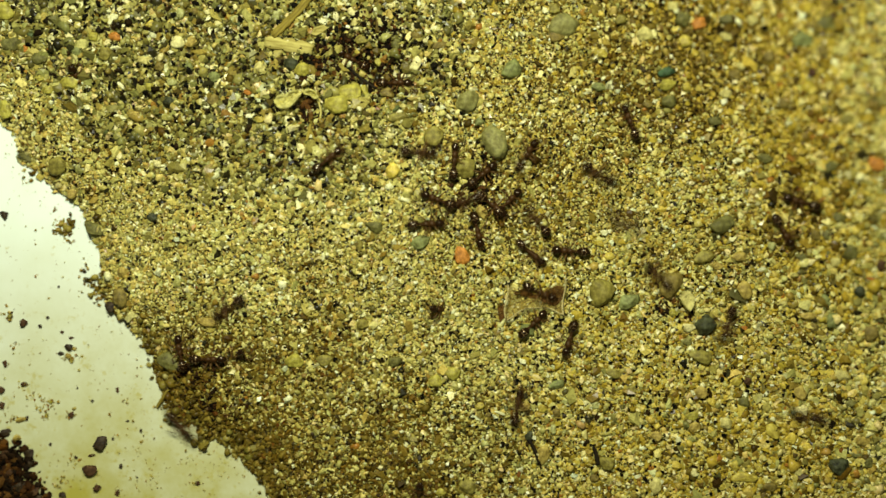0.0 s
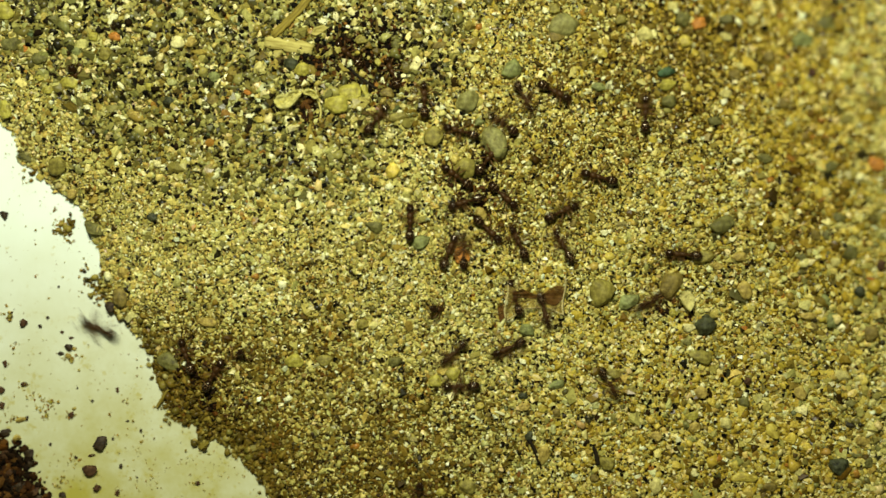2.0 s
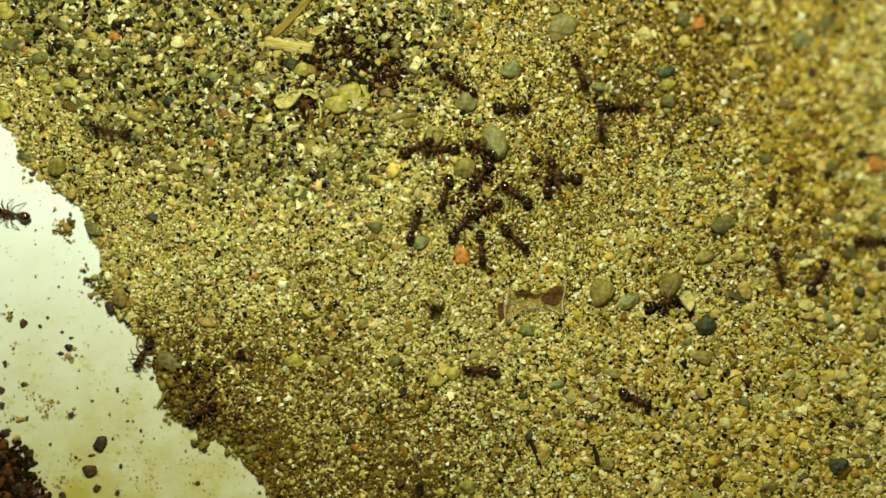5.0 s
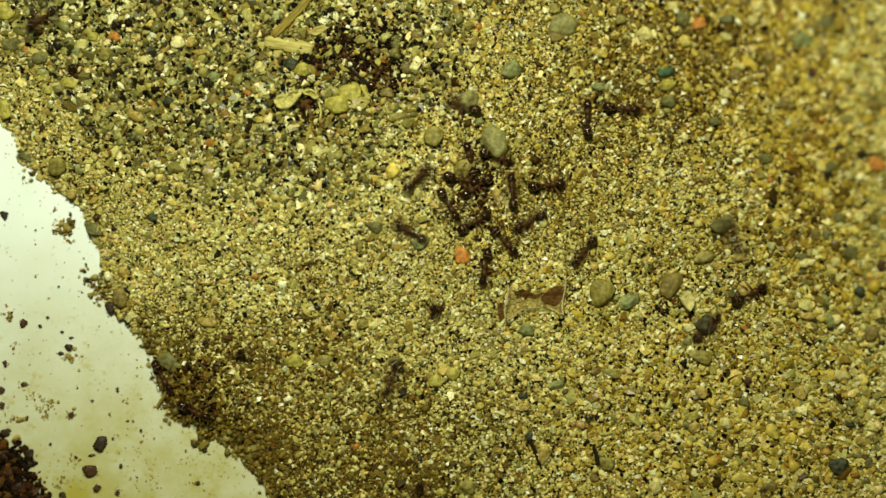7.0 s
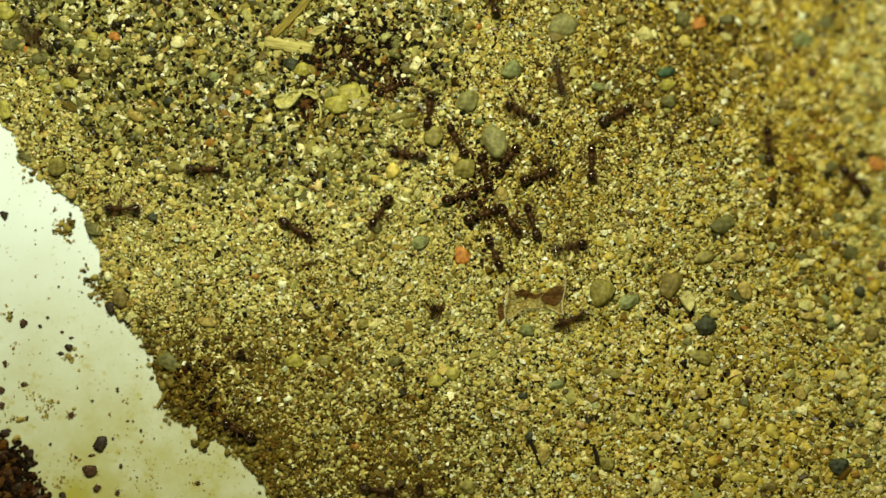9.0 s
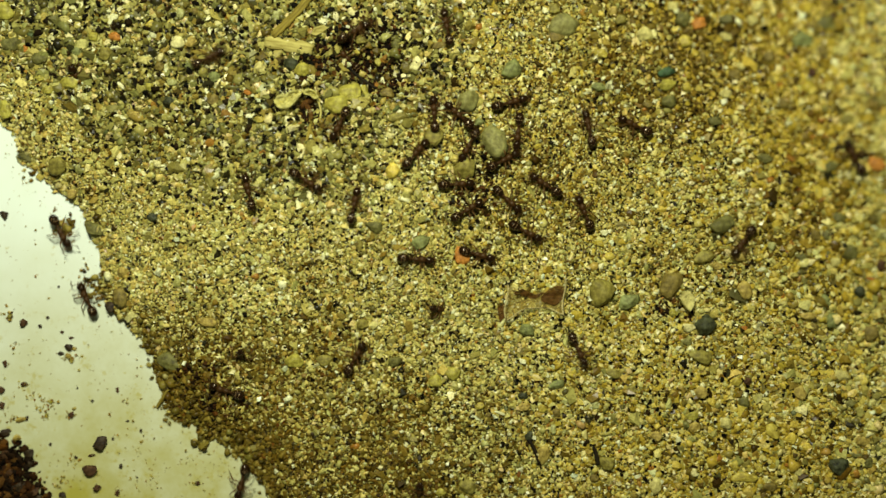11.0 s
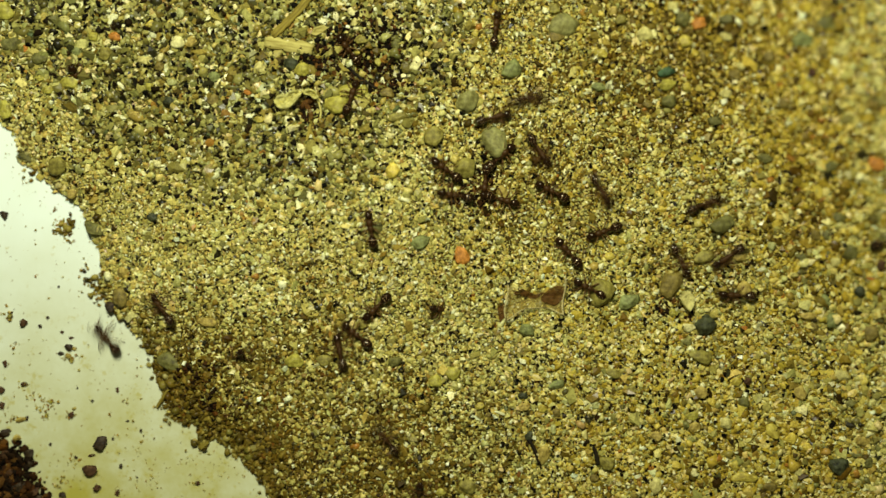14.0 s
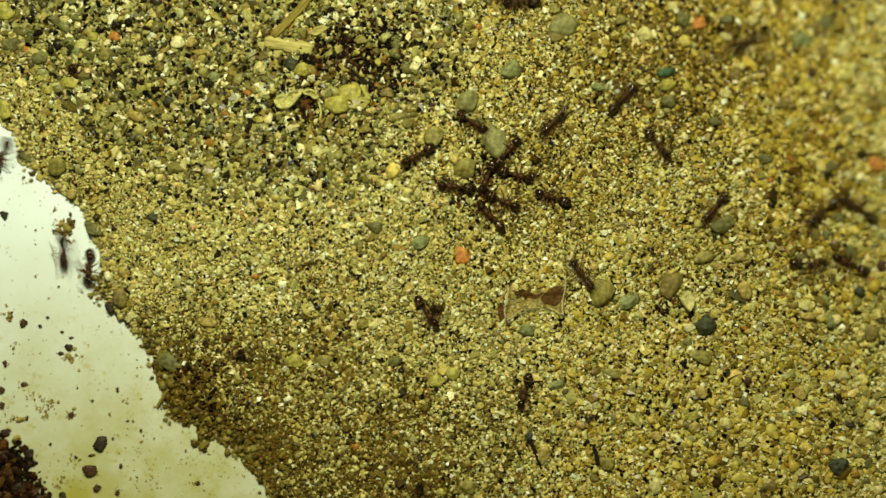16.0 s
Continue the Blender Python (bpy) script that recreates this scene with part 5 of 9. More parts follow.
    walk(a, [(0.00, stance(850, 312, -40)), (0.20, stance(850, 311, -36)), (0.50, stance(848, 310, -30)), (0.70, stance(842, 306, -9)),
        (1.00, stance(850, 310, -34)), (1.20, stance(848, 310, -25)), (1.50, stance(850, 304, -17)), (1.70, stance(860, 294, -22)),
        (2.00, stance(860, 284, -53)), (2.20, stance(860, 292, -33)), (2.35, stance(859, 280, 25)), (2.50, stance(858, 268, 84)), (3.00, stance(870, 280, 135)),
        (3.20, stance(840, 305, 153)), (3.50, stance(840, 310, 135)), (3.70, stance(842, 310, 141)), (4.00, stance(842, 309, 124)),
        (6.30, stance(868, 308, 126)), (6.50, stance(856, 355, 93)), (6.70, stance(860, 352, 83)), (7.00, stance(845, 330, 146)), (7.50, stance(868, 352, 85)),
        (7.70, stance(872, 354, 84)), (8.00, stance(865, 335, 72)), (8.20, stance(868, 328, 98)), (8.50, stance(868, 320, 97)), (8.57, stance(864, 316, 151)),
        (8.63, stance(860, 312, 204)), (8.70, stance(857, 308, 257)), (9.00, stance(858, 308, 254)), (9.20, stance(858, 308, 252)),
        (9.90, stance(848, 288, 200)), (10.60, stance(838, 269, 149)), (11.30, stance(828, 250, 97)), (11.50, stance(855, 328, 90)),
        (11.70, stance(848, 330, 111)), (12.00, stance(850, 320, 104)), (12.20, stance(848, 332, 105)), (12.50, stance(850, 328, 100)),
        (12.70, stance(850, 328, 103)), (13.00, stance(848, 325, 107)), (13.20, stance(848, 332, 108)), (14.00, stance(858, 320, 97)),
        (14.20, stance(858, 315, 103)), (14.50, stance(858, 320, 111)), (15.00, stance(860, 318, 120)), (15.20, stance(860, 315, 124)),
        (15.50, stance(862, 315, 117)), (15.70, stance(862, 312, 121)), (16.00, stance(862, 312, 113))])
    gait(a, [(0.00, 2), (0.20, 3), (0.50, 6), (0.70, 8), (1.00, 2), (1.20, 6), (1.50, 14), (1.70, 10), (2.00, 8), (2.20, 12), (2.35, 12),
        (2.50, 18), (3.00, 39), (3.20, 5), (3.50, 2), (3.70, 1), (4.00, 25), (6.30, 49), (6.50, 4), (6.70, 14), (6.85, 14), (7.00, 8),
        (7.12, 8), (7.25, 8), (7.38, 8), (7.50, 5), (7.70, 20), (8.00, 8), (8.20, 8), (8.50, 5), (8.57, 5), (8.63, 5), (8.70, 2), (9.00, 1),
        (9.20, 22), (9.90, 22), (10.60, 22), (11.30, 82), (11.50, 8), (11.70, 10), (12.00, 13), (12.20, 6), (12.50, 0), (12.70, 4),
        (13.00, 8), (13.20, 16), (14.00, 5), (14.20, 5), (14.50, 4), (15.00, 2), (15.20, 2), (15.50, 2), (15.70, 0), (16.00, 0)])
    a = copy_thing(first, pose(0, 0, 0))
    for o in (a, *a.children):
        o.animation_data_clear()
    walk(a, [(0.00, stance(896, 362, -45)), (0.20, stance(896, 365, -35)), (0.50, stance(890, 390, -17)), (0.70, stance(890, 398, 8)),
        (1.00, stance(888, 418, -24)), (1.20, stance(898, 409, 2)), (1.50, stance(866, 412, 5)), (1.70, stance(860, 406, 39)), (2.00, stance(860, 405, 45)),
        (2.10, stance(861, 408, 3)), (2.20, stance(862, 410, -39)), (2.50, stance(835, 395, 23)), (2.70, stance(868, 385, 63)), (3.00, stance(885, 375, 68)),
        (3.20, stance(880, 372, 60)), (3.50, stance(875, 370, 76)), (3.70, stance(876, 372, 56)), (4.00, stance(865, 370, 18)), (6.30, stance(845, 395, -34)),
        (6.50, stance(840, 400, -18)), (6.70, stance(838, 395, -30)), (7.00, stance(835, 396, -30)), (7.20, stance(838, 395, -30)),
        (7.50, stance(858, 410, -13)), (7.70, stance(865, 402, 3)), (8.00, stance(885, 415, -27)), (8.10, stance(900, 401, 37)), (8.20, stance(914, 386, 101)),
        (8.50, stance(908, 384, 81)), (8.70, stance(905, 388, 60)), (9.00, stance(900, 388, 56)), (9.20, stance(901, 388, 58)), (11.30, stance(892, 351, 34)),
        (11.50, stance(888, 354, 23)), (11.70, stance(886, 354, 25)), (12.00, stance(882, 347, 48)), (12.20, stance(882, 354, 26)),
        (12.50, stance(882, 355, 16)), (12.70, stance(885, 356, 11)), (13.00, stance(881, 358, 10)), (13.20, stance(882, 355, 39)),
        (13.50, stance(884, 365, 0)), (13.70, stance(885, 358, 10)), (14.00, stance(884, 354, 16)), (14.20, stance(884, 354, 22)),
        (14.50, stance(884, 354, 22)), (14.70, stance(885, 352, 27)), (15.00, stance(884, 355, 32)), (15.20, stance(888, 358, 23)),
        (15.50, stance(885, 354, 30)), (15.70, stance(890, 358, 27)), (16.00, stance(886, 356, 23))])
    gait(a, [(0.00, 4), (0.20, 13), (0.35, 13), (0.50, 8), (0.70, 19), (1.00, 13), (1.20, 16), (1.35, 16), (1.50, 9), (1.70, 1), (2.00, 3),
        (2.10, 3), (2.20, 16), (2.35, 16), (2.50, 34), (2.70, 20), (3.00, 6), (3.20, 6), (3.50, 3), (3.70, 12), (4.00, 32), (6.30, 7),
        (6.50, 6), (6.70, 3), (7.00, 3), (7.20, 25), (7.50, 11), (7.70, 24), (8.00, 20), (8.10, 20), (8.20, 6), (8.50, 5), (8.70, 5),
        (9.00, 1), (9.20, 38), (11.30, 4), (11.50, 2), (11.70, 8), (12.00, 7), (12.20, 2), (12.50, 3), (12.70, 5), (13.00, 4), (13.20, 10),
        (13.50, 7), (13.70, 5), (14.00, 0), (14.20, 0), (14.50, 2), (14.70, 3), (15.00, 4), (15.20, 5), (15.50, 6), (15.70, 4), (16.00, 0)])
    a = copy_thing(first, pose(0, 0, 0))
    for o in (a, *a.children):
        o.animation_data_clear()
    walk(a, [(0.00, stance(778, 356, -158)), (0.20, stance(780, 358, -170)), (0.50, stance(775, 364, -183)), (0.70, stance(782, 366, -193)),
        (1.00, stance(780, 362, -201)), (1.20, stance(780, 348, -170)), (1.50, stance(790, 354, -177)), (1.70, stance(798, 362, -198)),
        (2.00, stance(825, 358, -197)), (2.20, stance(840, 360, -194)), (2.50, stance(848, 351, -183)), (2.70, stance(832, 348, -191)),
        (3.00, stance(830, 350, -194)), (3.20, stance(820, 370, -202)), (3.30, stance(819, 375, -151)), (3.40, stance(818, 380, -101)),
        (3.50, stance(818, 385, -50)), (3.70, stance(816, 386, -46)), (4.00, stance(816, 390, -60)), (6.30, stance(785, 408, -40)),
        (6.50, stance(775, 405, -63)), (6.70, stance(764, 418, -80)), (7.00, stance(728, 412, -149)), (7.20, stance(688, 394, -163)),
        (7.50, stance(650, 384, -164)), (7.70, stance(636, 400, -197)), (8.00, stance(598, 416, -198)), (8.20, stance(575, 424, -201)),
        (8.30, stance(564, 422, -253)), (8.40, stance(554, 421, -305)), (8.50, stance(544, 420, -356)), (8.70, stance(532, 412, -334)),
        (9.00, stance(522, 403, -330)), (9.20, stance(525, 398, -320)), (10.25, stance(584, 382, -388)), (11.30, stance(642, 365, -455)),
        (11.50, stance(650, 381, -464)), (11.70, stance(652, 382, -466)), (12.00, stance(658, 410, -458)), (12.20, stance(658, 412, -456)),
        (12.50, stance(658, 412, -456)), (12.70, stance(658, 408, -459)), (13.00, stance(662, 412, -465)), (13.20, stance(655, 408, -450)),
        (13.50, stance(660, 409, -463)), (13.70, stance(658, 408, -456)), (14.00, stance(658, 409, -459)), (14.20, stance(660, 408, -462)),
        (14.50, stance(662, 410, -465)), (14.57, stance(660, 411, -522)), (14.63, stance(659, 413, -579)), (14.70, stance(658, 414, -635)),
        (15.00, stance(652, 480, -630)), (15.20, stance(669, 500, -663)), (15.50, stance(720, 508, -696)), (15.70, stance(740, 536, -662)),
        (16.00, stance(754, 548, -665))])
    gait(a, [(0.00, 4), (0.20, 7), (0.50, 8), (0.70, 4), (1.00, 14), (1.20, 11), (1.50, 12), (1.70, 14), (1.85, 14), (2.00, 15), (2.20, 12),
        (2.50, 15), (2.70, 4), (3.00, 22), (3.20, 5), (3.30, 5), (3.40, 5), (3.50, 1), (3.70, 4), (4.00, 36), (6.30, 10), (6.50, 17),
        (6.70, 18), (6.85, 18), (7.00, 44), (7.20, 19), (7.35, 19), (7.50, 22), (7.70, 20), (7.85, 20), (8.00, 25), (8.20, 11), (8.30, 11),
        (8.40, 11), (8.50, 14), (8.70, 14), (9.00, 6), (9.20, 15), (9.46, 15), (9.72, 15), (9.99, 15), (10.25, 15), (10.51, 15), (10.78, 15),
        (11.04, 15), (11.30, 18), (11.50, 2), (11.70, 15), (11.85, 15), (12.00, 2), (12.20, 0), (12.50, 4), (12.70, 5), (13.00, 7),
        (13.20, 5), (13.50, 3), (13.70, 2), (14.00, 2), (14.20, 2), (14.50, 2), (14.57, 2), (14.63, 2), (14.70, 33), (14.85, 33), (15.00, 26),
        (15.20, 26), (15.35, 26), (15.50, 34), (15.70, 18), (16.00, 0)])
    a = copy_thing(first, pose(0, 0, 0))
    for o in (a, *a.children):
        o.animation_data_clear()
    walk(a, [(0.00, stance(825, 356, 161)), (1.00, stance(690, 485, 153)), (1.07, stance(700, 480, 211)), (1.13, stance(710, 474, 269)),
        (1.20, stance(720, 468, 327)), (1.50, stance(730, 398, 291)), (1.70, stance(730, 320, 281)), (2.00, stance(725, 398, 270)),
        (2.20, stance(732, 368, 309)), (2.30, stance(738, 361, 257)), (2.40, stance(746, 354, 205)), (2.50, stance(752, 346, 153)),
        (2.70, stance(755, 332, 159)), (3.00, stance(755, 332, 159)), (3.20, stance(772, 328, 165)), (3.50, stance(785, 330, 180)),
        (3.70, stance(782, 330, 164)), (4.00, stance(790, 315, 135)), (6.30, stance(756, 375, 99)), (6.40, stance(732, 371, 149)),
        (6.50, stance(708, 368, 198)), (6.70, stance(708, 362, 186)), (6.85, stance(721, 341, 251)), (7.00, stance(735, 320, 315)),
        (7.20, stance(772, 299, 363)), (7.50, stance(788, 308, 396)), (7.70, stance(800, 328, 367)), (7.85, stance(773, 325, 419)),
        (8.00, stance(746, 322, 471)), (8.20, stance(702, 360, 499)), (8.50, stance(680, 370, 495)), (8.70, stance(680, 371, 494)),
        (9.00, stance(676, 372, 484)), (9.20, stance(675, 372, 487)), (10.25, stance(708, 418, 419)), (11.30, stance(740, 464, 352)),
        (11.50, stance(742, 463, 349)), (11.70, stance(742, 464, 351)), (12.00, stance(746, 468, 343)), (12.20, stance(748, 472, 326)),
        (12.50, stance(748, 472, 308)), (12.70, stance(744, 466, 338)), (12.85, stance(728, 459, 275)), (13.00, stance(712, 452, 211)),
        (13.20, stance(715, 460, 191)), (13.50, stance(708, 495, 131)), (13.70, stance(678, 542, 121)), (14.00, stance(670, 541, 136)),
        (14.20, stance(688, 536, 105)), (14.35, stance(728, 541, 57)), (14.50, stance(768, 545, 9)), (14.70, stance(798, 538, -5)),
        (15.00, stance(848, 540, 21)), (15.20, stance(878, 570, 58)), (15.50, stance(930, 648, 61)), (15.70, stance(934, 680, 87)),
        (16.00, stance(929, 688, 105))])
    gait(a, [(0.00, 47), (0.25, 47), (0.50, 47), (0.75, 47), (1.00, 11), (1.07, 11), (1.13, 11), (1.20, 35), (1.35, 35), (1.50, 78),
        (1.70, 39), (1.85, 39), (2.00, 30), (2.20, 10), (2.30, 10), (2.40, 10), (2.50, 14), (2.70, 0), (3.00, 18), (3.20, 13), (3.50, 2),
        (3.70, 17), (4.00, 69), (6.30, 25), (6.40, 25), (6.50, 5), (6.70, 25), (6.85, 25), (7.00, 43), (7.20, 17), (7.50, 24), (7.70, 27),
        (7.85, 27), (8.00, 58), (8.20, 25), (8.50, 1), (8.70, 4), (9.00, 1), (9.20, 14), (9.46, 14), (9.72, 14), (9.99, 14), (10.25, 14),
        (10.51, 14), (10.78, 14), (11.04, 14), (11.30, 2), (11.50, 1), (11.70, 6), (12.00, 4), (12.20, 1), (12.50, 8), (12.70, 17),
        (12.85, 17), (13.00, 9), (13.20, 18), (13.35, 18), (13.50, 56), (13.70, 9), (14.00, 18), (14.20, 40), (14.35, 40), (14.50, 31),
        (14.70, 26), (14.85, 26), (15.00, 42), (15.20, 47), (15.35, 47), (15.50, 33), (15.70, 9), (16.00, 0)])
    a = copy_thing(first, pose(0, 0, 0))
    for o in (a, *a.children):
        o.animation_data_clear()
    walk(a, [(0.00, stance(750, 397, -2)), (0.20, stance(762, 404, -15)), (0.50, stance(779, 404, -34)), (0.70, stance(782, 408, -36)),
        (1.00, stance(778, 425, -34)), (1.20, stance(792, 416, -44)), (1.50, stance(797, 414, -51)), (1.70, stance(792, 428, -57)),
        (2.00, stance(792, 449, -68)), (2.20, stance(785, 462, -80)), (2.50, stance(786, 452, -87)), (2.70, stance(785, 450, -90)),
        (3.00, stance(766, 436, -114)), (3.20, stance(756, 438, -116)), (3.50, stance(745, 415, -101)), (3.70, stance(742, 403, -84)),
        (4.00, stance(752, 398, -63)), (6.30, stance(702, 408, -87)), (6.50, stance(736, 423, -77)), (6.70, stance(719, 500, -66)),
        (6.87, stance(719, 500, -66, -0.00160)), (7.35, stance(1122, 468, -13, -0.00160)), (7.50, stance(1122, 468, -13)),
        (7.57, stance(1122, 468, -72)), (7.63, stance(1121, 468, -131)), (7.70, stance(1120, 468, -191)), (8.00, stance(1060, 525, -248)),
        (8.20, stance(1054, 535, -235)), (8.50, stance(1062, 518, -218)), (8.70, stance(1072, 562, -277)), (8.85, stance(1042, 562, -241)),
        (9.00, stance(1012, 562, -204)), (9.20, stance(945, 588, -215)), (10.25, stance(999, 604, -271)), (11.30, stance(1052, 620, -326)),
        (11.50, stance(1102, 622, -360)), (11.70, stance(1165, 570, -382)), (12.00, stance(1188, 568, -365)),
        (12.20, stance(1198, 568, -355)), (12.50, stance(1228, 552, -391)), (12.70, stance(1242, 522, -444)),
        (13.00, stance(1282, 485, -396)), (13.20, stance(1300, 452, -440)), (13.35, stance(1271, 444, -485)),
        (13.50, stance(1242, 435, -530)), (13.70, stance(1200, 400, -487)), (13.85, stance(1221, 381, -435)),
        (14.00, stance(1242, 362, -383)), (14.20, stance(1292, 378, -347)), (14.50, stance(1360, 388, -333)),
        (14.70, stance(1412, 410, -352)), (15.00, stance(1455, 428, -356)), (15.20, stance(1478, 418, -375)),
        (15.50, stance(1500, 395, -377)), (15.57, stance(1524, 392, -428)), (15.63, stance(1548, 390, -480)),
        (15.70, stance(1572, 388, -532)), (16.00, stance(1518, 370, -504))])
    gait(a, [(0.00, 13), (0.20, 18), (0.50, 5), (0.70, 18), (1.00, 17), (1.20, 6), (1.50, 15), (1.70, 22), (2.00, 15), (2.20, 10),
        (2.50, 3), (2.70, 23), (3.00, 10), (3.20, 13), (3.35, 13), (3.50, 12), (3.70, 10), (4.00, 51), (6.30, 37), (6.50, 79), (6.70, 101),
        (6.90, 101), (7.10, 101), (7.30, 101), (7.50, 1), (7.57, 1), (7.63, 1), (7.70, 41), (7.85, 41), (8.00, 12), (8.20, 19), (8.50, 46),
        (8.70, 30), (8.85, 30), (9.00, 72), (9.20, 14), (9.46, 14), (9.72, 14), (9.99, 14), (10.25, 14), (10.51, 14), (10.78, 14),
        (11.04, 14), (11.30, 50), (11.50, 81), (11.70, 23), (12.00, 10), (12.20, 17), (12.35, 17), (12.50, 34), (12.70, 27), (12.85, 27),
        (13.00, 37), (13.20, 30), (13.35, 30), (13.50, 55), (13.70, 29), (13.85, 29), (14.00, 52), (14.20, 34), (14.35, 34), (14.50, 57),
        (14.70, 23), (14.85, 23), (15.00, 25), (15.20, 16), (15.35, 16), (15.50, 24), (15.57, 24), (15.63, 24), (15.70, 29), (15.85, 29),
        (16.00, 0)])
    a = copy_thing(first, pose(0, 0, 0))
    for o in (a, *a.children):
        o.animation_data_clear()
    walk(a, [(0.00, stance(843, 406, 77)), (0.20, stance(842, 405, 72)), (0.50, stance(836, 415, 72)), (0.70, stance(838, 441, 42)),
        (0.85, stance(826, 453, 101)), (1.00, stance(814, 465, 160)), (1.20, stance(794, 488, 177)), (1.50, stance(762, 478, 240)),
        (1.70, stance(754, 468, 243)), (2.00, stance(821, 448, 267)), (2.07, stance(824, 445, 324)), (2.13, stance(827, 442, 380)),
        (2.20, stance(830, 440, 436)), (2.50, stance(844, 432, 454)), (2.70, stance(828, 430, 418)), (3.00, stance(842, 418, 441)),
        (3.20, stance(848, 415, 457)), (3.50, stance(849, 415, 459)), (3.70, stance(851, 428, 452)), (4.00, stance(850, 424, 450)),
        (6.30, stance(854, 470, 439)), (6.50, stance(858, 472, 461)), (6.70, stance(859, 472, 453)), (7.00, stance(858, 470, 460)),
        (7.20, stance(852, 458, 456)), (7.50, stance(855, 460, 464)), (7.70, stance(852, 460, 459)), (7.85, stance(842, 451, 522)),
        (8.00, stance(832, 442, 585)), (8.20, stance(805, 420, 593)), (8.50, stance(798, 390, 624)), (8.70, stance(798, 368, 653)),
        (9.00, stance(810, 350, 706)), (9.20, stance(795, 360, 693)), (11.30, stance(808, 316, 718)), (11.50, stance(815, 308, 686)),
        (11.70, stance(815, 302, 680)), (12.00, stance(810, 298, 683)), (12.20, stance(822, 294, 698)), (12.50, stance(820, 292, 699)),
        (12.70, stance(828, 265, 698)), (13.00, stance(830, 268, 702)), (13.20, stance(832, 269, 717)), (13.50, stance(835, 266, 716)),
        (13.70, stance(845, 260, 709)), (14.00, stance(869, 210, 705)), (14.20, stance(895, 208, 727)),
        (14.36, stance(895, 208, 727, -0.00160)), (14.70, stance(985, 133, 683, -0.00160)), (15.05, stance(1075, 58, 640, -0.00160)),
        (15.20, stance(1075, 58, 640)), (15.30, stance(1071, 82, 697)), (15.40, stance(1066, 108, 753)), (15.50, stance(1062, 132, 810)),
        (15.70, stance(1040, 160, 841)), (16.00, stance(980, 215, 855))])
    gait(a, [(0.00, 2), (0.20, 11), (0.50, 26), (0.70, 17), (0.85, 17), (1.00, 31), (1.20, 17), (1.35, 17), (1.50, 14), (1.70, 35),
        (1.85, 35), (2.00, 4), (2.07, 4), (2.13, 4), (2.20, 15), (2.50, 16), (2.70, 19), (3.00, 6), (3.20, 2), (3.50, 13), (3.70, 4),
        (4.00, 46), (6.30, 5), (6.50, 0), (6.70, 3), (7.00, 14), (7.20, 4), (7.50, 2), (7.70, 13), (7.85, 13), (8.00, 36), (8.20, 15),
        (8.35, 15), (8.50, 22), (8.70, 22), (9.00, 18), (9.20, 45), (11.30, 11), (11.50, 6), (11.70, 7), (12.00, 13), (12.20, 3), (12.50, 29),
        (12.70, 4), (13.00, 3), (13.20, 4), (13.50, 12), (13.70, 28), (13.85, 28), (14.00, 26), (14.20, 29), (14.32, 29), (14.45, 29),
        (14.57, 29), (14.70, 29), (14.82, 29), (14.95, 29), (15.07, 29), (15.20, 25), (15.30, 25), (15.40, 25), (15.50, 35), (15.70, 41),
        (15.85, 41), (16.00, 0)])
    a = copy_thing(first, pose(0, 0, 0))
    for o in (a, *a.children):
        o.animation_data_clear()
    walk(a, [(0.00, stance(868, 362, 38)), (0.50, stance(865, 355, 27)), (0.70, stance(858, 348, 18)), (1.00, stance(862, 352, 28)),
        (1.20, stance(862, 360, 41)), (1.50, stance(872, 355, 50)), (1.70, stance(882, 354, 39)), (2.00, stance(888, 346, 42)), (2.20, stance(892, 345, 41)),
        (2.50, stance(889, 342, 41)), (2.70, stance(888, 338, 45)), (3.00, stance(889, 340, 38)), (3.20, stance(890, 335, 45)), (3.50, stance(915, 345, 14)),
        (3.70, stance(918, 353, -13)), (3.85, stance(921, 342, -68)), (4.00, stance(925, 330, -124)), (6.30, stance(892, 368, -149)),
        (6.50, stance(890, 362, -140)), (6.70, stance(902, 355, -99)), (7.00, stance(906, 344, -94)), (7.20, stance(912, 312, -84)),
        (7.50, stance(932, 262, -61)), (7.70, stance(932, 260, -58)), (8.00, stance(944, 238, -78)), (8.20, stance(955, 236, -67)),
        (8.50, stance(930, 209, -136)), (8.70, stance(931, 210, -134)), (9.00, stance(926, 200, -153)), (9.20, stance(926, 182, -102)),
        (10.25, stance(910, 183, -54)), (11.30, stance(895, 184, -7)), (11.50, stance(892, 181, -13)), (11.70, stance(885, 168, 8)),
        (12.20, stance(872, 290, -30)), (12.50, stance(876, 290, -32)), (12.70, stance(875, 289, -36)), (13.20, stance(874, 290, -32)),
        (13.50, stance(880, 286, -43)), (13.70, stance(878, 284, -52)), (14.00, stance(882, 280, -41)), (14.20, stance(882, 278, -38)),
        (14.50, stance(884, 276, -37)), (14.70, stance(888, 276, -39)), (15.00, stance(892, 274, -42)), (15.20, stance(895, 273, -45)),
        (15.50, stance(894, 274, -41)), (15.70, stance(898, 272, -38)), (16.00, stance(895, 272, -49))])
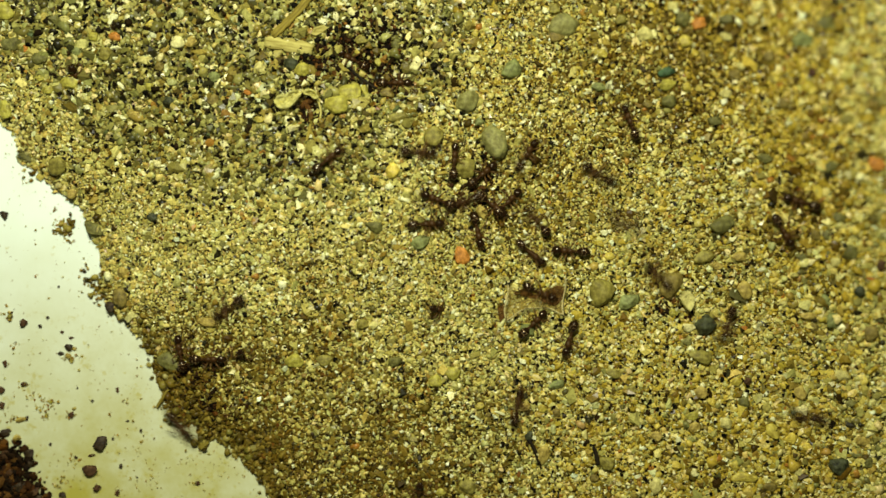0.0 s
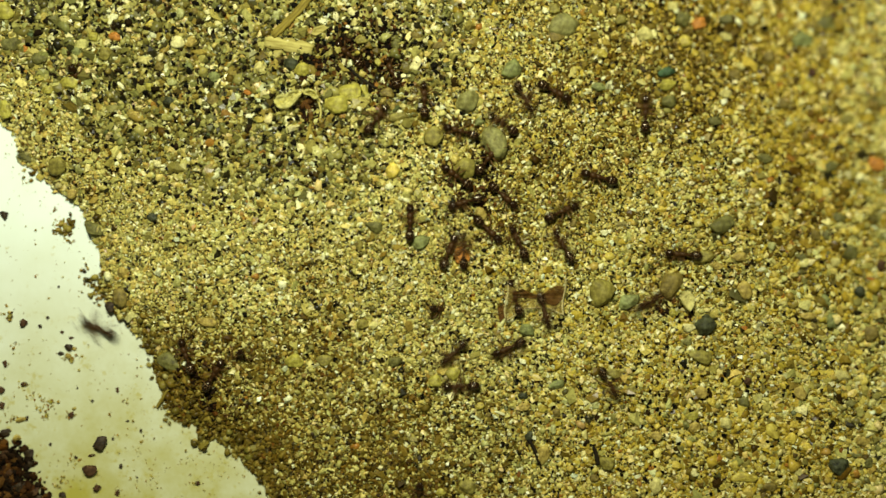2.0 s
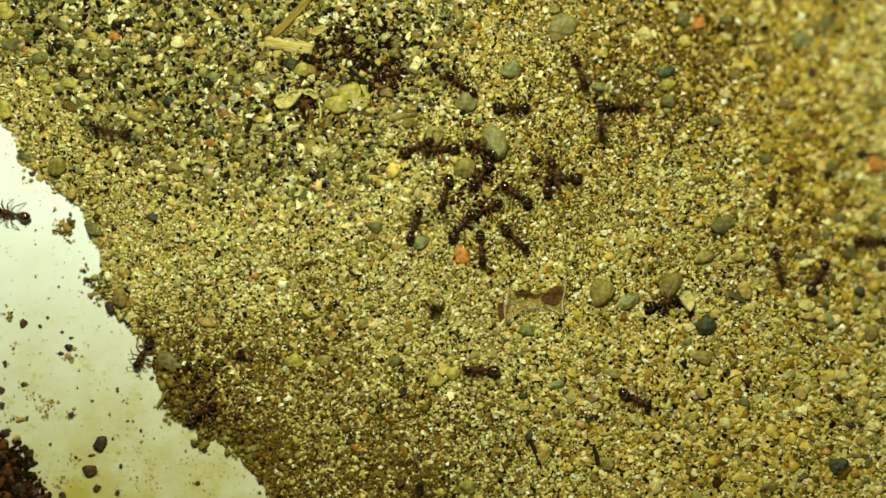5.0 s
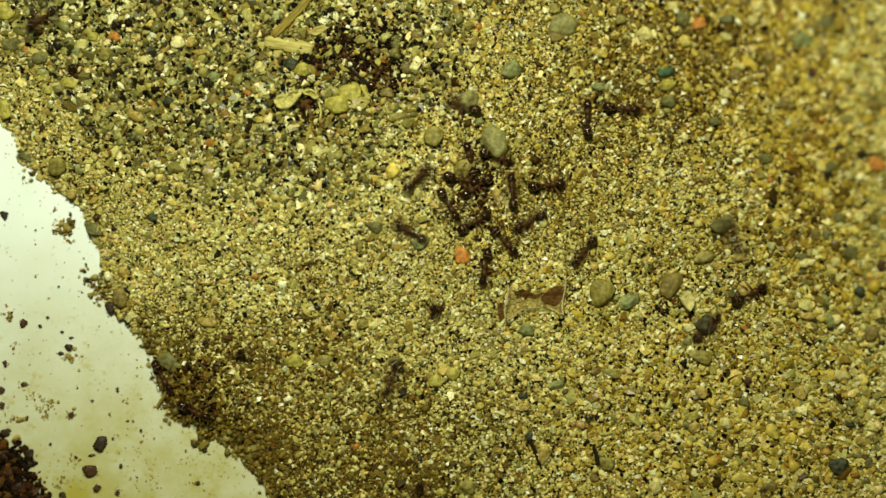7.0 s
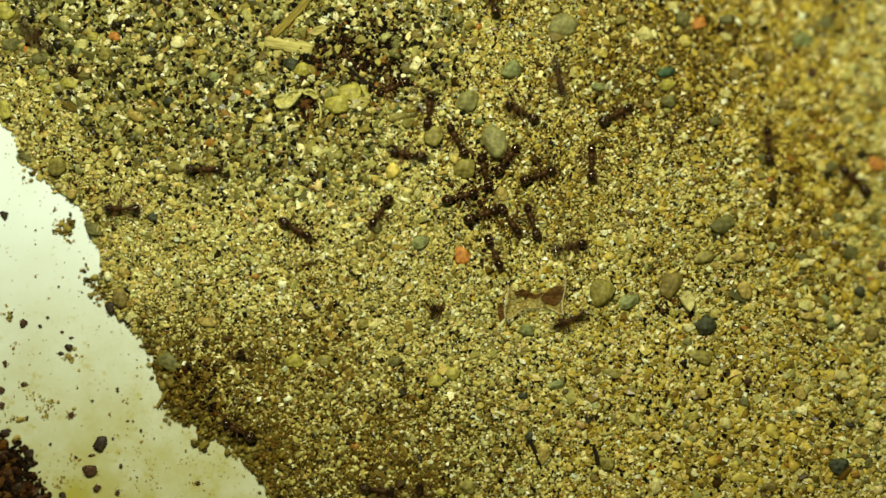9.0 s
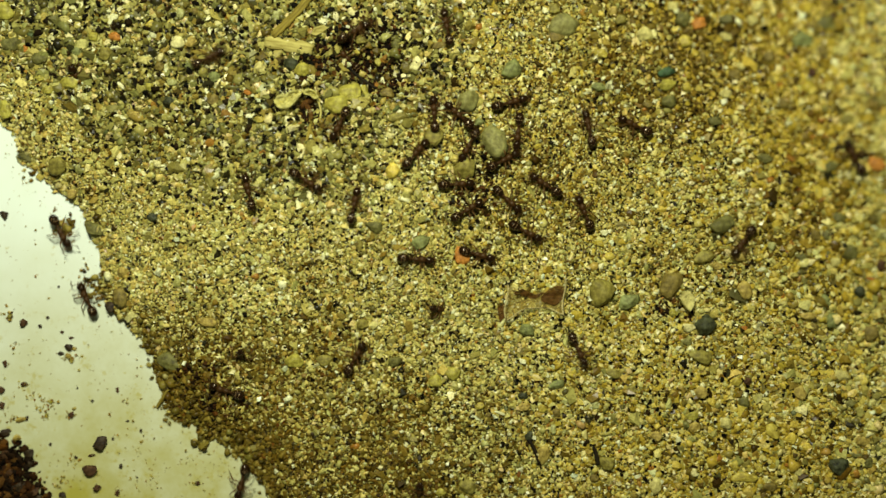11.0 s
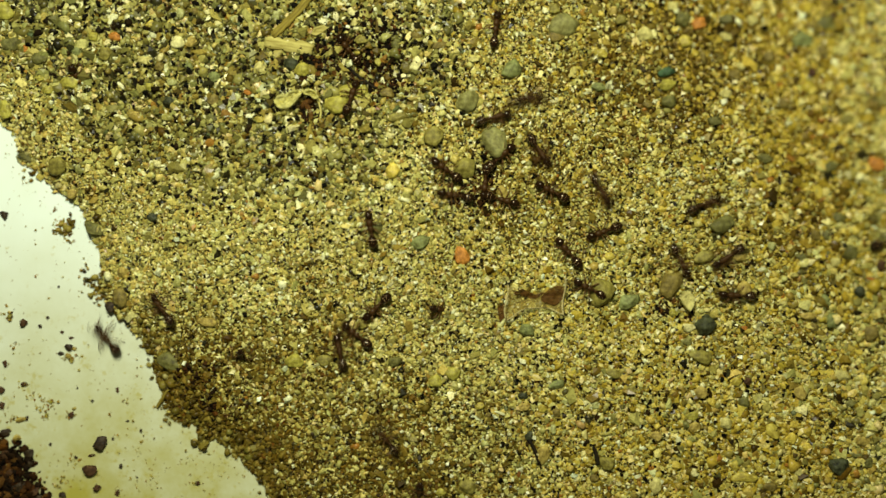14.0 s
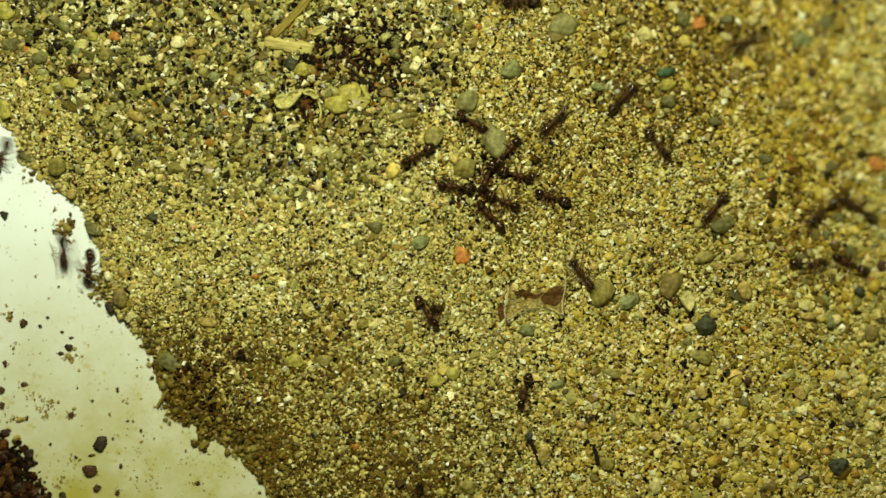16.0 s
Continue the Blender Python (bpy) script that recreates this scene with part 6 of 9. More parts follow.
    gait(a, [(0.00, 7), (0.50, 11), (0.70, 7), (1.00, 8), (1.20, 11), (1.50, 9), (1.70, 10), (2.00, 5), (2.20, 5), (2.50, 4), (2.70, 3),
        (3.00, 5), (3.20, 13), (3.35, 13), (3.50, 8), (3.70, 12), (3.85, 12), (4.00, 50), (6.30, 6), (6.50, 15), (6.70, 12), (7.00, 32),
        (7.20, 27), (7.35, 27), (7.50, 2), (7.70, 13), (7.85, 13), (8.00, 11), (8.20, 18), (8.35, 18), (8.50, 1), (8.70, 11), (9.00, 18),
        (9.20, 16), (10.25, 16), (11.30, 4), (11.50, 14), (11.70, 31), (11.82, 31), (11.95, 31), (12.07, 31), (12.20, 4), (12.50, 1),
        (12.70, 1), (13.20, 7), (13.50, 3), (13.70, 6), (14.00, 2), (14.20, 3), (14.50, 4), (14.70, 5), (15.00, 3), (15.20, 2), (15.50, 5),
        (15.70, 3), (16.00, 0)])
    a = copy_thing(first, pose(0, 0, 0))
    for o in (a, *a.children):
        o.animation_data_clear()
    walk(a, [(0.00, stance(936, 446, 40)), (0.20, stance(950, 462, 66)), (0.50, stance(939, 505, 73)), (1.00, stance(934, 565, 87)),
        (1.20, stance(936, 558, 95)), (1.50, stance(932, 560, 81)), (1.60, stance(941, 582, 135)), (1.70, stance(950, 604, 189)),
        (2.00, stance(902, 612, 152)), (2.10, stance(897, 622, 217)), (2.20, stance(892, 632, 283)), (2.50, stance(896, 632, 261)),
        (2.70, stance(896, 632, 261)), (3.00, stance(896, 632, 266)), (3.20, stance(893, 635, 270)), (3.50, stance(896, 636, 264)),
        (3.70, stance(912, 652, 225)), (4.00, stance(928, 648, 209)), (5.50, stance(810, 656, 158)), (7.00, stance(692, 665, 107)),
        (7.20, stance(615, 702, 153)), (7.50, stance(498, 678, 209)), (7.70, stance(472, 675, 180)), (7.85, stance(478, 660, 217)),
        (8.00, stance(482, 645, 253)), (8.07, stance(466, 615, 310)), (8.13, stance(449, 585, 367)), (8.20, stance(432, 555, 423)),
        (8.36, stance(432, 555, 423, -0.00160)), (9.35, stance(430, 683, 446, -0.00160)), (9.50, stance(430, 683, 446)),
        (11.30, stance(428, 860, 477)), (11.37, stance(418, 846, 526)), (11.43, stance(409, 833, 576)), (11.50, stance(400, 819, 626)),
        (11.70, stance(407, 794, 642)), (12.00, stance(420, 712, 640)), (12.20, stance(415, 712, 617)), (12.50, stance(416, 712, 620)),
        (12.70, stance(408, 705, 590)), (13.00, stance(375, 695, 549)), (13.20, stance(372, 695, 560)), (13.50, stance(299, 693, 540)),
        (13.70, stance(246, 670, 568)), (14.00, stance(196, 602, 591)), (14.20, stance(198, 572, 615)), (14.50, stance(129, 512, 587)),
        (14.70, stance(82, 481, 570)), (14.80, stance(67, 472, 572)), (14.90, stance(28, 463, 572)), (15.00, stance(-45, 455, 575)),
        (15.20, stance(-50, 400, 640)), (15.36, stance(-10, 356, 700)), (15.50, stance(40, 350, 712)), (15.70, stance(82, 376, 735)),
        (15.85, stance(100, 409, 771)), (16.00, stance(116, 442, 807))])
    gait(a, [(0.00, 22), (0.20, 22), (0.35, 22), (0.50, 15), (0.62, 15), (0.75, 15), (0.88, 15), (1.00, 8), (1.20, 5), (1.50, 24),
        (1.60, 24), (1.70, 24), (1.85, 24), (2.00, 11), (2.10, 11), (2.20, 5), (2.50, 0), (2.70, 0), (3.00, 4), (3.20, 3), (3.50, 24),
        (3.70, 16), (4.00, 118), (5.50, 118), (7.00, 86), (7.20, 60), (7.35, 60), (7.50, 25), (7.70, 16), (7.85, 16), (8.00, 34), (8.07, 34),
        (8.13, 34), (8.20, 305), (11.30, 16), (11.37, 16), (11.43, 16), (11.50, 26), (11.70, 41), (11.85, 41), (12.00, 5), (12.20, 1),
        (12.50, 11), (12.70, 17), (12.85, 17), (13.00, 2), (13.20, 37), (13.35, 37), (13.50, 57), (13.70, 42), (13.85, 42), (14.00, 30),
        (14.20, 46), (14.35, 46), (14.50, 56), (14.70, 23), (14.83, 23), (14.97, 23), (15.10, 23), (15.23, 23), (15.37, 23), (15.50, 50),
        (15.70, 37), (15.85, 37), (16.00, 0)])
    a = copy_thing(first, pose(0, 0, 0))
    for o in (a, *a.children):
        o.animation_data_clear()
    walk(a, [(0.00, stance(952, 395, -130)), (0.20, stance(970, 382, -66)), (0.50, stance(964, 390, -86)), (0.60, stance(957, 388, -34)),
        (0.70, stance(951, 386, 17)), (1.00, stance(932, 391, -18)), (1.20, stance(942, 398, -45)), (1.35, stance(959, 404, -83)),
        (1.50, stance(975, 410, -121)), (1.70, stance(969, 402, -111)), (1.85, stance(980, 389, -68)), (2.00, stance(990, 376, -25)),
        (2.20, stance(995, 384, 9)), (2.50, stance(1022, 358, -52)), (2.70, stance(1008, 338, -113)), (3.00, stance(1006, 280, -92)),
        (3.10, stance(989, 289, -134)), (3.20, stance(972, 298, -175)), (3.50, stance(960, 248, -131)), (3.70, stance(928, 175, -131)),
        (3.85, stance(911, 181, -80)), (4.00, stance(894, 186, -29)), (6.30, stance(985, 195, 31)), (6.50, stance(1035, 278, 70)),
        (6.70, stance(1058, 351, 75)), (7.00, stance(1034, 442, 129)), (7.20, stance(1005, 445, 171)), (7.50, stance(969, 462, 164)),
        (7.70, stance(962, 472, 161)), (8.00, stance(938, 494, 149)), (8.20, stance(932, 491, 178)), (8.50, stance(892, 482, 196)),
        (8.57, stance(887, 475, 148)), (8.63, stance(883, 468, 100)), (8.70, stance(878, 461, 52)), (9.00, stance(872, 444, 67)), (9.20, stance(870, 442, 69)),
        (11.30, stance(840, 455, 13)), (11.50, stance(875, 469, 20)), (11.70, stance(905, 467, 0)), (12.00, stance(940, 450, -39)),
        (12.20, stance(990, 408, -33)), (12.50, stance(1145, 352, -12)), (12.70, stance(1212, 388, 45)), (12.85, stance(1220, 394, 81)),
        (13.00, stance(1226, 402, 116)), (13.20, stance(1232, 470, 76)), (13.35, stance(1210, 516, 113)), (13.50, stance(1188, 562, 151)),
        (14.00, stance(1045, 512, 207)), (14.20, stance(1050, 510, 225)), (14.44, stance(1030, 490, 225, -0.00160)), (16.00, stance(1030, 490, 225, -0.00160))])
    gait(a, [(0.00, 22), (0.20, 10), (0.50, 6), (0.60, 6), (0.70, 19), (1.00, 12), (1.20, 17), (1.35, 17), (1.50, 10), (1.70, 16),
        (1.85, 16), (2.00, 9), (2.20, 19), (2.35, 19), (2.50, 25), (2.70, 29), (2.85, 29), (3.00, 19), (3.10, 19), (3.20, 26), (3.35, 26),
        (3.50, 79), (3.70, 18), (3.85, 18), (4.00, 91), (6.30, 96), (6.50, 77), (6.70, 47), (6.85, 47), (7.00, 29), (7.20, 20), (7.35, 20),
        (7.50, 13), (7.70, 16), (7.85, 16), (8.00, 7), (8.20, 21), (8.35, 21), (8.50, 8), (8.57, 8), (8.63, 8), (8.70, 18), (9.00, 3),
        (9.20, 33), (11.30, 38), (11.50, 30), (11.70, 19), (11.85, 19), (12.00, 65), (12.20, 82), (12.35, 82), (12.50, 76), (12.70, 10),
        (12.85, 10), (13.00, 69), (13.20, 51), (13.35, 51), (13.50, 38), (13.62, 38), (13.75, 38), (13.88, 38), (14.00, 6), (14.20, 14),
        (14.32, 14), (14.44, 0), (16.00, 0)])
    a = copy_thing(first, pose(0, 0, 0))
    for o in (a, *a.children):
        o.animation_data_clear()
    walk(a, [(0.00, stance(1012, 445, -176)), (0.20, stance(1008, 440, -180)), (0.50, stance(956, 446, -191)), (0.70, stance(924, 445, -165)),
        (1.00, stance(910, 456, -185)), (1.20, stance(928, 462, -187)), (1.50, stance(918, 470, -184)), (1.70, stance(920, 460, -169)),
        (2.00, stance(918, 432, -115)), (2.20, stance(918, 410, -105)), (2.50, stance(934, 378, -87)), (2.70, stance(936, 348, -116)),
        (3.00, stance(922, 332, -149)), (3.20, stance(932, 325, -139)), (3.50, stance(935, 294, -122)), (3.70, stance(905, 270, -175)),
        (4.00, stance(868, 258, -204)), (5.15, stance(854, 266, -151)), (6.30, stance(842, 275, -98)), (6.50, stance(860, 275, -143)),
        (6.70, stance(839, 281, -93)), (7.00, stance(832, 288, -103)), (7.20, stance(830, 281, -118)), (7.50, stance(834, 286, -104)),
        (7.70, stance(842, 290, -100)), (8.00, stance(859, 302, -122)), (8.20, stance(860, 302, -120)), (8.50, stance(828, 300, -180)),
        (8.70, stance(832, 302, -203)), (9.00, stance(725, 274, -172)), (9.20, stance(738, 302, -135)), (10.25, stance(735, 287, -83)),
        (11.30, stance(732, 272, -31)), (11.50, stance(714, 268, -14)), (11.70, stance(698, 262, 12)), (12.00, stance(719, 264, 8)),
        (12.20, stance(758, 255, 34)), (12.50, stance(749, 238, 68)), (12.70, stance(762, 245, 13)), (13.00, stance(748, 256, -25)),
        (13.20, stance(749, 245, -88)), (13.50, stance(760, 280, -112)), (13.70, stance(792, 305, -139)), (14.00, stance(791, 303, -144)),
        (14.20, stance(801, 302, -147)), (14.50, stance(815, 298, -119)), (14.70, stance(812, 290, -113)), (15.00, stance(810, 290, -130)),
        (15.20, stance(815, 275, -117)), (15.35, stance(800, 272, -171)), (15.50, stance(785, 270, -225)), (15.70, stance(751, 278, -195)),
        (16.00, stance(742, 274, -211))])
    gait(a, [(0.00, 7), (0.20, 26), (0.35, 26), (0.50, 33), (0.70, 17), (1.00, 18), (1.20, 13), (1.50, 10), (1.70, 14), (1.85, 14),
        (2.00, 22), (2.20, 18), (2.35, 18), (2.50, 29), (2.70, 22), (3.00, 12), (3.20, 16), (3.35, 16), (3.50, 38), (3.70, 20), (3.85, 20),
        (4.00, 16), (5.15, 16), (6.30, 18), (6.50, 22), (6.70, 10), (7.00, 8), (7.20, 6), (7.50, 8), (7.70, 22), (8.00, 1), (8.20, 16),
        (8.35, 16), (8.50, 6), (8.70, 56), (8.85, 56), (9.00, 31), (9.20, 16), (10.25, 16), (11.30, 19), (11.50, 17), (11.70, 21),
        (12.00, 40), (12.20, 19), (12.50, 15), (12.70, 18), (13.00, 11), (13.20, 18), (13.35, 18), (13.50, 41), (13.70, 2), (14.00, 10),
        (14.20, 15), (14.50, 8), (14.70, 2), (15.00, 16), (15.20, 15), (15.35, 15), (15.50, 35), (15.70, 10), (16.00, 0)])
    a = copy_thing(first, pose(0, 0, 0))
    for o in (a, *a.children):
        o.animation_data_clear()
    walk(a, [(0.00, stance(930, 278, -56)), (0.20, stance(940, 294, -101)), (0.50, stance(932, 304, -83)), (0.70, stance(938, 278, -84)),
        (1.00, stance(960, 215, -72)), (1.20, stance(988, 184, -7)), (1.50, stance(985, 169, 24)), (1.70, stance(984, 168, 28)), (2.00, stance(978, 162, 29)),
        (2.20, stance(982, 158, 18)), (2.50, stance(985, 158, 17)), (2.70, stance(1008, 138, 52)), (3.00, stance(1005, 120, 53)), (3.20, stance(1012, 125, 69)),
        (3.50, stance(1008, 119, 47)), (3.70, stance(1020, 120, 37)), (4.00, stance(1018, 118, 31)), (5.15, stance(1025, 129, 76)),
        (6.30, stance(1032, 139, 121)), (6.50, stance(1042, 178, 105)), (6.57, stance(1041, 188, 158)), (6.63, stance(1039, 198, 212)),
        (6.70, stance(1038, 208, 265)), (7.00, stance(1038, 214, 270)), (7.20, stance(1036, 218, 278)), (7.50, stance(1015, 252, 304)),
        (7.70, stance(1018, 238, 355)), (7.85, stance(1030, 252, 312)), (8.00, stance(1042, 266, 270)), (8.20, stance(1042, 269, 265)),
        (8.50, stance(1046, 270, 261)), (8.70, stance(1045, 272, 270)), (9.00, stance(1045, 292, 270)), (9.20, stance(1044, 292, 273)),
        (11.30, stance(1040, 195, 248)), (11.50, stance(988, 120, 229)), (11.70, stance(912, 86, 190)), (12.00, stance(825, 80, 191)),
        (12.20, stance(822, 122, 234)), (12.50, stance(862, 85, 297)), (12.70, stance(894, 22, 274)), (13.10, stance(887, 18, 225)),
        (13.50, stance(880, 14, 177)), (13.70, stance(892, 35, 230)), (14.00, stance(876, 58, 277)), (14.20, stance(900, 40, 225)),
        (14.50, stance(925, 39, 178)), (14.70, stance(938, 42, 187)), (15.00, stance(935, 36, 177)), (15.20, stance(932, 38, 135)),
        (15.35, stance(935, 30, 180)), (15.50, stance(938, 22, 225)), (15.60, stance(938, 20, 187)), (15.70, stance(938, 18, 149)),
        (16.00, stance(925, 5, 180))])
    gait(a, [(0.00, 19), (0.20, 12), (0.50, 27), (0.70, 33), (0.85, 33), (1.00, 42), (1.20, 15), (1.50, 2), (1.70, 8), (2.00, 7), (2.20, 2),
        (2.50, 30), (2.70, 18), (3.00, 9), (3.20, 8), (3.50, 13), (3.70, 3), (4.00, 13), (5.15, 13), (6.30, 40), (6.50, 10), (6.57, 10),
        (6.63, 10), (6.70, 7), (7.00, 5), (7.20, 20), (7.35, 20), (7.50, 15), (7.70, 19), (7.85, 19), (8.00, 3), (8.20, 4), (8.50, 3),
        (8.70, 20), (9.00, 2), (9.20, 98), (11.30, 92), (11.50, 82), (11.70, 44), (11.85, 44), (12.00, 43), (12.20, 27), (12.35, 27),
        (12.50, 70), (12.70, 8), (13.10, 8), (13.50, 25), (13.70, 14), (13.85, 14), (14.00, 30), (14.20, 13), (14.35, 13), (14.50, 13),
        (14.70, 6), (15.00, 3), (15.20, 8), (15.35, 8), (15.50, 2), (15.60, 2), (15.70, 18), (16.00, 0)])
    a = copy_thing(first, pose(0, 0, 0))
    for o in (a, *a.children):
        o.animation_data_clear()
    walk(a, [(0.00, stance(578, 286, -39)), (0.20, stance(598, 270, -33)), (0.50, stance(650, 232, -56)), (0.70, stance(662, 212, -61)),
        (1.00, stance(665, 202, -56)), (1.20, stance(670, 198, -66)), (1.50, stance(665, 200, -63)), (1.70, stance(664, 195, -79)),
        (2.00, stance(665, 215, -53)), (2.20, stance(678, 236, 13)), (2.50, stance(725, 268, 12)), (2.70, stance(750, 248, -14)), (3.00, stance(775, 205, -11)),
        (3.10, stance(788, 209, 29)), (3.20, stance(800, 212, 70)), (3.35, stance(790, 192, 25)), (3.50, stance(780, 172, -21)), (3.70, stance(830, 150, -9)),
        (3.85, stance(824, 148, -78)), (4.00, stance(818, 145, -146)), (6.30, stance(826, 165, -107)), (6.50, stance(830, 162, -85)),
        (6.70, stance(832, 162, -90)), (6.85, stance(827, 176, -127)), (7.00, stance(822, 190, -163)), (7.20, stance(806, 211, -199)),
        (7.35, stance(800, 219, -131)), (7.50, stance(794, 228, -63)), (7.70, stance(795, 236, -69)), (8.00, stance(798, 250, -94)),
        (8.20, stance(806, 248, -111)), (8.50, stance(758, 200, -83)), (11.70, stance(770, 208, -94)), (12.20, stance(746, 20, -93)),
        (12.45, stance(746, -45, -90)), (16.00, stance(746, -45, -90))])
    gait(a, [(0.00, 26), (0.20, 32), (0.35, 32), (0.50, 24), (0.70, 10), (1.00, 7), (1.20, 6), (1.50, 5), (1.70, 20), (2.00, 25), (2.20, 29),
        (2.35, 29), (2.50, 33), (2.70, 25), (2.85, 25), (3.00, 13), (3.10, 13), (3.20, 22), (3.35, 22), (3.50, 55), (3.70, 7), (3.85, 7),
        (4.00, 22), (6.30, 6), (6.50, 2), (6.70, 15), (6.85, 15), (7.00, 26), (7.20, 10), (7.35, 10), (7.50, 9), (7.70, 14), (8.00, 8),
        (8.20, 34), (8.35, 34), (8.50, 15), (11.70, 47), (11.82, 47), (11.95, 47), (12.07, 47), (12.20, 32), (12.32, 32), (12.45, 0),
        (16.00, 0)])
    a = copy_thing(first, pose(0, 0, 0))
    for o in (a, *a.children):
        o.animation_data_clear()
    walk(a, [(0.00, stance(1062, 310, -152)), (0.20, stance(1020, 328, -139)), (0.50, stance(962, 320, -192)),
        (0.70, stance(942, 299, -182)), (1.00, stance(915, 252, -153)), (1.20, stance(880, 228, -173)), (1.50, stance(878, 228, -193)),
        (1.70, stance(875, 232, -195)), (2.00, stance(891, 220, -144)), (2.20, stance(902, 185, -95)), (2.50, stance(928, 130, -42)),
        (2.70, stance(998, 88, -24)), (2.80, stance(1046, 42, -45)), (2.90, stance(1045, 14, -60)), (3.05, stance(1045, -45, -30)),
        (3.30, stance(1070, -48, 20)), (3.55, stance(1085, -40, 66)), (3.70, stance(1095, 45, 72)), (4.00, stance(1150, 145, 56)),
        (5.35, stance(1012, 219, 105)), (6.70, stance(874, 294, 154)), (6.85, stance(874, 285, 86)), (7.00, stance(875, 276, 18)),
        (7.20, stance(878, 288, -23)), (7.50, stance(884, 285, -36)), (7.70, stance(890, 291, -44)), (8.00, stance(894, 288, -57)),
        (8.20, stance(895, 286, -59)), (8.50, stance(896, 288, -55)), (8.70, stance(896, 285, -51)), (9.00, stance(895, 285, -53)),
        (9.20, stance(896, 285, -55)), (11.30, stance(882, 286, -26)), (11.50, stance(878, 286, -26)), (11.60, stance(878, 276, 13)),
        (11.70, stance(878, 266, 53)), (12.00, stance(875, 259, 58)), (12.20, stance(892, 240, 50)), (12.50, stance(890, 242, 48)),
        (12.70, stance(892, 240, 50)), (13.00, stance(888, 250, 84)), (13.20, stance(890, 245, 76)), (13.50, stance(900, 245, 53)),
        (13.70, stance(900, 246, 51)), (14.00, stance(952, 264, 55)), (14.20, stance(956, 294, 112)), (14.30, stance(948, 299, 65)),
        (14.40, stance(940, 304, 18)), (14.50, stance(932, 310, -29)), (14.70, stance(936, 308, -19)), (15.00, stance(934, 309, -18)),
        (15.20, stance(925, 312, -5)), (15.50, stance(910, 316, 2)), (15.70, stance(912, 315, 6)), (16.00, stance(909, 309, 17))])
    gait(a, [(0.00, 46), (0.20, 29), (0.35, 29), (0.50, 29), (0.70, 27), (0.85, 27), (1.00, 42), (1.20, 2), (1.50, 4), (1.70, 20),
        (2.00, 37), (2.20, 30), (2.35, 30), (2.50, 82), (2.70, 13), (2.83, 13), (2.95, 13), (3.08, 13), (3.20, 13), (3.33, 13), (3.45, 13),
        (3.58, 13), (3.70, 57), (3.85, 57), (4.00, 157), (5.35, 157), (6.70, 9), (6.85, 9), (7.00, 11), (7.20, 7), (7.50, 8), (7.70, 5),
        (8.00, 2), (8.20, 1), (8.50, 2), (8.70, 1), (9.00, 1), (9.20, 14), (11.30, 5), (11.50, 10), (11.60, 10), (11.70, 8), (12.00, 26),
        (12.20, 3), (12.50, 3), (12.70, 11), (13.00, 6), (13.20, 10), (13.50, 2), (13.70, 27), (13.85, 27), (14.00, 30), (14.20, 10),
        (14.30, 10), (14.40, 10), (14.50, 4), (14.70, 3), (15.00, 9), (15.20, 15), (15.50, 3), (15.70, 7), (16.00, 0)])
    a = copy_thing(first, pose(0, 0, 0))
    for o in (a, *a.children):
        o.animation_data_clear()
    walk(a, [(0.00, stance(1115, 220, -112)), (0.20, stance(1115, 215, -79)), (0.50, stance(1122, 210, -73)), (0.70, stance(1122, 215, -73)),
        (1.00, stance(1120, 210, -68)), (1.20, stance(1135, 212, -40)), (1.50, stance(1148, 212, -36)), (1.70, stance(1148, 205, -42)),
        (2.00, stance(1140, 205, -90)), (2.20, stance(1125, 208, -106)), (2.50, stance(1115, 198, -120)), (2.70, stance(1112, 205, -117)),
        (3.00, stance(1110, 188, -114)), (3.07, stance(1110, 186, -62)), (3.13, stance(1110, 184, -11)), (3.20, stance(1110, 182, 41)),
        (3.50, stance(1104, 188, 16)), (3.70, stance(1098, 189, 8)), (4.00, stance(1095, 189, 2)), (6.30, stance(1094, 188, 8)), (6.50, stance(1095, 189, 2)),
        (6.70, stance(1098, 191, 8)), (7.00, stance(1096, 192, 7)), (7.20, stance(1096, 190, 9)), (7.50, stance(1096, 190, 9)), (7.70, stance(1104, 192, 26)),
        (8.00, stance(1105, 189, 52)), (8.20, stance(1102, 189, 47)), (8.50, stance(1098, 188, 41)), (8.70, stance(1098, 194, 23)),
        (9.00, stance(1085, 205, -27)), (9.20, stance(1080, 218, -35)), (10.25, stance(1104, 221, -99)), (11.30, stance(1128, 225, -163)),
        (11.50, stance(1070, 214, -164)), (11.70, stance(975, 185, -174)), (12.00, stance(936, 182, -177)), (12.20, stance(935, 192, -223)),
        (12.50, stance(952, 255, -274)), (12.70, stance(938, 288, -230)), (13.00, stance(931, 300, -229)), (13.20, stance(928, 304, -227)),
        (13.35, stance(944, 293, -269)), (13.50, stance(960, 282, -311)), (13.70, stance(998, 294, -333)), (14.00, stance(1060, 334, -302)),
        (14.20, stance(1112, 368, -321)), (14.50, stance(1202, 442, -299)), (14.70, stance(1175, 448, -368)), (15.00, stance(1250, 382, -420)),
        (15.20, stance(1258, 312, -456)), (15.50, stance(1268, 348, -427)), (15.74, stance(1279, 322, -427, -0.00160)), (16.00, stance(1279, 322, -427, -0.00160))])
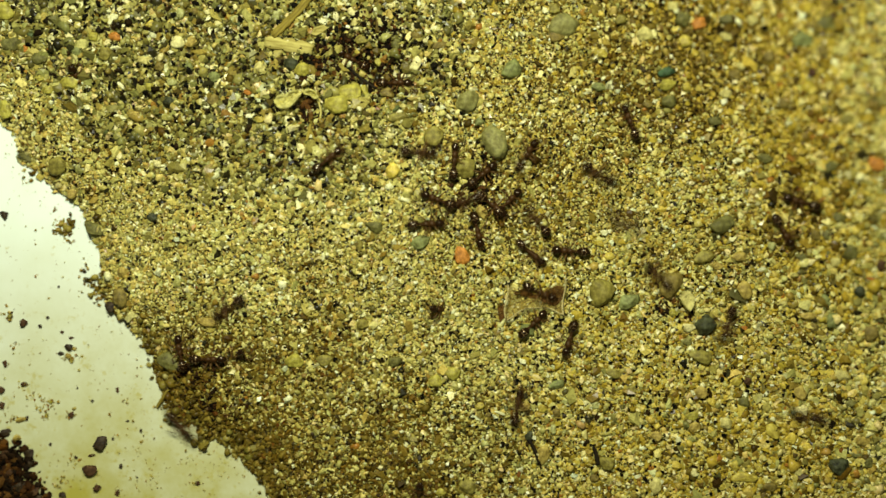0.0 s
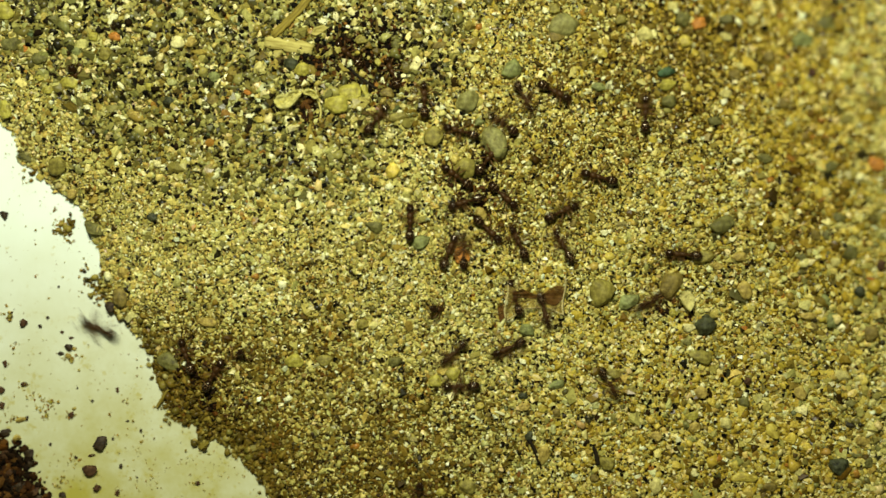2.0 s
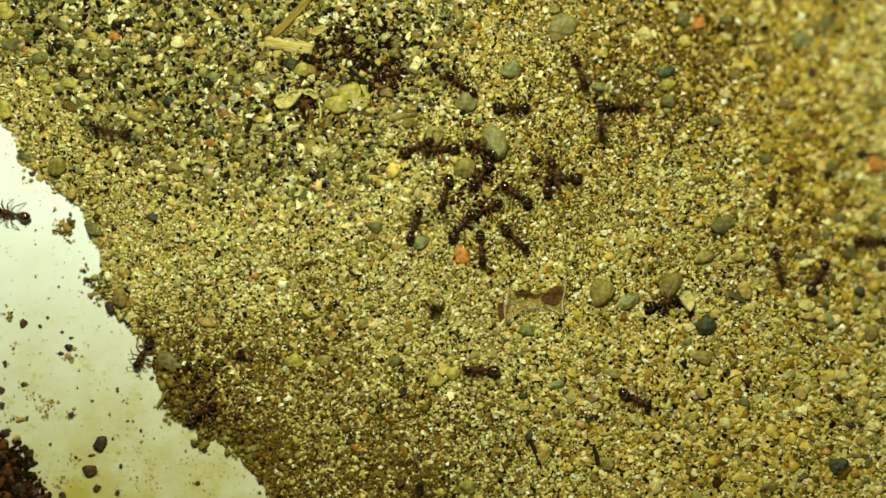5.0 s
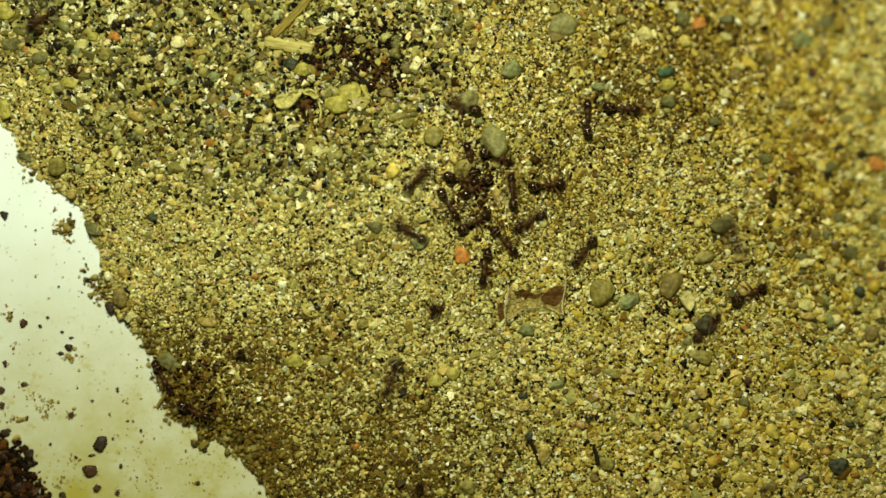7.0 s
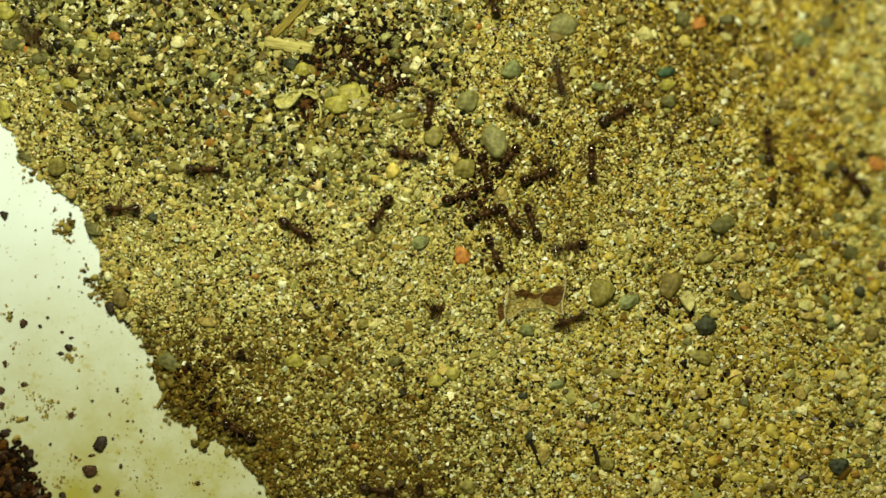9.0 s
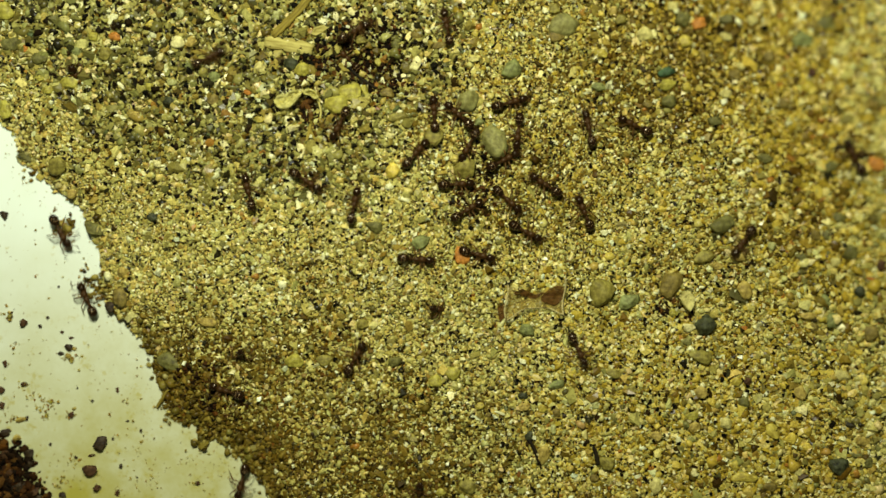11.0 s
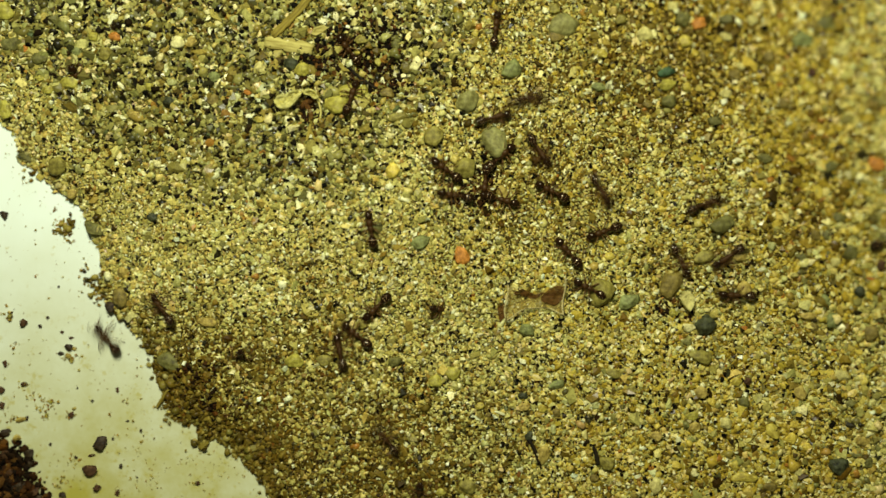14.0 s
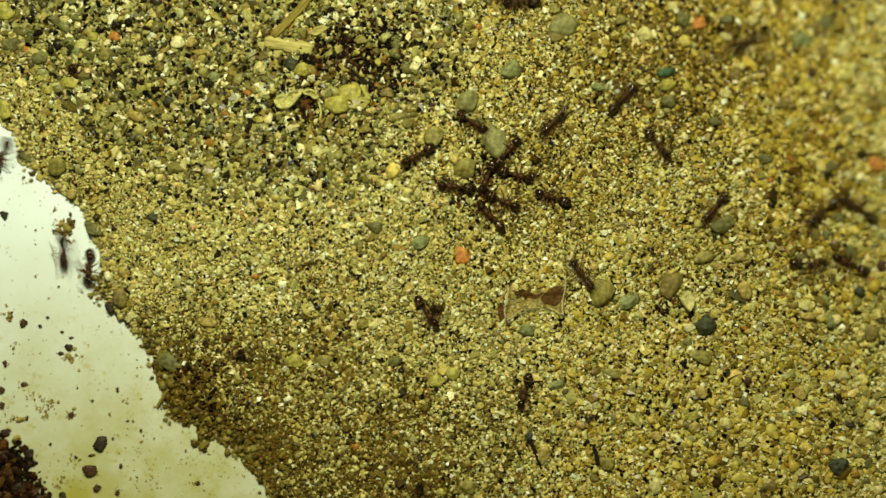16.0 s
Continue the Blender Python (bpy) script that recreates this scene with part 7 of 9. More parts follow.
    gait(a, [(0.00, 5), (0.20, 9), (0.50, 5), (0.70, 6), (1.00, 15), (1.20, 12), (1.50, 8), (1.70, 8), (2.00, 15), (2.20, 14), (2.50, 8),
        (2.70, 18), (3.00, 2), (3.07, 2), (3.13, 2), (3.20, 8), (3.50, 7), (3.70, 2), (4.00, 1), (6.30, 1), (6.50, 3), (6.70, 1), (7.00, 1),
        (7.20, 0), (7.50, 8), (7.70, 3), (8.00, 2), (8.20, 5), (8.50, 7), (8.70, 17), (9.00, 13), (9.20, 24), (10.25, 24), (11.30, 59),
        (11.50, 99), (11.70, 19), (11.85, 19), (12.00, 10), (12.20, 33), (12.35, 33), (12.50, 36), (12.70, 14), (13.00, 5), (13.20, 19),
        (13.35, 19), (13.50, 39), (13.70, 37), (13.85, 37), (14.00, 62), (14.20, 59), (14.35, 59), (14.50, 28), (14.70, 50), (14.85, 50),
        (15.00, 70), (15.20, 18), (15.35, 18), (15.50, 14), (15.62, 14), (15.74, 0), (16.00, 0)])
    a = copy_thing(first, pose(0, 0, 0))
    for o in (a, *a.children):
        o.animation_data_clear()
    walk(a, [(0.00, stance(1419, 358, -162)), (0.20, stance(1416, 358, -165)), (0.50, stance(1418, 361, -165)),
        (0.70, stance(1468, 368, -184)), (0.80, stance(1518, 352, -190)), (0.90, stance(1562, 356, -186)), (1.00, stance(1613, 358, -184)),
        (1.12, stance(1613, 358, -184, -0.00160)), (1.35, stance(1200, 270, -140, -0.00160)), (1.70, stance(751, 182, -100, -0.00160)),
        (2.00, stance(751, 182, -92)), (2.20, stance(805, 142, -35)), (2.50, stance(918, 58, -45)), (2.70, stance(898, 35, -96)),
        (2.90, stance(902, -45, -96)), (3.30, stance(838, -45, -110)), (3.50, stance(828, 70, -117)), (3.70, stance(725, 8, -159)),
        (3.95, stance(725, -45, -90)), (5.34, stance(762, -45, -150)), (6.73, stance(798, -45, -210)), (8.12, stance(835, -45, -270)),
        (8.32, stance(835, 5, -320)), (8.51, stance(835, 55, -369)), (8.70, stance(835, 105, -419)), (9.00, stance(872, 2, -466)),
        (12.00, stance(764, 72, -458)), (12.20, stance(802, 40, -457)), (12.50, stance(822, 22, -419)), (12.76, stance(822, -45, -450)),
        (13.05, stance(1225, -52, -406)), (13.33, stance(1628, -60, -361)), (13.53, stance(1623, 16, -421)),
        (13.72, stance(1618, 92, -480)), (13.91, stance(1613, 168, -540)), (14.05, stance(1613, 168, -540, -0.00160)),
        (14.30, stance(1510, 168, -472, -0.00160)), (14.55, stance(1408, 168, -405, -0.00160)), (14.70, stance(1408, 168, -405)),
        (15.00, stance(1522, 40, -436)), (15.33, stance(1522, -45, -450)), (16.00, stance(1522, -45, -450))])
    gait(a, [(0.00, 3), (0.20, 4), (0.50, 50), (0.70, 92), (0.86, 92), (1.02, 92), (1.19, 92), (1.35, 92), (1.51, 92), (1.68, 92),
        (1.84, 92), (2.00, 67), (2.20, 71), (2.35, 71), (2.50, 30), (2.70, 20), (2.90, 20), (3.10, 20), (3.30, 20), (3.50, 120), (3.70, 26),
        (3.83, 26), (3.95, 37), (5.34, 37), (6.73, 37), (8.12, 50), (8.32, 50), (8.51, 50), (8.70, 54), (8.85, 54), (9.00, 128), (12.00, 50),
        (12.20, 13), (12.35, 13), (12.50, 34), (12.63, 34), (12.76, 201), (12.90, 201), (13.05, 201), (13.19, 201), (13.33, 76), (13.53, 76),
        (13.72, 76), (13.91, 34), (14.04, 34), (14.17, 34), (14.30, 34), (14.44, 34), (14.57, 34), (14.70, 86), (14.85, 86), (15.00, 42),
        (15.16, 42), (15.33, 0), (16.00, 0)])
    a = copy_thing(first, pose(0, 0, 0))
    for o in (a, *a.children):
        o.animation_data_clear()
    walk(a, [(0.00, stance(1382, 406, 58)), (0.20, stance(1383, 408, 56)), (0.50, stance(1382, 408, 59)), (0.70, stance(1372, 410, 96)),
        (1.00, stance(1341, 435, 125)), (1.20, stance(1295, 468, 150)), (1.50, stance(1248, 450, 200)), (1.70, stance(1245, 450, 184)),
        (2.00, stance(1210, 450, 185)), (2.20, stance(1205, 448, 194)), (2.50, stance(1216, 460, 150)), (2.70, stance(1205, 465, 135)),
        (3.00, stance(1115, 376, 183)), (3.20, stance(1020, 363, 191)), (3.50, stance(972, 362, 165)), (3.70, stance(965, 369, 160)),
        (4.00, stance(975, 318, 229)), (5.15, stance(971, 318, 285)), (6.30, stance(968, 318, 342)), (6.50, stance(962, 319, 325)),
        (6.70, stance(960, 319, 321)), (7.00, stance(964, 328, 355)), (7.20, stance(962, 324, 357)), (7.50, stance(958, 320, 354)),
        (7.70, stance(952, 319, 357)), (8.00, stance(952, 315, 347)), (8.20, stance(950, 312, 345)), (8.50, stance(948, 310, 330)),
        (8.70, stance(948, 310, 330)), (9.00, stance(949, 312, 341)), (9.20, stance(950, 312, 345)), (9.90, stance(958, 319, 296)),
        (10.60, stance(965, 326, 247)), (11.30, stance(972, 332, 198)), (11.50, stance(975, 334, 197)), (11.70, stance(972, 332, 198)),
        (12.00, stance(975, 335, 202)), (12.20, stance(972, 336, 207)), (12.50, stance(978, 342, 223)), (12.70, stance(975, 348, 221)),
        (13.00, stance(980, 343, 214)), (13.20, stance(979, 344, 214)), (13.50, stance(980, 344, 215)), (13.70, stance(982, 342, 208)),
        (14.00, stance(979, 340, 208)), (14.20, stance(979, 344, 204)), (14.50, stance(981, 345, 200)), (14.70, stance(980, 346, 197)),
        (15.00, stance(982, 350, 211)), (15.20, stance(981, 351, 225)), (15.50, stance(978, 354, 212)), (15.70, stance(982, 352, 211)),
        (16.00, stance(980, 350, 198))])
    gait(a, [(0.00, 2), (0.20, 2), (0.50, 9), (0.70, 20), (0.85, 20), (1.00, 56), (1.20, 25), (1.35, 25), (1.50, 2), (1.70, 18), (1.85, 18),
        (2.00, 5), (2.20, 17), (2.50, 12), (2.70, 63), (2.85, 63), (3.00, 96), (3.20, 24), (3.35, 24), (3.50, 10), (3.70, 26), (3.85, 26),
        (4.00, 4), (5.15, 4), (6.30, 5), (6.50, 2), (6.70, 9), (7.00, 4), (7.20, 6), (7.50, 5), (7.70, 4), (8.00, 4), (8.20, 4), (8.50, 0),
        (8.70, 2), (9.00, 1), (9.20, 10), (9.90, 10), (10.60, 10), (11.30, 3), (11.50, 3), (11.70, 4), (12.00, 3), (12.20, 7), (12.50, 6),
        (12.70, 7), (13.00, 2), (13.20, 1), (13.50, 2), (13.70, 4), (14.00, 4), (14.20, 2), (14.50, 1), (14.70, 4), (15.00, 1), (15.20, 4),
        (15.50, 4), (15.70, 4), (16.00, 0)])
    a = copy_thing(first, pose(0, 0, 0))
    for o in (a, *a.children):
        o.animation_data_clear()
    walk(a, [(0.00, stance(1286, 569, 106)), (0.20, stance(1262, 582, 165)), (0.50, stance(1274, 552, 208)),
        (0.70, stance(1195, 515, 205)), (0.80, stance(1165, 528, 170)), (0.90, stance(1135, 550, 140)),
        (1.05, stance(1135, 550, 140, -0.00160)), (1.30, stance(1002, 315, 186, -0.00160)), (1.55, stance(870, 80, 233, -0.00160)),
        (1.70, stance(870, 80, 233)), (1.80, stance(889, 111, 175)), (1.90, stance(907, 142, 116)), (2.00, stance(926, 172, 58)),
        (2.20, stance(944, 172, 82)), (2.50, stance(958, 185, 58)), (2.70, stance(1010, 235, 45)), (3.00, stance(1080, 252, 17)),
        (3.20, stance(1142, 282, 18)), (3.50, stance(1278, 342, 38)), (3.70, stance(1315, 415, 68)), (4.00, stance(1300, 462, 110)),
        (5.15, stance(1388, 468, 68)), (6.30, stance(1475, 472, 27)), (6.50, stance(1462, 522, 72)), (6.60, stance(1456, 508, 24)),
        (6.70, stance(1450, 492, -23)), (6.87, stance(1450, 492, -23, -0.00160)), (7.70, stance(1542, 770, -21, -0.00160)),
        (8.35, stance(1450, 515, -58, -0.00160)), (8.85, stance(1358, 260, -95, -0.00160)), (9.00, stance(1358, 260, -95)),
        (9.10, stance(1346, 270, -133)), (9.20, stance(1335, 280, -172)), (10.25, stance(1320, 370, -208)),
        (11.30, stance(1305, 460, -243)), (11.50, stance(1278, 489, -230)), (11.70, stance(1248, 505, -209)),
        (12.00, stance(1230, 506, -205)), (12.20, stance(1248, 501, -220)), (12.50, stance(1242, 472, -175)),
        (12.70, stance(1225, 450, -149)), (13.00, stance(1162, 455, -180)), (13.20, stance(1160, 458, -185)),
        (13.50, stance(1168, 482, -246)), (13.70, stance(1160, 478, -246)), (14.00, stance(1202, 458, -299)),
        (14.20, stance(1212, 480, -277)), (14.35, stance(1206, 500, -345)), (14.50, stance(1200, 520, -413)),
        (14.70, stance(1202, 520, -402)), (15.00, stance(1192, 480, -409)), (15.20, stance(1240, 462, -356)),
        (15.44, stance(1268, 464, -356, -0.00160)), (16.00, stance(1268, 464, -356, -0.00160))])
    gait(a, [(0.00, 28), (0.20, 16), (0.35, 16), (0.50, 622), (1.70, 36), (1.80, 36), (1.90, 36), (2.00, 18), (2.20, 18), (2.50, 72),
        (2.70, 36), (2.85, 36), (3.00, 69), (3.20, 74), (3.35, 74), (3.50, 82), (3.70, 25), (3.85, 25), (4.00, 22), (4.29, 22), (4.58, 22),
        (4.86, 22), (5.15, 22), (5.44, 22), (5.72, 22), (6.01, 22), (6.30, 52), (6.50, 16), (6.60, 16), (6.70, 73), (6.95, 73), (7.20, 73),
        (7.45, 73), (7.70, 68), (7.86, 68), (8.03, 68), (8.19, 68), (8.35, 68), (8.51, 68), (8.68, 68), (8.84, 68), (9.00, 15), (9.10, 15),
        (9.20, 23), (9.46, 23), (9.72, 23), (9.99, 23), (10.25, 23), (10.51, 23), (10.78, 23), (11.04, 23), (11.30, 40), (11.50, 34),
        (11.70, 18), (12.00, 18), (12.20, 14), (12.35, 14), (12.50, 29), (12.70, 31), (12.85, 31), (13.00, 4), (13.20, 13), (13.35, 13),
        (13.50, 9), (13.70, 23), (13.85, 23), (14.00, 25), (14.20, 21), (14.35, 21), (14.50, 2), (14.70, 21), (14.85, 21), (15.00, 51),
        (15.20, 14), (15.32, 14), (15.44, 0), (16.00, 0)])
    a = copy_thing(first, pose(0, 0, 0))
    for o in (a, *a.children):
        o.animation_data_clear()
    walk(a, [(0.00, stance(1108, 395, -156)), (0.20, stance(1068, 311, -154)), (0.50, stance(1062, 310, -152)), (0.70, stance(1062, 310, -150)),
        (1.00, stance(1062, 312, -157)), (1.20, stance(1058, 312, -144)), (1.50, stance(1060, 312, -162)), (1.70, stance(1058, 312, -172)),
        (2.00, stance(1062, 315, -164)), (2.20, stance(1055, 315, -207)), (2.50, stance(1055, 315, -214)), (2.60, stance(1062, 311, -178)),
        (2.70, stance(1070, 308, -143)), (3.00, stance(1056, 318, -171)), (3.20, stance(1062, 318, -149)), (3.50, stance(1068, 318, -135)),
        (3.70, stance(1065, 320, -117)), (4.00, stance(1060, 320, -117)), (4.77, stance(1013, 317, -166)), (5.53, stance(967, 313, -216)),
        (6.30, stance(920, 310, -265)), (6.50, stance(932, 338, -265)), (6.70, stance(935, 365, -270)), (7.00, stance(940, 390, -211)),
        (7.20, stance(918, 421, -198)), (7.50, stance(906, 440, -201)), (7.70, stance(890, 449, -156)), (8.00, stance(908, 426, -99)),
        (8.20, stance(944, 440, -73)), (8.50, stance(948, 422, -76)), (8.70, stance(948, 402, -96)), (9.00, stance(942, 396, -109)),
        (9.20, stance(950, 385, -95)), (10.25, stance(938, 402, -29)), (11.30, stance(925, 420, 37)), (11.40, stance(942, 426, -2)),
        (11.50, stance(960, 432, -41)), (11.70, stance(976, 448, -80)), (12.00, stance(985, 450, -101)), (12.20, stance(982, 448, -126)),
        (12.50, stance(991, 442, -137)), (12.70, stance(990, 442, -131)), (13.00, stance(972, 410, -139)), (13.20, stance(968, 408, -149)),
        (13.50, stance(978, 406, -153)), (13.70, stance(978, 420, -138)), (14.00, stance(1008, 450, -130)), (14.20, stance(998, 435, -167)),
        (14.35, stance(1009, 402, -102)), (14.50, stance(1020, 370, -37)), (14.70, stance(1055, 342, -27)), (15.00, stance(1138, 325, -29)),
        (15.20, stance(1212, 265, -42)), (15.50, stance(1178, 172, -111)), (15.70, stance(1185, 128, -70)), (16.00, stance(1315, 78, -27))])
    gait(a, [(0.00, 93), (0.20, 5), (0.50, 0), (0.70, 2), (1.00, 5), (1.20, 3), (1.50, 3), (1.70, 6), (2.00, 8), (2.20, 0), (2.50, 8),
        (2.60, 8), (2.70, 17), (3.00, 6), (3.20, 5), (3.50, 4), (3.70, 5), (4.00, 12), (4.19, 12), (4.38, 12), (4.58, 12), (4.77, 12),
        (4.96, 12), (5.15, 12), (5.34, 12), (5.53, 12), (5.72, 12), (5.92, 12), (6.11, 12), (6.30, 30), (6.50, 28), (6.70, 13), (6.85, 13),
        (7.00, 38), (7.20, 22), (7.50, 18), (7.70, 15), (7.85, 15), (8.00, 38), (8.20, 19), (8.50, 20), (8.70, 7), (9.00, 14), (9.20, 22),
        (10.25, 22), (11.30, 19), (11.40, 19), (11.50, 22), (11.70, 9), (12.00, 4), (12.20, 10), (12.50, 1), (12.70, 18), (12.85, 18),
        (13.00, 5), (13.20, 10), (13.50, 14), (13.70, 22), (13.85, 22), (14.00, 19), (14.20, 34), (14.35, 34), (14.50, 45), (14.70, 42),
        (14.85, 42), (15.00, 96), (15.20, 49), (15.35, 49), (15.50, 46), (15.70, 70), (15.85, 70), (16.00, 0)])
    a = copy_thing(first, pose(0, 0, 0))
    for o in (a, *a.children):
        o.animation_data_clear()
    walk(a, [(0.00, stance(952, 515, 25)), (0.20, stance(958, 530, 20)), (0.50, stance(988, 521, -18)), (0.70, stance(988, 530, 10)),
        (1.00, stance(968, 535, 58)), (1.20, stance(975, 535, 63)), (1.35, stance(975, 525, 16)), (1.50, stance(975, 515, -31)), (1.70, stance(948, 518, 4)),
        (1.85, stance(954, 532, 40)), (2.00, stance(962, 546, 76)), (2.20, stance(952, 585, 102)), (2.50, stance(945, 582, 114)), (2.70, stance(970, 625, 59)),
        (3.00, stance(988, 630, 42)), (3.20, stance(972, 622, 83)), (3.50, stance(966, 630, 87)), (3.70, stance(985, 615, 37)), (4.00, stance(1058, 644, 19)),
        (6.30, stance(1179, 716, 42)), (6.50, stance(1218, 704, -13)), (6.70, stance(1255, 670, -59)), (7.00, stance(1245, 580, -45)),
        (7.20, stance(1252, 568, -54)), (7.50, stance(1248, 580, -53)), (7.70, stance(1270, 560, -27)), (8.00, stance(1335, 518, -5)),
        (8.20, stance(1375, 540, 11)), (8.50, stance(1442, 505, -15)), (8.70, stance(1522, 470, -24)), (9.05, stance(1613, 470, 0)),
        (9.51, stance(1620, 706, 44)), (9.97, stance(1628, 942, 88)), (10.28, stance(1428, 937, 29)), (10.59, stance(1228, 932, -31)),
        (10.90, stance(1028, 927, -90)), (11.10, stance(1028, 875, -37)), (11.30, stance(1028, 822, 15)), (11.50, stance(1070, 795, -22)),
        (11.70, stance(1112, 798, 15)), (12.00, stance(1125, 825, 59)), (12.39, stance(1125, 927, 90)), (16.00, stance(1125, 927, 90))])
    gait(a, [(0.00, 16), (0.20, 16), (0.35, 16), (0.50, 9), (0.70, 21), (1.00, 8), (1.20, 10), (1.35, 10), (1.50, 28), (1.70, 16),
        (1.85, 16), (2.00, 40), (2.20, 7), (2.50, 49), (2.70, 18), (3.00, 18), (3.20, 9), (3.50, 24), (3.70, 39), (3.85, 39), (4.00, 141),
        (6.30, 40), (6.50, 50), (6.70, 45), (6.85, 45), (7.00, 15), (7.20, 13), (7.50, 30), (7.70, 39), (7.85, 39), (8.00, 45), (8.20, 38),
        (8.35, 38), (8.50, 87), (8.70, 45), (8.87, 45), (9.05, 79), (9.20, 79), (9.36, 79), (9.51, 79), (9.66, 79), (9.82, 79), (9.97, 100),
        (10.13, 100), (10.28, 100), (10.44, 100), (10.59, 100), (10.74, 100), (10.90, 52), (11.10, 52), (11.30, 51), (11.50, 43), (11.70, 15),
        (11.85, 15), (12.00, 34), (12.13, 34), (12.26, 34), (12.39, 0), (16.00, 0)])
    a = copy_thing(first, pose(0, 0, 0))
    for o in (a, *a.children):
        o.animation_data_clear()
    walk(a, [(0.00, stance(940, 575, -45)), (0.20, stance(940, 582, -49)), (0.50, stance(932, 598, -95)), (0.70, stance(922, 580, -97)),
        (0.85, stance(901, 568, -158)), (1.00, stance(879, 555, -218)), (1.25, stance(863, 557, -180)), (1.50, stance(848, 558, -142)),
        (1.70, stance(838, 515, -107)), (2.00, stance(912, 530, -107)), (2.20, stance(916, 510, -87)), (2.50, stance(917, 482, -103)),
        (2.70, stance(910, 458, -94)), (3.00, stance(932, 436, -75)), (3.20, stance(940, 428, -90)), (3.30, stance(936, 420, -37)),
        (3.40, stance(933, 412, 16)), (3.50, stance(929, 404, 69)), (3.70, stance(932, 412, 52)), (4.00, stance(912, 418, 45)), (6.30, stance(904, 424, 45)),
        (6.50, stance(898, 426, 60)), (6.70, stance(896, 428, 60)), (7.00, stance(889, 425, 47)), (7.70, stance(1045, 472, -8)), (7.80, stance(1042, 470, -65)),
        (7.90, stance(1040, 469, -123)), (8.00, stance(1038, 468, -180)), (8.20, stance(995, 423, -143)), (8.35, stance(1000, 404, -213)),
        (8.50, stance(1006, 386, -283)), (8.70, stance(1005, 408, -294)), (8.85, stance(1004, 422, -332)), (9.00, stance(1002, 436, -370)),
        (9.20, stance(1020, 468, -437)), (11.30, stance(1034, 375, -489)), (11.50, stance(1006, 379, -538)), (11.70, stance(955, 386, -551)),
        (12.00, stance(912, 385, -540)), (12.20, stance(885, 386, -548)), (12.50, stance(855, 416, -569)), (12.70, stance(810, 442, -567)),
        (13.00, stance(800, 512, -615)), (13.20, stance(752, 580, -613)), (13.50, stance(692, 654, -563)), (13.70, stance(665, 629, -520)),
        (14.00, stance(635, 595, -500)), (14.20, stance(638, 580, -467)), (14.44, stance(629, 553, -467, -0.00160)), (16.00, stance(629, 553, -467, -0.00160))])
    gait(a, [(0.00, 8), (0.20, 17), (0.50, 20), (0.70, 25), (0.85, 25), (1.00, 16), (1.25, 16), (1.50, 45), (1.70, 38), (1.85, 38),
        (2.00, 20), (2.20, 14), (2.35, 14), (2.50, 26), (2.70, 15), (2.85, 15), (3.00, 12), (3.20, 9), (3.30, 9), (3.40, 9), (3.50, 9),
        (3.70, 20), (4.00, 11), (6.30, 7), (6.50, 2), (6.70, 8), (7.00, 41), (7.17, 41), (7.35, 41), (7.53, 41), (7.70, 3), (7.80, 3),
        (7.90, 3), (8.00, 62), (8.20, 19), (8.35, 19), (8.50, 22), (8.70, 14), (8.85, 14), (9.00, 36), (9.20, 93), (11.30, 27), (11.50, 52),
        (11.70, 22), (11.85, 22), (12.00, 27), (12.20, 21), (12.35, 21), (12.50, 52), (12.70, 35), (12.85, 35), (13.00, 83), (13.20, 48),
        (13.35, 48), (13.50, 36), (13.70, 23), (13.85, 23), (14.00, 15), (14.20, 14), (14.32, 14), (14.44, 0), (16.00, 0)])
    a = copy_thing(first, pose(0, 0, 0))
    for o in (a, *a.children):
        o.animation_data_clear()
    walk(a, [(0.00, stance(1008, 595, 107)), (0.20, stance(1005, 605, 108)), (0.50, stance(962, 624, 170)), (0.70, stance(965, 628, 186)),
        (0.85, stance(978, 626, 228)), (1.00, stance(990, 625, 270)), (1.20, stance(988, 622, 278)), (1.50, stance(982, 620, 291)),
        (2.00, stance(1142, 536, 328)), (2.50, stance(1302, 452, 365)), (2.70, stance(1265, 385, 397)), (3.00, stance(1242, 460, 384)),
        (3.20, stance(1330, 478, 371)), (3.50, stance(1375, 508, 390)), (3.70, stance(1402, 472, 335)), (5.10, stance(1444, 496, 297)),
        (6.50, stance(1485, 520, 259)), (7.00, stance(1295, 420, 243)), (7.20, stance(1248, 432, 176)), (7.50, stance(1238, 470, 189)),
        (7.65, stance(1238, 470, 189, -0.00160)), (8.55, stance(942, 38, 246, -0.00160)), (8.70, stance(942, 38, 246)),
        (8.80, stance(958, 70, 188)), (8.90, stance(973, 102, 131)), (9.00, stance(988, 135, 74)), (9.20, stance(992, 212, 94)),
        (11.30, stance(908, 231, 97)), (11.50, stance(906, 228, 110)), (11.70, stance(918, 232, 84)), (12.00, stance(965, 270, 45)),
        (12.20, stance(1012, 272, 45)), (12.50, stance(1075, 302, 14)), (12.70, stance(1108, 312, 26)), (13.00, stance(1104, 350, 74)),
        (13.20, stance(1122, 404, 76)), (13.50, stance(1120, 392, 95)), (13.70, stance(1085, 404, 137)), (14.00, stance(1070, 409, 160)),
        (14.20, stance(1065, 412, 172)), (14.50, stance(1059, 405, 186)), (14.70, stance(1040, 415, 186)), (15.00, stance(972, 414, 192)),
        (15.20, stance(918, 410, 190)), (15.50, stance(872, 396, 215)), (15.70, stance(878, 400, 222)), (16.00, stance(870, 386, 227))])
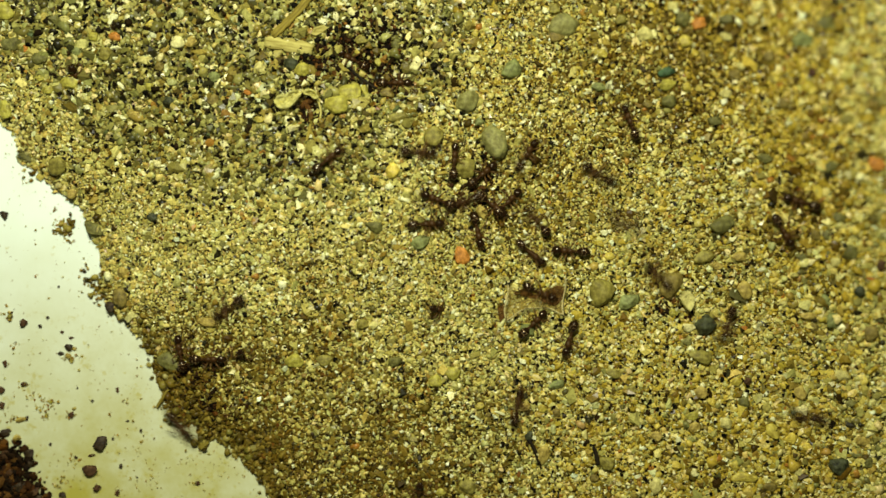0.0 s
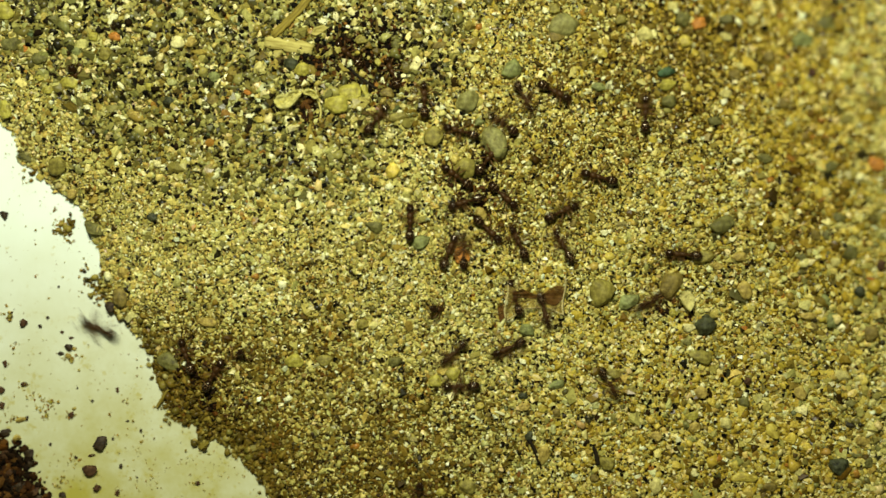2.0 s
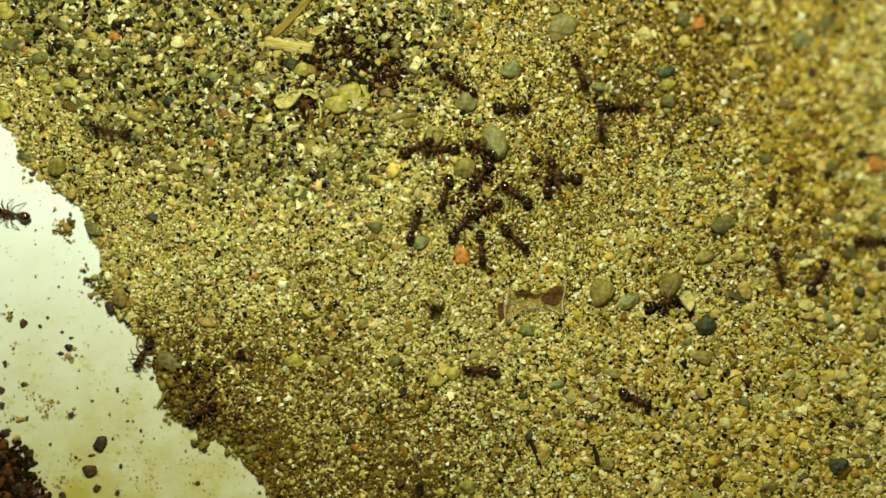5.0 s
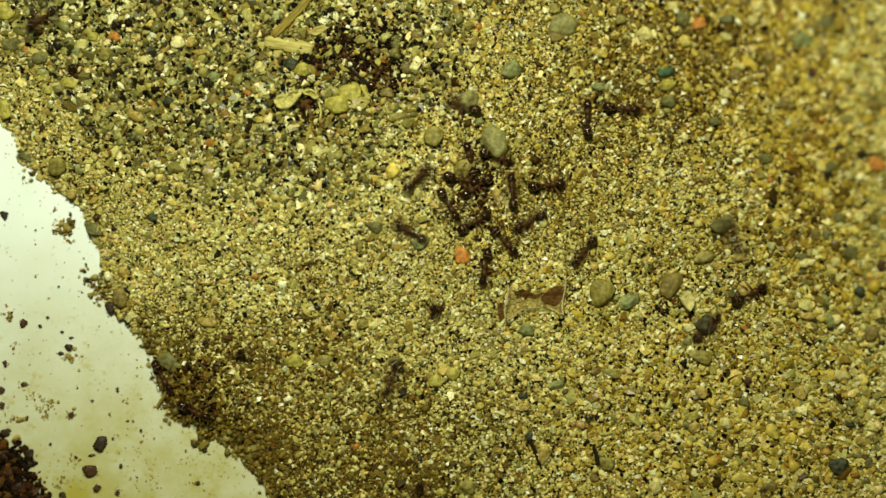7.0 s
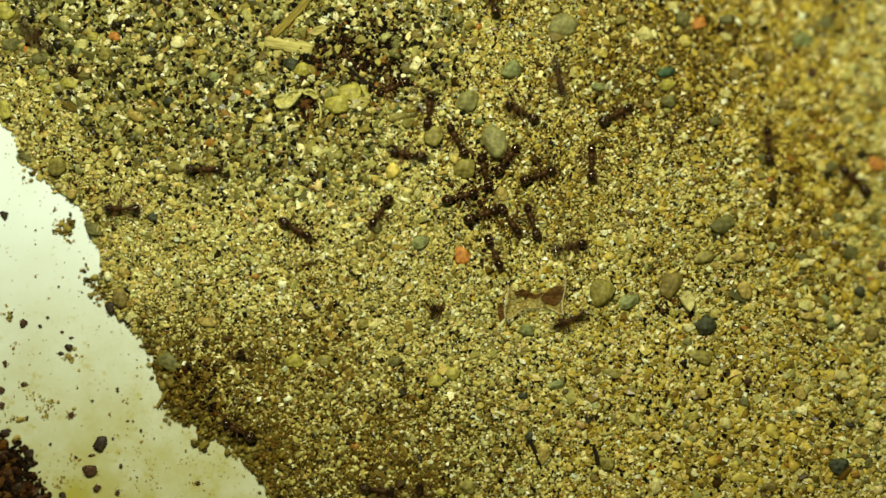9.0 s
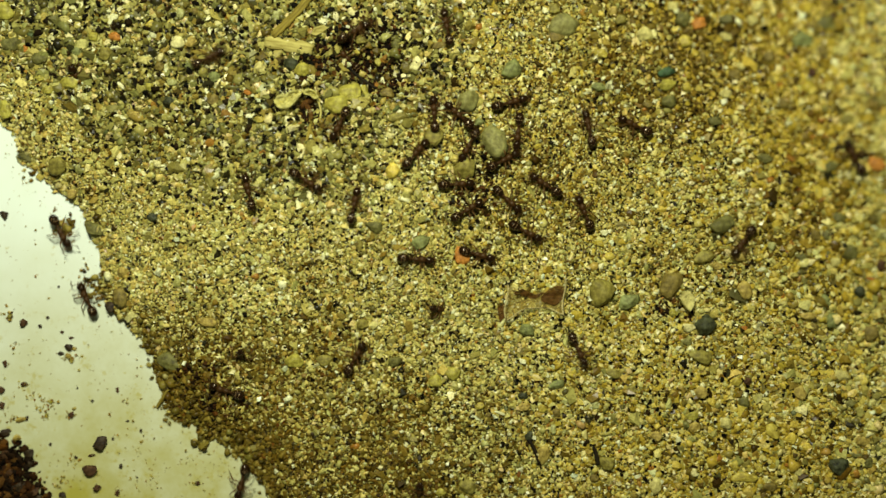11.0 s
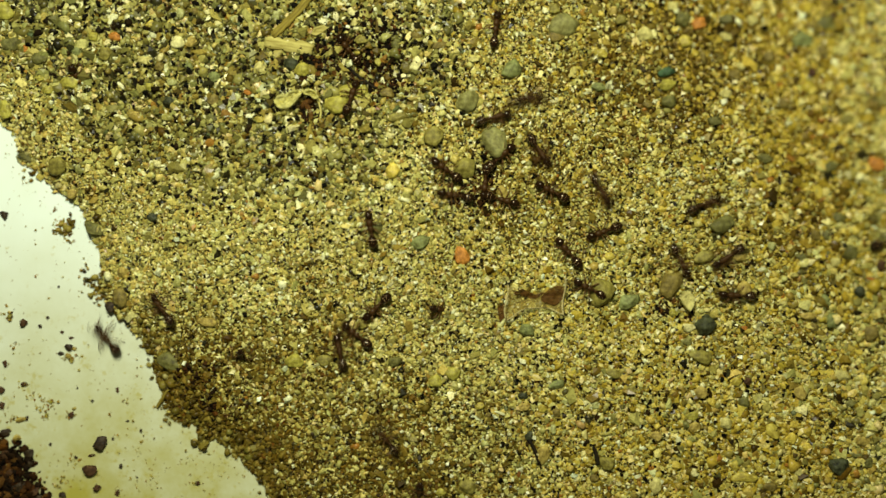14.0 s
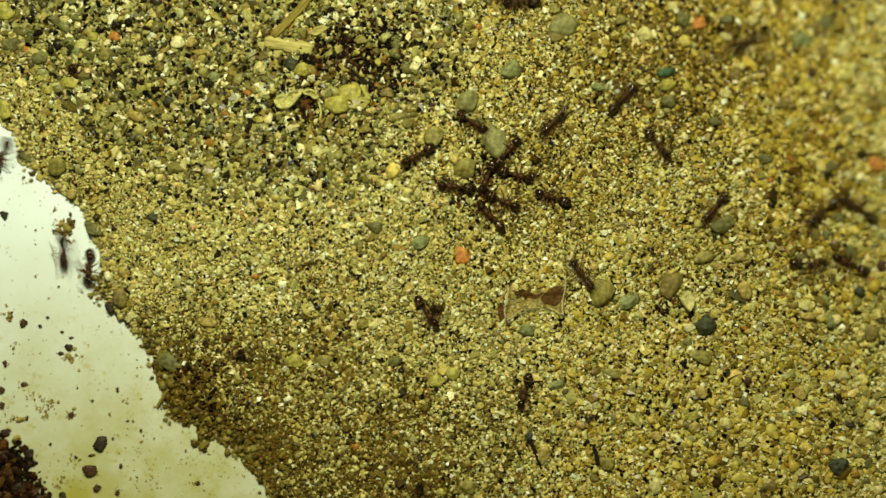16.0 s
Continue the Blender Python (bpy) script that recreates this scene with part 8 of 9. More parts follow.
    gait(a, [(0.00, 10), (0.20, 23), (0.35, 23), (0.50, 4), (0.70, 13), (0.85, 13), (1.00, 4), (1.20, 6), (1.50, 45), (1.62, 45), (1.75, 45),
        (1.88, 45), (2.00, 45), (2.12, 45), (2.25, 45), (2.38, 45), (2.50, 77), (2.70, 39), (2.85, 39), (3.00, 89), (3.20, 27), (3.35, 27),
        (3.50, 45), (3.70, 48), (5.10, 48), (6.50, 54), (6.62, 54), (6.75, 54), (6.88, 54), (7.00, 49), (7.20, 19), (7.35, 19), (7.50, 131),
        (7.80, 131), (8.10, 131), (8.40, 131), (8.70, 36), (8.80, 36), (8.90, 36), (9.00, 78), (9.20, 86), (11.30, 3), (11.50, 12),
        (11.70, 30), (11.85, 30), (12.00, 48), (12.20, 35), (12.35, 35), (12.50, 34), (12.70, 19), (12.85, 19), (13.00, 57), (13.20, 12),
        (13.50, 37), (13.70, 16), (14.00, 6), (14.20, 9), (14.50, 21), (14.70, 34), (14.85, 34), (15.00, 55), (15.20, 24), (15.35, 24),
        (15.50, 7), (15.70, 16), (16.00, 0)])
    a = copy_thing(first, pose(0, 0, 0))
    for o in (a, *a.children):
        o.animation_data_clear()
    walk(a, [(0.00, stance(914, 722, -78)), (0.20, stance(922, 752, -103)), (0.50, stance(905, 690, -169)), (0.70, stance(902, 650, -111)),
        (1.00, stance(860, 562, -106)), (1.07, stance(865, 568, -49)), (1.13, stance(870, 572, 9)), (1.20, stance(875, 578, 66)), (1.35, stance(882, 602, 129)),
        (1.50, stance(890, 626, 191)), (1.70, stance(858, 658, 151)), (2.00, stance(818, 681, 178)), (2.20, stance(812, 712, 135)),
        (2.50, stance(808, 778, 119)), (2.70, stance(792, 828, 135)), (3.00, stance(785, 860, 146)), (3.26, stance(785, 927, 90)),
        (4.15, stance(362, 934, 134)), (5.03, stance(-60, 942, 179)), (5.92, stance(-60, 441, 224)), (6.81, stance(-60, -60, 270)),
        (7.40, stance(-20, -55, 210)), (7.99, stance(20, -50, 150)), (8.59, stance(60, -45, 90)), (9.00, stance(60, 62, 48)), (9.20, stance(110, 112, 41)),
        (10.45, stance(280, 109, -2)), (11.70, stance(450, 105, -45)), (11.80, stance(445, 132, 3)), (11.90, stance(441, 160, 51)),
        (12.00, stance(436, 188, 98)), (12.30, stance(436, 110, 156)), (12.60, stance(436, 32, 213)), (12.89, stance(436, -45, 270)),
        (16.00, stance(436, -45, 270))])
    gait(a, [(0.00, 31), (0.20, 32), (0.35, 32), (0.50, 40), (0.70, 49), (0.85, 49), (1.00, 7), (1.07, 7), (1.13, 7), (1.20, 25), (1.35, 25),
        (1.50, 45), (1.70, 23), (1.85, 23), (2.00, 32), (2.20, 33), (2.35, 33), (2.50, 52), (2.70, 17), (2.85, 17), (3.00, 34), (3.13, 34),
        (3.26, 106), (3.48, 106), (3.70, 106), (3.92, 106), (4.15, 106), (4.37, 106), (4.59, 106), (4.81, 106), (5.03, 125), (5.26, 125),
        (5.48, 125), (5.70, 125), (5.92, 125), (6.14, 125), (6.37, 125), (6.59, 125), (6.81, 10), (6.96, 10), (7.11, 10), (7.25, 10),
        (7.40, 10), (7.55, 10), (7.70, 10), (7.85, 10), (7.99, 10), (8.14, 10), (8.29, 10), (8.44, 10), (8.59, 36), (8.72, 36), (8.86, 36),
        (9.00, 71), (9.20, 170), (10.45, 170), (11.70, 28), (11.80, 28), (11.90, 28), (12.00, 39), (12.15, 39), (12.30, 39), (12.45, 39),
        (12.60, 39), (12.75, 39), (12.89, 0), (16.00, 0)])
    a = copy_thing(first, pose(0, 0, 0))
    for o in (a, *a.children):
        o.animation_data_clear()
    walk(a, [(0.00, stance(410, 542, 145)), (0.20, stance(398, 574, 106)), (0.50, stance(388, 578, 135)), (0.70, stance(355, 566, 169)),
        (1.00, stance(282, 592, 151)), (1.20, stance(256, 622, 129)), (1.50, stance(266, 650, 99)), (1.70, stance(242, 625, 167)),
        (2.00, stance(182, 582, 204)), (2.20, stance(145, 525, 239)), (2.50, stance(145, 445, 279)), (2.70, stance(139, 430, 253)),
        (3.00, stance(60, 420, 219)), (3.20, stance(52, 398, 246)), (3.50, stance(18, 348, 211)), (6.30, stance(38, 405, 190)),
        (6.62, stance(-45, 405, 180)), (6.89, stance(-45, 354, 120)), (7.17, stance(-45, 303, 60)), (7.45, stance(-45, 252, 0)),
        (7.70, stance(12, 252, 59)), (8.50, stance(92, 225, 53)), (8.70, stance(92, 225, 53, -0.00160)),
        (9.35, stance(99, 293, 57, -0.00160)), (9.50, stance(99, 293, 57)), (11.50, stance(112, 428, 66)), (11.57, stance(92, 400, 116)),
        (11.63, stance(72, 372, 166)), (11.70, stance(52, 345, 216)), (12.07, stance(-45, 345, 180)), (16.00, stance(-45, 345, 180))])
    gait(a, [(0.00, 34), (0.20, 11), (0.50, 34), (0.70, 39), (0.85, 39), (1.00, 40), (1.20, 15), (1.35, 15), (1.50, 35), (1.70, 37),
        (1.85, 37), (2.00, 69), (2.20, 40), (2.35, 40), (2.50, 16), (2.70, 40), (2.85, 40), (3.00, 24), (3.20, 31), (3.35, 31), (3.50, 61),
        (6.30, 41), (6.46, 41), (6.62, 25), (6.76, 25), (6.89, 25), (7.03, 25), (7.17, 25), (7.31, 25), (7.45, 29), (7.58, 29), (7.70, 21),
        (7.90, 21), (8.10, 21), (8.30, 21), (8.50, 203), (11.50, 34), (11.57, 34), (11.63, 34), (11.70, 32), (11.82, 32), (11.95, 32),
        (12.07, 0), (16.00, 0)])
    a = copy_thing(first, pose(0, 0, 0))
    for o in (a, *a.children):
        o.animation_data_clear()
    walk(a, [(0.00, stance(326, 627, -100)), (0.20, stance(328, 630, -107)), (0.50, stance(328, 632, -106)),
        (0.70, stance(334, 632, -111)), (1.00, stance(335, 632, -107)), (1.20, stance(336, 632, -104)), (1.50, stance(335, 632, -107)),
        (1.70, stance(335, 632, -113)), (2.00, stance(336, 632, -110)), (2.20, stance(338, 632, -112)), (2.50, stance(335, 628, -114)),
        (2.70, stance(335, 622, -114)), (3.00, stance(338, 622, -119)), (3.20, stance(328, 618, -86)), (3.35, stance(319, 620, -153)),
        (3.50, stance(310, 622, -221)), (3.70, stance(270, 612, -173)), (4.00, stance(260, 616, -199)), (6.30, stance(249, 622, -255)),
        (6.50, stance(244, 628, -258)), (6.70, stance(271, 652, -310)), (7.00, stance(292, 662, -299)), (7.20, stance(300, 670, -307)),
        (7.50, stance(350, 682, -355)), (7.70, stance(385, 685, -349)), (8.00, stance(415, 705, -329)), (8.20, stance(460, 738, -319)),
        (8.50, stance(540, 822, -319)), (8.70, stance(618, 850, -343)), (9.00, stance(665, 864, -351)), (9.20, stance(685, 866, -358)),
        (10.60, stance(642, 694, -405)), (11.10, stance(626, 633, -422)), (11.25, stance(626, 633, -422, -0.00160)),
        (11.85, stance(598, 522, -453, -0.00160)), (12.00, stance(598, 522, -453)), (12.07, stance(596, 554, -505)),
        (12.13, stance(593, 586, -558)), (12.20, stance(590, 618, -610)), (12.50, stance(615, 680, -667)), (12.70, stance(648, 740, -657)),
        (13.00, stance(680, 860, -675)), (13.20, stance(685, 860, -686)), (13.35, stance(704, 859, -616)), (13.50, stance(722, 858, -546)),
        (13.70, stance(722, 858, -558)), (14.00, stance(685, 778, -493)), (14.07, stance(696, 782, -435)), (14.13, stance(707, 788, -378)),
        (14.20, stance(718, 792, -321)), (14.50, stance(800, 808, -343)), (14.70, stance(878, 845, -324)), (15.02, stance(878, 927, -270)),
        (16.00, stance(878, 927, -270))])
    gait(a, [(0.00, 3), (0.20, 3), (0.50, 5), (0.70, 2), (1.00, 1), (1.20, 1), (1.50, 0), (1.70, 2), (2.00, 1), (2.20, 5), (2.50, 5),
        (2.70, 2), (3.00, 11), (3.20, 9), (3.35, 9), (3.50, 41), (3.70, 11), (4.00, 13), (6.30, 7), (6.50, 37), (6.70, 24), (7.00, 11),
        (7.20, 26), (7.35, 26), (7.50, 35), (7.70, 18), (7.85, 18), (8.00, 56), (8.20, 58), (8.35, 58), (8.50, 82), (8.70, 25), (8.85, 25),
        (9.00, 20), (9.20, 177), (10.60, 177), (12.00, 32), (12.07, 32), (12.13, 32), (12.20, 34), (12.35, 34), (12.50, 68), (12.70, 62),
        (12.85, 62), (13.00, 5), (13.20, 19), (13.35, 19), (13.50, 0), (13.70, 44), (13.85, 44), (14.00, 12), (14.07, 12), (14.13, 12),
        (14.20, 42), (14.35, 42), (14.50, 86), (14.70, 41), (14.86, 41), (15.02, 0), (16.00, 0)])
    a = copy_thing(first, pose(0, 0, 0))
    for o in (a, *a.children):
        o.animation_data_clear()
    walk(a, [(0.00, stance(368, 635, 0)), (0.20, stance(372, 635, 0)), (0.50, stance(372, 635, 13)), (0.70, stance(382, 635, 13)),
        (1.00, stance(380, 642, -21)), (1.20, stance(378, 645, -13)), (1.50, stance(385, 652, -49)), (1.70, stance(388, 660, -58)),
        (2.00, stance(380, 665, -59)), (2.20, stance(378, 672, -67)), (2.50, stance(376, 685, -81)), (2.70, stance(375, 688, -77)),
        (3.00, stance(368, 702, -29)), (3.20, stance(358, 709, -18)), (3.50, stance(360, 714, -11)), (3.70, stance(358, 710, -10)),
        (4.00, stance(360, 718, -27)), (6.30, stance(354, 729, -31)), (6.50, stance(352, 728, -18)), (6.70, stance(345, 722, 22)),
        (7.00, stance(345, 722, 27)), (7.20, stance(350, 725, 27)), (7.35, stance(358, 726, -11)), (7.50, stance(365, 728, -49)), (7.70, stance(372, 728, -32)),
        (8.00, stance(378, 736, -9)), (8.20, stance(378, 738, -9)), (8.50, stance(408, 740, 5)), (8.57, stance(415, 745, -49)), (8.63, stance(422, 750, -102)),
        (8.70, stance(430, 754, -156)), (9.00, stance(428, 758, -149)), (9.20, stance(428, 756, -149)), (11.30, stance(395, 688, -170)),
        (11.50, stance(375, 689, -178)), (11.70, stance(375, 691, -182)), (12.00, stance(352, 685, -171)), (12.20, stance(358, 682, -165)),
        (12.50, stance(345, 672, -120)), (12.70, stance(342, 655, -107)), (13.00, stance(348, 654, -42)), (13.20, stance(350, 652, -49)),
        (13.50, stance(335, 632, -113)), (13.70, stance(315, 595, -135)), (14.00, stance(293, 548, -123)), (14.20, stance(265, 539, -163)),
        (14.50, stance(226, 488, -117)), (14.70, stance(212, 438, -125)), (15.00, stance(220, 432, -94)), (15.20, stance(225, 439, -96)),
        (15.50, stance(172, 442, -165)), (15.70, stance(156, 458, -195)), (15.85, stance(160, 464, -230)), (16.00, stance(162, 470, -265))])
    gait(a, [(0.00, 5), (0.20, 0), (0.50, 10), (0.70, 8), (1.00, 4), (1.20, 11), (1.50, 8), (1.70, 9), (2.00, 8), (2.20, 13), (2.50, 3),
        (2.70, 17), (3.00, 12), (3.20, 6), (3.50, 5), (3.70, 8), (4.00, 13), (6.30, 2), (6.50, 9), (6.70, 0), (7.00, 6), (7.20, 8),
        (7.35, 8), (7.50, 8), (7.70, 10), (8.00, 1), (8.20, 15), (8.35, 15), (8.50, 9), (8.57, 9), (8.63, 9), (8.70, 5), (9.00, 2),
        (9.20, 75), (11.30, 20), (11.50, 2), (11.70, 23), (12.00, 6), (12.20, 16), (12.50, 18), (12.70, 5), (13.00, 3), (13.20, 13),
        (13.35, 13), (13.50, 42), (13.70, 26), (13.85, 26), (14.00, 30), (14.20, 32), (14.35, 32), (14.50, 51), (14.70, 10), (15.00, 8),
        (15.20, 26), (15.35, 26), (15.50, 22), (15.70, 7), (15.85, 7), (16.00, 0)])
    a = copy_thing(first, pose(0, 0, 0))
    for o in (a, *a.children):
        o.animation_data_clear()
    walk(a, [(0.00, stance(320, 748, 48)), (0.20, stance(380, 766, 21)), (0.35, stance(416, 726, -20)), (0.50, stance(451, 685, -61)),
        (0.70, stance(525, 590, -39)), (0.86, stance(525, 590, -39, -0.00160)), (1.35, stance(840, 595, -68, -0.00160)),
        (1.50, stance(840, 595, -68)), (1.57, stance(837, 597, -127)), (1.63, stance(833, 598, -185)), (1.70, stance(830, 600, -243)),
        (2.00, stance(804, 622, -223)), (2.20, stance(745, 644, -208)), (2.50, stance(675, 680, -211)), (2.70, stance(620, 708, -185)),
        (3.00, stance(528, 680, -150)), (3.20, stance(488, 628, -135)), (3.50, stance(488, 585, -95)), (3.70, stance(450, 500, -127)),
        (4.00, stance(335, 420, -146)), (7.00, stance(82, 34, -214)), (7.20, stance(45, 58, -207)), (7.30, stance(36, 65, -256)),
        (7.40, stance(27, 72, -306)), (7.50, stance(18, 79, -355)), (8.00, stance(192, 309, -341)), (8.20, stance(268, 332, -365)),
        (8.37, stance(255, 326, -416, -0.00160)), (8.53, stance(242, 319, -467, -0.00160)), (8.70, stance(230, 312, -517)),
        (9.00, stance(225, 370, -540)), (9.20, stance(181, 361, -542)), (10.25, stance(170, 452, -506)), (11.30, stance(158, 544, -469)),
        (12.00, stance(422, 255, -436)), (12.10, stance(450, 261, -368)), (12.20, stance(478, 268, -301)),
        (12.44, stance(492, 292, -301, -0.00160)), (13.01, stance(678, 295, -356, -0.00160)), (13.57, stance(864, 298, -411, -0.00160)),
        (14.14, stance(1050, 301, -466, -0.00160)), (14.26, stance(1050, 301, -466, -0.00160)), (14.50, stance(1042, 274, -466)),
        (14.60, stance(1056, 256, -411)), (14.70, stance(1070, 238, -355)), (15.00, stance(1088, 234, -355)),
        (15.20, stance(1112, 240, -350)), (15.50, stance(1090, 260, -315)), (15.60, stance(1085, 241, -353)),
        (15.70, stance(1080, 222, -390)), (16.00, stance(1098, 178, -405))])
    gait(a, [(0.00, 63), (0.20, 54), (0.35, 54), (0.50, 120), (0.70, 79), (0.90, 79), (1.10, 79), (1.30, 79), (1.50, 4), (1.57, 4),
        (1.63, 4), (1.70, 17), (1.85, 17), (2.00, 62), (2.20, 39), (2.35, 39), (2.50, 61), (2.70, 48), (2.85, 48), (3.00, 66), (3.20, 21),
        (3.35, 21), (3.50, 93), (3.70, 70), (3.85, 70), (4.00, 462), (7.00, 45), (7.20, 12), (7.30, 12), (7.40, 12), (7.50, 72), (7.62, 72),
        (7.75, 72), (7.88, 72), (8.00, 79), (8.20, 14), (8.37, 14), (8.53, 14), (8.70, 29), (8.85, 29), (9.00, 45), (9.20, 23), (9.46, 23),
        (9.72, 23), (9.99, 23), (10.25, 23), (10.51, 23), (10.78, 23), (11.04, 23), (11.30, 98), (11.48, 98), (11.65, 98), (11.82, 98),
        (12.00, 28), (12.10, 28), (12.20, 14), (12.32, 14), (12.44, 47), (12.58, 47), (12.72, 47), (12.86, 47), (13.01, 47), (13.15, 47),
        (13.29, 47), (13.43, 47), (13.57, 47), (13.71, 47), (13.86, 47), (14.00, 47), (14.14, 0), (14.26, 14), (14.38, 14), (14.50, 23),
        (14.60, 23), (14.70, 18), (15.00, 25), (15.20, 15), (15.35, 15), (15.50, 19), (15.60, 19), (15.70, 24), (15.85, 24), (16.00, 0)])
    a = copy_thing(first, pose(0, 0, 0))
    for o in (a, *a.children):
        o.animation_data_clear()
    walk(a, [(0.00, stance(698, 151, 2, -0.00035)), (0.20, stance(692, 151, 2, -0.00035)), (0.50, stance(692, 148, -3, -0.00035)),
        (0.70, stance(695, 149, -2, -0.00035)), (1.00, stance(702, 155, -13, -0.00035)), (1.20, stance(698, 148, -59, -0.00035)), (1.50, stance(695, 148, -106, -0.00035)),
        (1.70, stance(700, 145, -108, -0.00035)), (2.00, stance(699, 132, -112, -0.00035)), (2.25, stance(699, 131, -56, -0.00035)),
        (2.50, stance(698, 130, 0, -0.00035)), (2.70, stance(698, 112, -18, -0.00035)), (3.00, stance(700, 112, -27, -0.00035)), (3.20, stance(700, 112, -27, -0.00035)),
        (3.50, stance(675, 130, -45, -0.00035)), (3.70, stance(670, 138, -37, -0.00035)), (4.00, stance(697, 130, -6, -0.00035)), (6.30, stance(675, 142, -40, -0.00035)),
        (6.50, stance(670, 140, -63, -0.00035)), (6.70, stance(668, 135, -63, -0.00035)), (7.00, stance(670, 138, -60, -0.00035)),
        (7.20, stance(675, 140, -45, -0.00035)), (7.35, stance(688, 134, -102, -0.00035)), (7.50, stance(700, 128, -159, -0.00035)),
        (7.70, stance(712, 135, -193, -0.00035)), (8.00, stance(700, 135, -166, -0.00035)), (8.20, stance(695, 142, -174, -0.00035)),
        (8.50, stance(695, 145, -191, -0.00035)), (8.70, stance(708, 155, -214, -0.00035)), (9.00, stance(700, 159, -204, -0.00035)),
        (9.20, stance(700, 158, -209, -0.00035)), (11.30, stance(598, 222, -257)), (11.50, stance(604, 188, -267)), (11.70, stance(600, 182, -275)),
        (11.85, stance(608, 192, -335)), (12.00, stance(618, 202, -396)), (12.20, stance(618, 209, -382)), (12.50, stance(620, 205, -387)),
        (12.70, stance(618, 204, -399)), (13.00, stance(612, 202, -435)), (13.20, stance(615, 190, -428)), (13.50, stance(624, 185, -417)),
        (13.70, stance(620, 182, -433)), (14.00, stance(621, 179, -433)), (14.20, stance(626, 182, -418)), (14.50, stance(632, 208, -365)),
        (14.70, stance(670, 222, -355)), (15.00, stance(722, 270, -332)), (15.20, stance(741, 268, -353)), (15.50, stance(768, 235, -389)),
        (15.70, stance(795, 208, -377)), (16.00, stance(832, 215, -329))])
    gait(a, [(0.00, 6), (0.20, 2), (0.50, 4), (0.70, 10), (1.00, 9), (1.20, 2), (1.50, 6), (1.70, 13), (2.00, 1), (2.25, 1), (2.50, 18),
        (2.70, 2), (3.00, 0), (3.20, 15), (3.35, 15), (3.50, 9), (3.70, 14), (3.85, 14), (4.00, 26), (6.30, 6), (6.50, 6), (6.70, 4),
        (7.00, 6), (7.20, 14), (7.35, 14), (7.50, 15), (7.70, 12), (8.00, 9), (8.20, 2), (8.50, 16), (8.70, 8), (9.00, 1), (9.20, 121),
        (11.30, 36), (11.50, 7), (11.70, 14), (11.85, 14), (12.00, 6), (12.20, 5), (12.50, 3), (12.70, 6), (13.00, 12), (13.20, 10),
        (13.50, 5), (13.70, 3), (14.00, 6), (14.20, 13), (14.35, 13), (14.50, 40), (14.70, 35), (14.85, 35), (15.00, 19), (15.20, 21),
        (15.35, 21), (15.50, 39), (15.70, 19), (15.85, 19), (16.00, 0)])
    a = copy_thing(first, pose(0, 0, 0))
    for o in (a, *a.children):
        o.animation_data_clear()
    walk(a, [(0.00, stance(1432, 736, -171)), (0.20, stance(1360, 672, -139)), (0.44, stance(1339, 654, -139, -0.00160)), (8.14, stance(413, 440, -117, -0.00160)),
        (8.26, stance(413, 440, -117, -0.00160)), (8.50, stance(400, 415, -117)), (8.70, stance(322, 349, -158)), (8.80, stance(335, 333, -104)),
        (8.90, stance(348, 316, -50)), (9.00, stance(360, 300, 4)), (10.15, stance(404, 323, -52)), (11.30, stance(449, 346, -109)),
        (11.50, stance(385, 298, -119)), (11.70, stance(352, 288, -169)), (12.00, stance(268, 320, -190)), (12.20, stance(234, 334, -202)),
        (12.50, stance(190, 304, -155)), (12.70, stance(120, 292, -176)), (13.00, stance(46, 316, -202)), (13.20, stance(20, 295, -153)),
        (13.50, stance(4, 245, -88)), (13.70, stance(6, 208, -93)), (13.82, stance(-19, 208, -136)), (13.95, stance(-45, 208, -180)),
        (14.55, stance(-45, 229, -240)), (15.15, stance(-45, 251, -300)), (15.75, stance(-45, 272, -360)), (15.88, stance(-18, 272, -304)),
        (16.00, stance(10, 272, -248))])
    gait(a, [(0.00, 96), (0.20, 14), (0.32, 14), (0.44, 951), (8.14, 0), (8.26, 14), (8.38, 14), (8.50, 102), (8.70, 21), (8.80, 21),
        (8.90, 21), (9.00, 13), (9.29, 13), (9.57, 13), (9.86, 13), (10.15, 13), (10.44, 13), (10.73, 13), (11.01, 13), (11.30, 80),
        (11.50, 34), (11.70, 45), (11.85, 45), (12.00, 37), (12.20, 26), (12.35, 26), (12.50, 71), (12.70, 39), (12.85, 39), (13.00, 34),
        (13.20, 26), (13.35, 26), (13.50, 38), (13.70, 26), (13.82, 26), (13.95, 22), (14.55, 22), (15.15, 22), (15.75, 28), (15.88, 28),
        (16.00, 0)])
    a = copy_thing(first, pose(0, 0, 0))
    for o in (a, *a.children):
        o.animation_data_clear()
